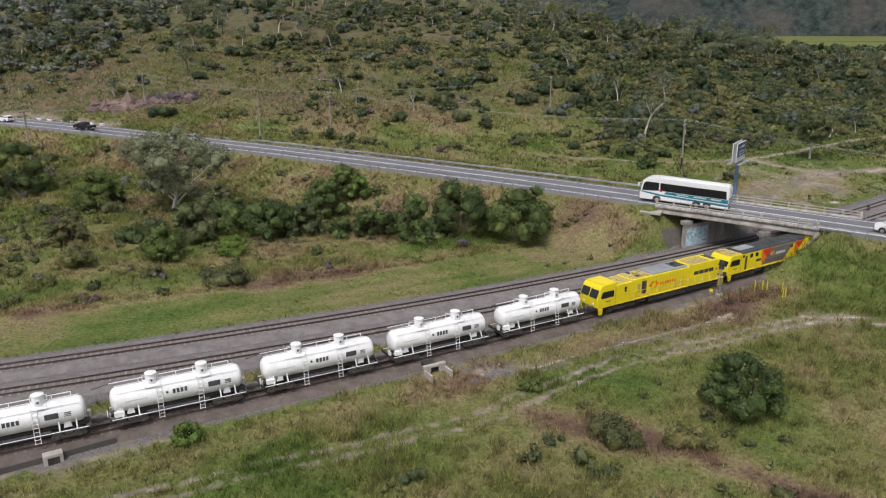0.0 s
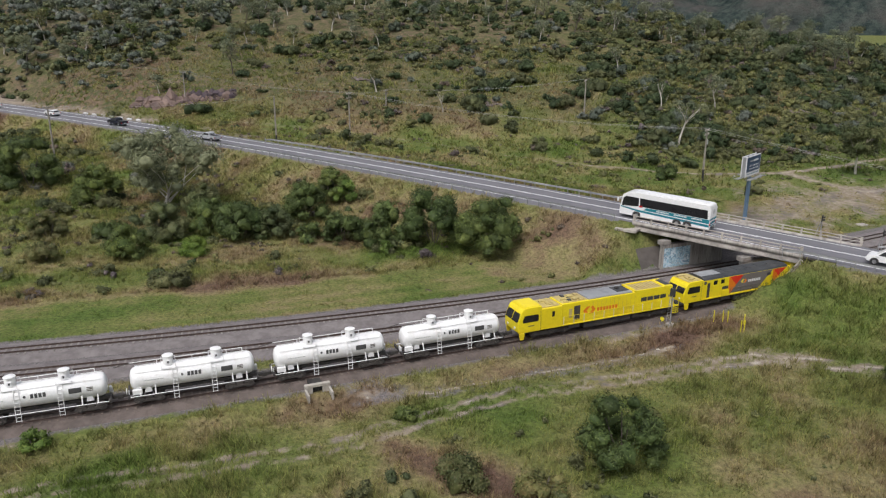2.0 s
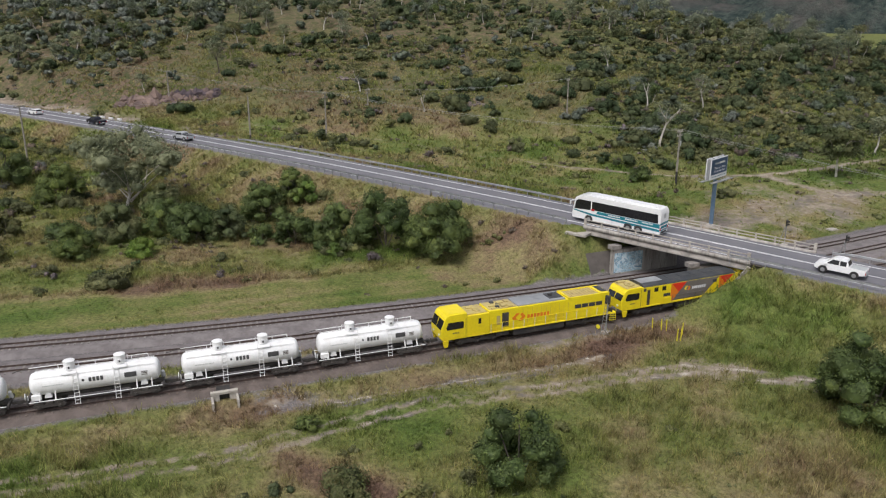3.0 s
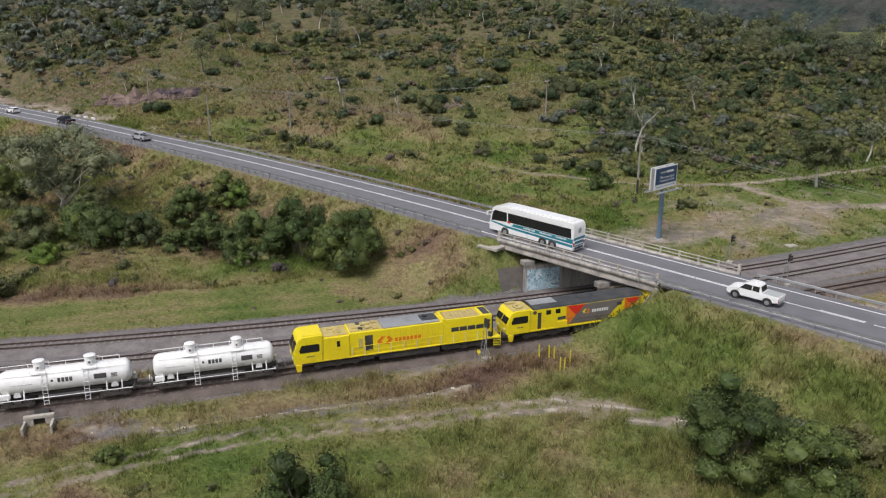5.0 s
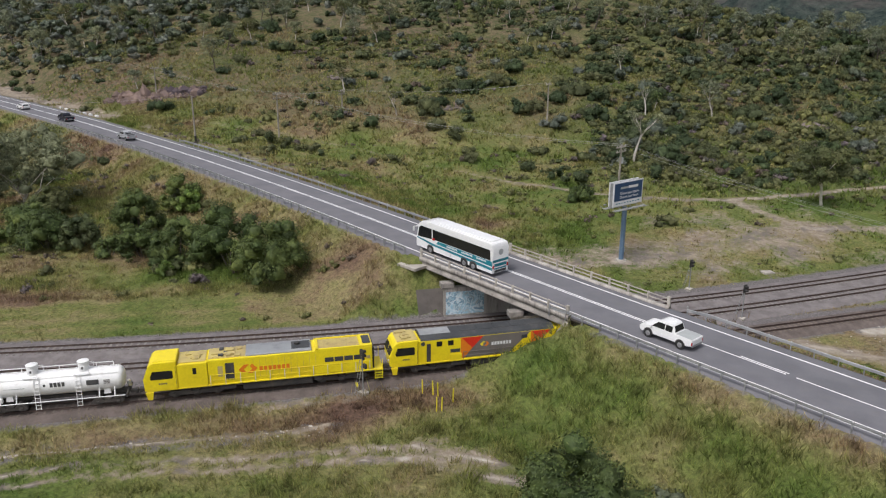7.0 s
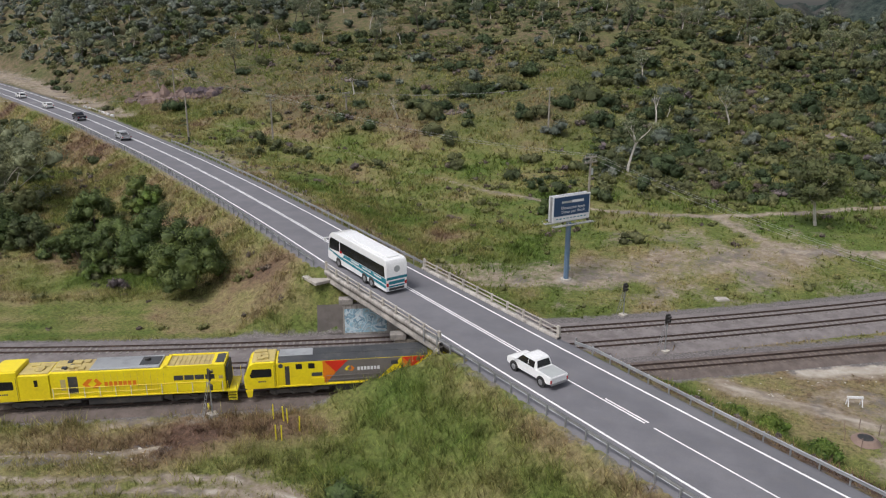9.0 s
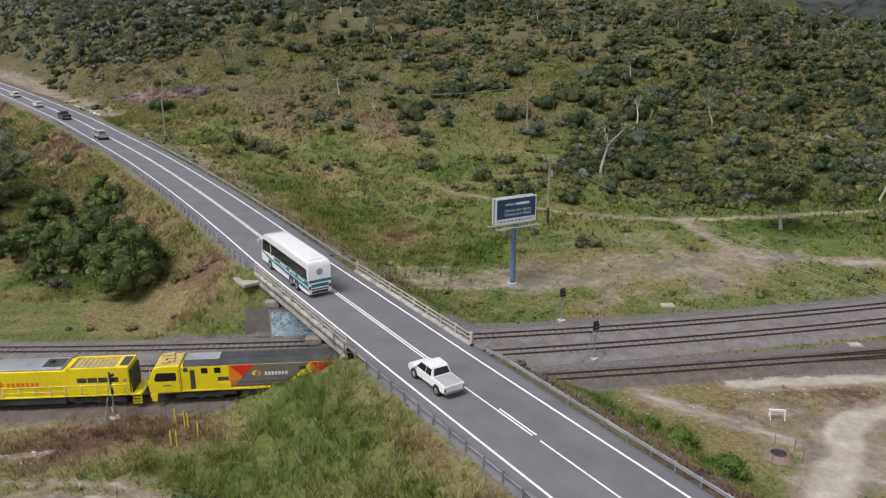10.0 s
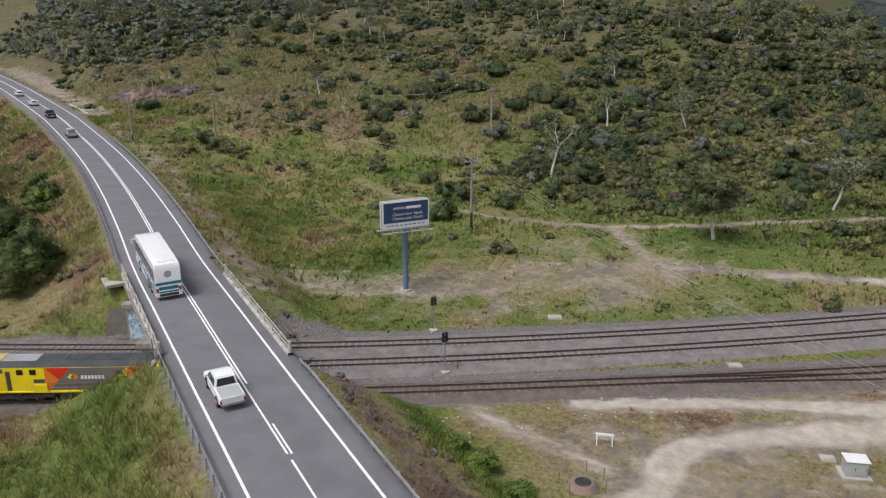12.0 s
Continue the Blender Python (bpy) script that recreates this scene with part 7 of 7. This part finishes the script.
GUMS = []
for i, (h, r, leaf, n) in enumerate(((7.5, 4.0, M_LEAF_GUM, 700), (9.5, 4.4, M_LEAF_GUM, 850), (6.0, 3.4, M_LEAF_GUM, 600), (8.5, 4.2, M_SCRUB, 800), (10.5, 4.8, M_LEAF_GUM, 950), (5.0, 3.4, M_LEAF_BUSH, 700))):
    GUMS.append(gum_tree(50 + i, h, r, leaf, n, "slender gum tree with an open grey-green crown"))


def forest(x, y):
    """Where trees stand close: the western slope and the eastern end of the ridge."""
    west = np.clip((-45 - x + (y - 235) * 0.9) / 45, 0, 1) * np.clip((y - 195 - np.clip((x + 130) * 0.35, 0, 40)) / 15, 0, 1)
    east = np.clip((x - 40) / 30, 0, 1) * np.clip((y - 250) / 22, 0, 1)
    return np.maximum(west, east)


rng = np.random.RandomState(9)
spots = []
while len(spots) < 288:
    x, y = rng.uniform(-260, 190), rng.uniform(172, 370)
    dens = 0.03 + 0.85 * float(forest(np.array([x]), np.array([y]))[0]) + 0.12 * (y > 245) + 0.09 * (x > 45)
    dens *= 0.8 + 0.5 * float(value_noise(np.array([x]), np.array([y]), 25.0, 12)[0])
    if float(lines_distance(np.array([x]), np.array([y]), HILL_TRACK)[0]) < 4 or abs(y - float(road_y(np.clip(x, -400, 600)))) < 22:
        continue
    if x > 30 and y < 186:
        continue
    if rng.rand() < dens and all((x - a) ** 2 + (y - b) ** 2 > 14 for a, b in spots):
        spots.append((x, y))
for k, (x, y) in enumerate(spots):
    src = GUMS[k % len(GUMS)]
    s = rng.uniform(0.65, 1.15)
    m = pose(x, y, float(lands([x], [y])[0]), 0, 0, rng.uniform(0, 360))
    if k < len(GUMS):
        src.matrix_basis = m
    else:
        t = copy_thing(src, m)
        t.scale = (s, s, s * rng.uniform(0.85, 1.15))
NAMED = ((80.3, 166.8, 10.8, 5.4, M_LEAF_MID, 6500, "lone gum tree with twin pale trunks beside the dirt track", False), (-46.0, 127.0, 15.5, 9.0, M_LEAF_GUM, 11000, "spreading gum tree with pale bare limbs", False),
         (48.4, 184.6, 11.5, 3.0, M_LEAF_GUM, 380, "nearly bare white-trunked gum tree", False), (47.9, 213.5, 7.5, 3.0, M_LEAF_GUM, 0, "dead white tree with bare branches", True), (62.5, 219.0, 9.0, 3.6, M_LEAF_GUM, 700, "leaning white-limbed gum tree", False),
         (38.5, 243.0, 8.0, 3.0, M_LEAF_GUM, 500, "slim gum tree with a white trunk", False), (-7.5, 199.0, 6.5, 2.5, M_LEAF_GUM, 0, "dead white tree with bare branches", True), (93.0, 185.0, 8.0, 4.0, M_LEAF_GUM, 1200, "slim gum tree above the dirt track", False),
         (63.4, 75.8, 2.6, 1.2, M_LEAF_GUM, 0, "small dead shrub with pale bare twigs", True), (67.2, 73.6, 2.2, 1.2, M_LEAF_GUM, 0, "small dead shrub with pale bare twigs", True))
for i, (x, y, h, r, leaf, n, lab, bare) in enumerate(NAMED):
    t = gum_tree(80 + i * 2 + (i % 3 == 0), h, r, leaf, n, lab, bare, 8 if i == 1 else 5, 1.3 if i == 1 else 0.75, M_BARK, 0.055 if i == 1 else 0.13)
    t.matrix_basis = pose(x, y, float(lands([x], [y])[0]), 0, 0, 40 * i)
    if i == 1:
        t.scale = (1.05, 1.05, 1.0)


def scrub(name, n, seed, box_, rmin, rmax, label, keep, tints, leaf=0.19, cover=0.26, tall=(0.6, 1.1), clumps=5, lift=0.0):
    """Many shrubs in one mesh; tints is the range of their colours."""
    rng = np.random.RandomState(seed)
    x, y = rng.uniform(box_[0], box_[1], n * 14), rng.uniform(box_[2], box_[3], n * 14)
    ok = rng.rand(len(x)) < keep(x, y)
    x, y = x[ok][:n], y[ok][:n]
    m = len(x)
    r = (rmin + (rmax - rmin) * rng.rand(m) ** 1.7)
    z = lands(x, y) - 0.1
    tint = rng.uniform(tints[0], tints[1], m)
    lobes, own = [], []
    for i in range(m):
        k = max(3, int(clumps * (0.5 + 0.5 * r[i] / rmax)))
        lb = dome_lobes(rng, r[i], r[i] * rng.uniform(*tall) * 1.3, k, 0.15, (0.36, 0.6))
        lb[:, 0] *= rng.uniform(0.8, 1.35)
        lb += np.array([x[i], y[i], z[i] + lift * r[i], 0, 0])
        lobes.append(lb)
        own.append(np.full(k, i))
    lobes, own = np.concatenate(lobes), np.concatenate(own)
    far = np.interp(lobes[:, 1], [150, 190, 260, 330], [1.0, 1.0, 1.35, 2.0])
    v, f, nr, k = leafy_mesh(rng, lobes, leaf * far, cover, 0.0 if lift > 1 else 0.74)
    ob = fast_mesh(name, v, f, M_HEATH, None, nr)
    at = ob.data.attributes.new("tint", "FLOAT", "POINT")
    at.data.foreach_set("value", tint[own[k]].astype(np.float32))
    return tagged(ob, label, "shrubs", kind="stuff")


def free_of_ways(x, y):
    """1 where no road or track runs."""
    d = np.abs(y - road_y(np.clip(x, -400, 600))) * 0.871
    return (d > 11) & (lines_distance(x, y, HILL_TRACK) > 2.5) & (lines_distance(x, y, SPUR_TRACK) > 3) & (lines_distance(x, y, BILLBOARD_TRACK) > 9) & (y > road_y(np.clip(x, -400, 600)))


def heath_keep(x, y):
    d = 0.2 + 0.32 * value_noise(x, y, 24.0, 15) + 0.3 * value_noise(x, y, 8.0, 16)
    d += 0.5 * np.clip((x - 22) / 22, 0, 1) * np.clip((y - 166) / 8, 0, 1)
    d += 0.22 * forest(x, y) * (x > 0) - 0.08 * (x < -60) + 0.1 * np.clip((y - 235) / 20, 0, 1)
    d -= 0.14 * (x < -40) * (y < 225)
    return d * free_of_ways(x, y) * np.where(y < 170, 0.3, 1.0)


def knot_keep(x, y):
    """Dense dark brush round the middle of the slope, and single dark bushes elsewhere."""
    knot = np.exp(-((x - 20) / 25) ** 4 - ((y - 220) / 30) ** 4)
    d = 0.03 + 0.75 * knot + 0.16 * np.clip((x - 30) / 15, 0, 1) * (y > 172) + 0.12 * (y > 240) + 0.12 * forest(x, y)
    return d * (0.7 + 0.7 * value_noise(x, y, 12.0, 17)) * free_of_ways(x, y)


scrub("heath", 3500, 17, (-190, 160, 150, 325), 0.7, 2.5, "olive and mid green heath over the hillside", heath_keep, (0.32, 0.56), 0.21, 0.22, (0.45, 0.85))
scrub("dark_heath", 900, 18, (-190, 160, 158, 325), 0.9, 2.9, "dark green shrubs scattered over the hillside", heath_keep, (0.1, 0.34))
scrub("hillside_thickets", 400, 26, (-150, 170, 170, 335), 1.6, 3.8, "dark green thickets of small trees on the hillside", knot_keep, (0.05, 0.4), tall=(0.75, 1.15), clumps=9)
scrub("grey_green_thickets", 240, 27, (-230, 170, 180, 335), 1.4, 3.2, "grey-green bushes on the hillside", knot_keep, (0.66, 0.82), tall=(0.8, 1.2), clumps=7)
scrub("brown_heath", 800, 21, (-230, 170, 158, 330), 0.6, 1.8, "brown and leafless grey scrub over the hillside", heath_keep, (0.84, 1.0))
scrub("bright_heath", 420, 19, (-60, 150, 158, 300), 0.6, 1.9, "fresh yellow-green shrubs on the hillside", heath_keep, (0.5, 0.6))


def wood_keep(x, y):
    return (0.45 + 0.6 * value_noise(x, y, 45.0, 44) + 0.3 * (x < -100)) * (np.abs(y - road_y(np.clip(x, -400, 600))) > 25)


scrub("far_woods", 700, 45, (-520, 330, 330, 640), 1.8, 3.4, "grey-green open woodland on the upper hillside", wood_keep, (0.62, 0.82), 0.3, 0.3, lift=1.6)
scrub("ridge_woods", 330, 43, (50, 260, 268, 400), 1.8, 3.6, "close grey-green woods along the end of the ridge", lambda x, y: forest(x, y) * (0.7 + 0.4 * value_noise(x, y, 20.0, 44)), (0.2, 0.8), 0.2, 0.3, clumps=7, lift=0.9)
scrub("western_woods", 760, 42, (-310, -100, 205, 325), 1.6, 3.2, "grey-green gum woods on the western slope", lambda x, y: forest(x, y) * (np.abs(y - road_y(np.clip(x, -400, 600))) > 20), (0.6, 0.84), 0.24, 0.18, clumps=5, lift=0.8)
scrub("crest_woods", 260, 41, (-70, 130, 325, 430), 1.6, 3.2, "open woods along the crest of the hill", lambda x, y: 0.6 + 0.5 * value_noise(x, y, 20.0, 44), (0.15, 0.8), 0.2, 0.2, clumps=6, lift=0.6)
scrub("valley_woods", 260, 46, (230, 1000, 520, 900), 5.0, 11.0, "dark woods along the far valley floor", lambda x, y: x * 0 + 1.0, (0.0, 0.3), 1.2, 0.25)


def west_keep(x, y):
    fd = (y - far_y(x)) * 0.85
    dr = (y - road_y(x)) * 0.871
    thick = np.exp(-((x + 38) / 30) ** 4 - ((y - 114) / 13) ** 4) + 0.5 * np.clip((-45 - x) / 20, 0, 1)
    return (0.16 + 0.3 * thick + 0.35 * value_noise(x, y, 12.0, 22)) * (fd > 14) * (dr < -9)


scrub("lowland_scrub", 360, 23, (-110, 20, 75, 180), 0.6, 2.0, "olive scrub between railway and highway", west_keep, (0.36, 0.56), 0.17, 0.3, (0.45, 0.8))
scrub("lowland_green_scrub", 110, 24, (-110, 5, 75, 180), 0.9, 2.6, "dark green scrub between railway and highway", west_keep, (0.2, 0.45), 0.17, 0.3, clumps=8)
scrub("lowland_brown_scrub", 90, 25, (-110, 12, 75, 180), 0.6, 1.8, "grey-brown dry scrub between railway and highway", west_keep, (0.8, 1.0), 0.17, 0.3)


def tussock_keep(x, y):
    dr = (y - road_y(np.clip(x, -400, 600))) * 0.871
    fd = (y - far_y(x)) * 0.85
    bare, stony = bands(x, y)
    bad = (np.abs(dr) < 7.5) | (fd < 5) | (bare > 0.25) | (stony > 0.3) | ((dr < 0) & (fd < 12.5) & (fd > 6))
    return np.where(bad, 0, 0.5 + 0.6 * value_noise(x, y, 9.0, 46))


def bank_keep(x, y):
    dr = (y - road_y(x)) * 0.871
    return np.where(across(x, y) < 3, (dr > 6.2) & (dr < 11.5), 0.6 * ((dr > 6.2) & (dr < 11)))


scrub("tussocks", 620, 47, (-70, 140, 95, 185), 0.4, 1.1, "yellow-green grass tussocks on the open slope", tussock_keep, (0.5, 0.58), 0.15, 0.22, (0.4, 0.7), 4)
scrub("dry_tussocks", 260, 48, (-70, 140, 95, 185), 0.4, 1.1, "brown dry grass tussocks on the open slope", tussock_keep, (0.88, 0.95), 0.15, 0.22, (0.4, 0.7), 4)
scrub("dead_stalks", 520, 49, (-60, 112, 70, 180), 0.25, 0.7, "grey-brown dead stalks along the highway bank", bank_keep, (0.9, 1.0), 0.1, 0.25, clumps=3)


def south_keep(x, y):
    return np.where((lines_distance(x, y, SOUTH_TRACK) < 4) | ((near_y(x) - y) < 12), 0, 0.2 + 0.7 * value_noise(x, y, 8.0, 27))


scrub("meadow_scrub", 130, 28, (-30, 80, 36, 78), 0.4, 1.3, "low olive scrub in the tall grass", south_keep, (0.25, 0.6), 0.11, 0.28)


# grass
def grass(name, n, seed, box_, hmin, hmax, blades, width, label):
    rng = np.random.RandomState(seed)
    x, y = rng.uniform(box_[0], box_[1], n), rng.uniform(box_[2], box_[3], n)
    bare, stony = bands(x, y)
    dr = (y - road_y(np.clip(x, -400, 600))) * 0.871
    nd, fd = (y - near_y(x)) * 0.85, (y - far_y(x)) * 0.85
    gapgrass = ((nd > 3.2) & (nd < 5.2) & ((x > 66) | (x < 10)))
    q = across(x, y)
    tunnel = (q > -4.5) & (q < 13.8) & (np.abs(dr) < 6)
    ok = (np.abs(dr) > 5.9) & ((nd < -2.9 - rng.rand(n) * 2.5) | ((q < -4.5) & (nd > -6) & (x < 62)) | (fd > np.where(x < 36, 2.3, 3.2) + rng.rand(n)) | gapgrass) & (bare + rng.uniform(-0.15, 0.15, n) < 0.34) & (stony < 0.4 + rng.rand(n) * 0.2) & ~tunnel
    ok &= ~((q > 9) & (q < 12) & (np.abs(dr) < 10) & (x > 26))
    ok &= ~((dr > 5) & (dr < 11) & (x > 28) & (rng.rand(n) < 0.7))
    mown = (fd > 3) & (fd < 13) & (x < 24)
    ok &= y > box_[2] + 8 * rng.rand(n) ** 2
    ok &= (~mown) | (rng.rand(n) < 0.35)
    ok &= rng.rand(n) < 0.75 + 0.3 * value_noise(x, y, 4.0, seed + 1) + 0.45 * value_noise(x, y, 1.3, seed + 6)
    x, y, dr, fd, mown = x[ok], y[ok], dr[ok], fd[ok], mown[ok]
    tall = (0.6 + 0.3 * value_noise(x, y, 5.0, seed + 2) + 0.35 * value_noise(x, y, 1.5, seed + 5)) * np.where(mown, 0.4, 1.0) * np.where((dr < -6) & (x > 46) & (y < 100), 1.5, 1.0) * np.where((x < 14) & (y < 58), 1.3, 1.0) * np.where((x > 68) & (y < far_y(x)) & (dr > 14), 0.35, 1.0)
    tall = tall * np.where((x > 46) & (fd > 3) & (y < 172) & (lines_distance(x, y, BILLBOARD_TRACK) < 15), 0.45, 1.0) * np.where((x < 62) & (near_y(x) - y > 0) & (near_y(x) - y < 19) & (q[ok] > -4.5), 0.5, 1.0)
    z = lands(x, y)
    m = len(x)
    dry = dryness(x, y) + rng.normal(0, 0.07, m)
    bx = np.repeat(x, blades) + rng.normal(0, 0.2, m * blades)
    by = np.repeat(y, blades) + rng.normal(0, 0.2, m * blades)
    bz = np.repeat(z, blades) - 0.06
    hh = np.repeat(tall, blades) * rng.uniform(hmin, hmax, m * blades)
    a = rng.uniform(0, 2 * math.pi, m * blades)
    ln = rng.uniform(0.25, 1.1, m * blades) * hh
    w = width * rng.uniform(0.6, 1.4, m * blades)
    t = a + rng.uniform(0.6, 2.4, m * blades)
    v = np.zeros((m * blades, 3, 3))
    v[:, 0] = np.stack([bx + np.cos(t) * w, by + np.sin(t) * w, bz], 1)
    v[:, 1] = np.stack([bx - np.cos(t) * w, by - np.sin(t) * w, bz], 1)
    v[:, 2] = np.stack([bx + np.cos(a) * ln, by + np.sin(a) * ln, bz + hh], 1)
    ob = fast_mesh(name, v.reshape(-1, 3), np.arange(3 * m * blades).reshape(-1, 3), M_GRASS, None)
    at = ob.data.attributes.new("dry", "FLOAT", "POINT")
    at.data.foreach_set("value", np.repeat(np.clip(dry, 0, 1), 3 * blades).astype(np.float32))
    tagged(ob, label, "grass", kind="stuff")


grass("meadow_grass", 150000, 31, (-52, 112, 36, 150), 0.35, 1.2, 6, 0.036, "green uneven tall grass on banks and meadow")
grass("hill_grass", 80000, 35, (-130, 130, 118, 265), 0.5, 1.5, 3, 0.12, "olive tussock grass over the hillside")
grass("western_grass", 34000, 38, (-120, -50, 60, 200), 0.45, 1.4, 4, 0.085, "green tussock grass below the highway")


# ---- rocks ----
def stones(name, n, seed, pts, spread_, smin, smax, mat_, label, tall=0.5):
    rng = np.random.RandomState(seed)
    bm = B()
    for i in range(n):
        k = rng.randint(len(pts) - 1)
        t = rng.rand()
        x = pts[k][0] * (1 - t) + pts[k + 1][0] * t + rng.normal() * spread_
        y = pts[k][1] * (1 - t) + pts[k + 1][1] * t + rng.normal() * spread_
        s = rng.uniform(smin, smax) * (1 + (rng.rand() > 0.9))
        gm = bmesh.ops.create_icosphere(bm, subdivisions=1, radius=1.0)
        z = float(lands([x], [y])[0])
        a = rng.uniform(0, 3.14)
        for v in gm["verts"]:
            p = v.co * (1 + rng.normal() * 0.22)
            px, py = p.x * s * 1.3, p.y * s
            v.co = Vector((x + px * math.cos(a) - py * math.sin(a), y + px * math.sin(a) + py * math.cos(a), z + p.z * s * tall))
    ob = part(name, bm, mat_, None)
    return tagged(ob, label, "rocks", kind="stuff")


stones("washed_stones", 60, 61, WASH, 0.5, 0.04, 0.12, M_SANDROCK, "pale washed stones along the drain")
stones("rock_cutting", 230, 62, [(-90, 201), (-83, 202.5), (-76, 204), (-67, 206)], 1.5, 0.35, 0.95, M_ROCK, "red-brown broken rock face of the cutting", 1.0)
for bx, by in ((34.4, 254.5), (3.4, 204.8), (83.2, 218.4), (-34, 222.3)):
    stones("hillside_boulders", 26, int(by), [(bx - 2.5, by - 0.4), (bx + 2.5, by + 0.4)], 0.8, 0.25, 0.7, M_ROCKGREY, "grey-brown boulders lying on the hillside", 0.6)
# Dark stones in place of a hollow; the overhang's shade is in their colour.
stones("shale_face", 210, 65, [(-76, 204.4), (-66, 206.4)], 1.0, 0.25, 0.62, M_SHALE, "purple broken shale darkened as the shaded overhang at the end of the cutting", 1.5)
stones("yard_rubble", 90, 64, [(72, 110), (80, 118), (90, 123)], 2.2, 0.03, 0.12, M_SANDROCK, "pale rubble on the bare yard")

# ---- sleepers of the tracks ----
sleepers(track_far, far_y, -46, 112)
sleepers(track_mid, mid_y, -46, 112)
sleepers(track_near, near_y, -46, 112, PLANE_UP - 0.11, SLEEPER_OLD)
sleepers(track_branch, branch_y, 91, 118, PLANE_UP - 0.11, SLEEPER_OLD)
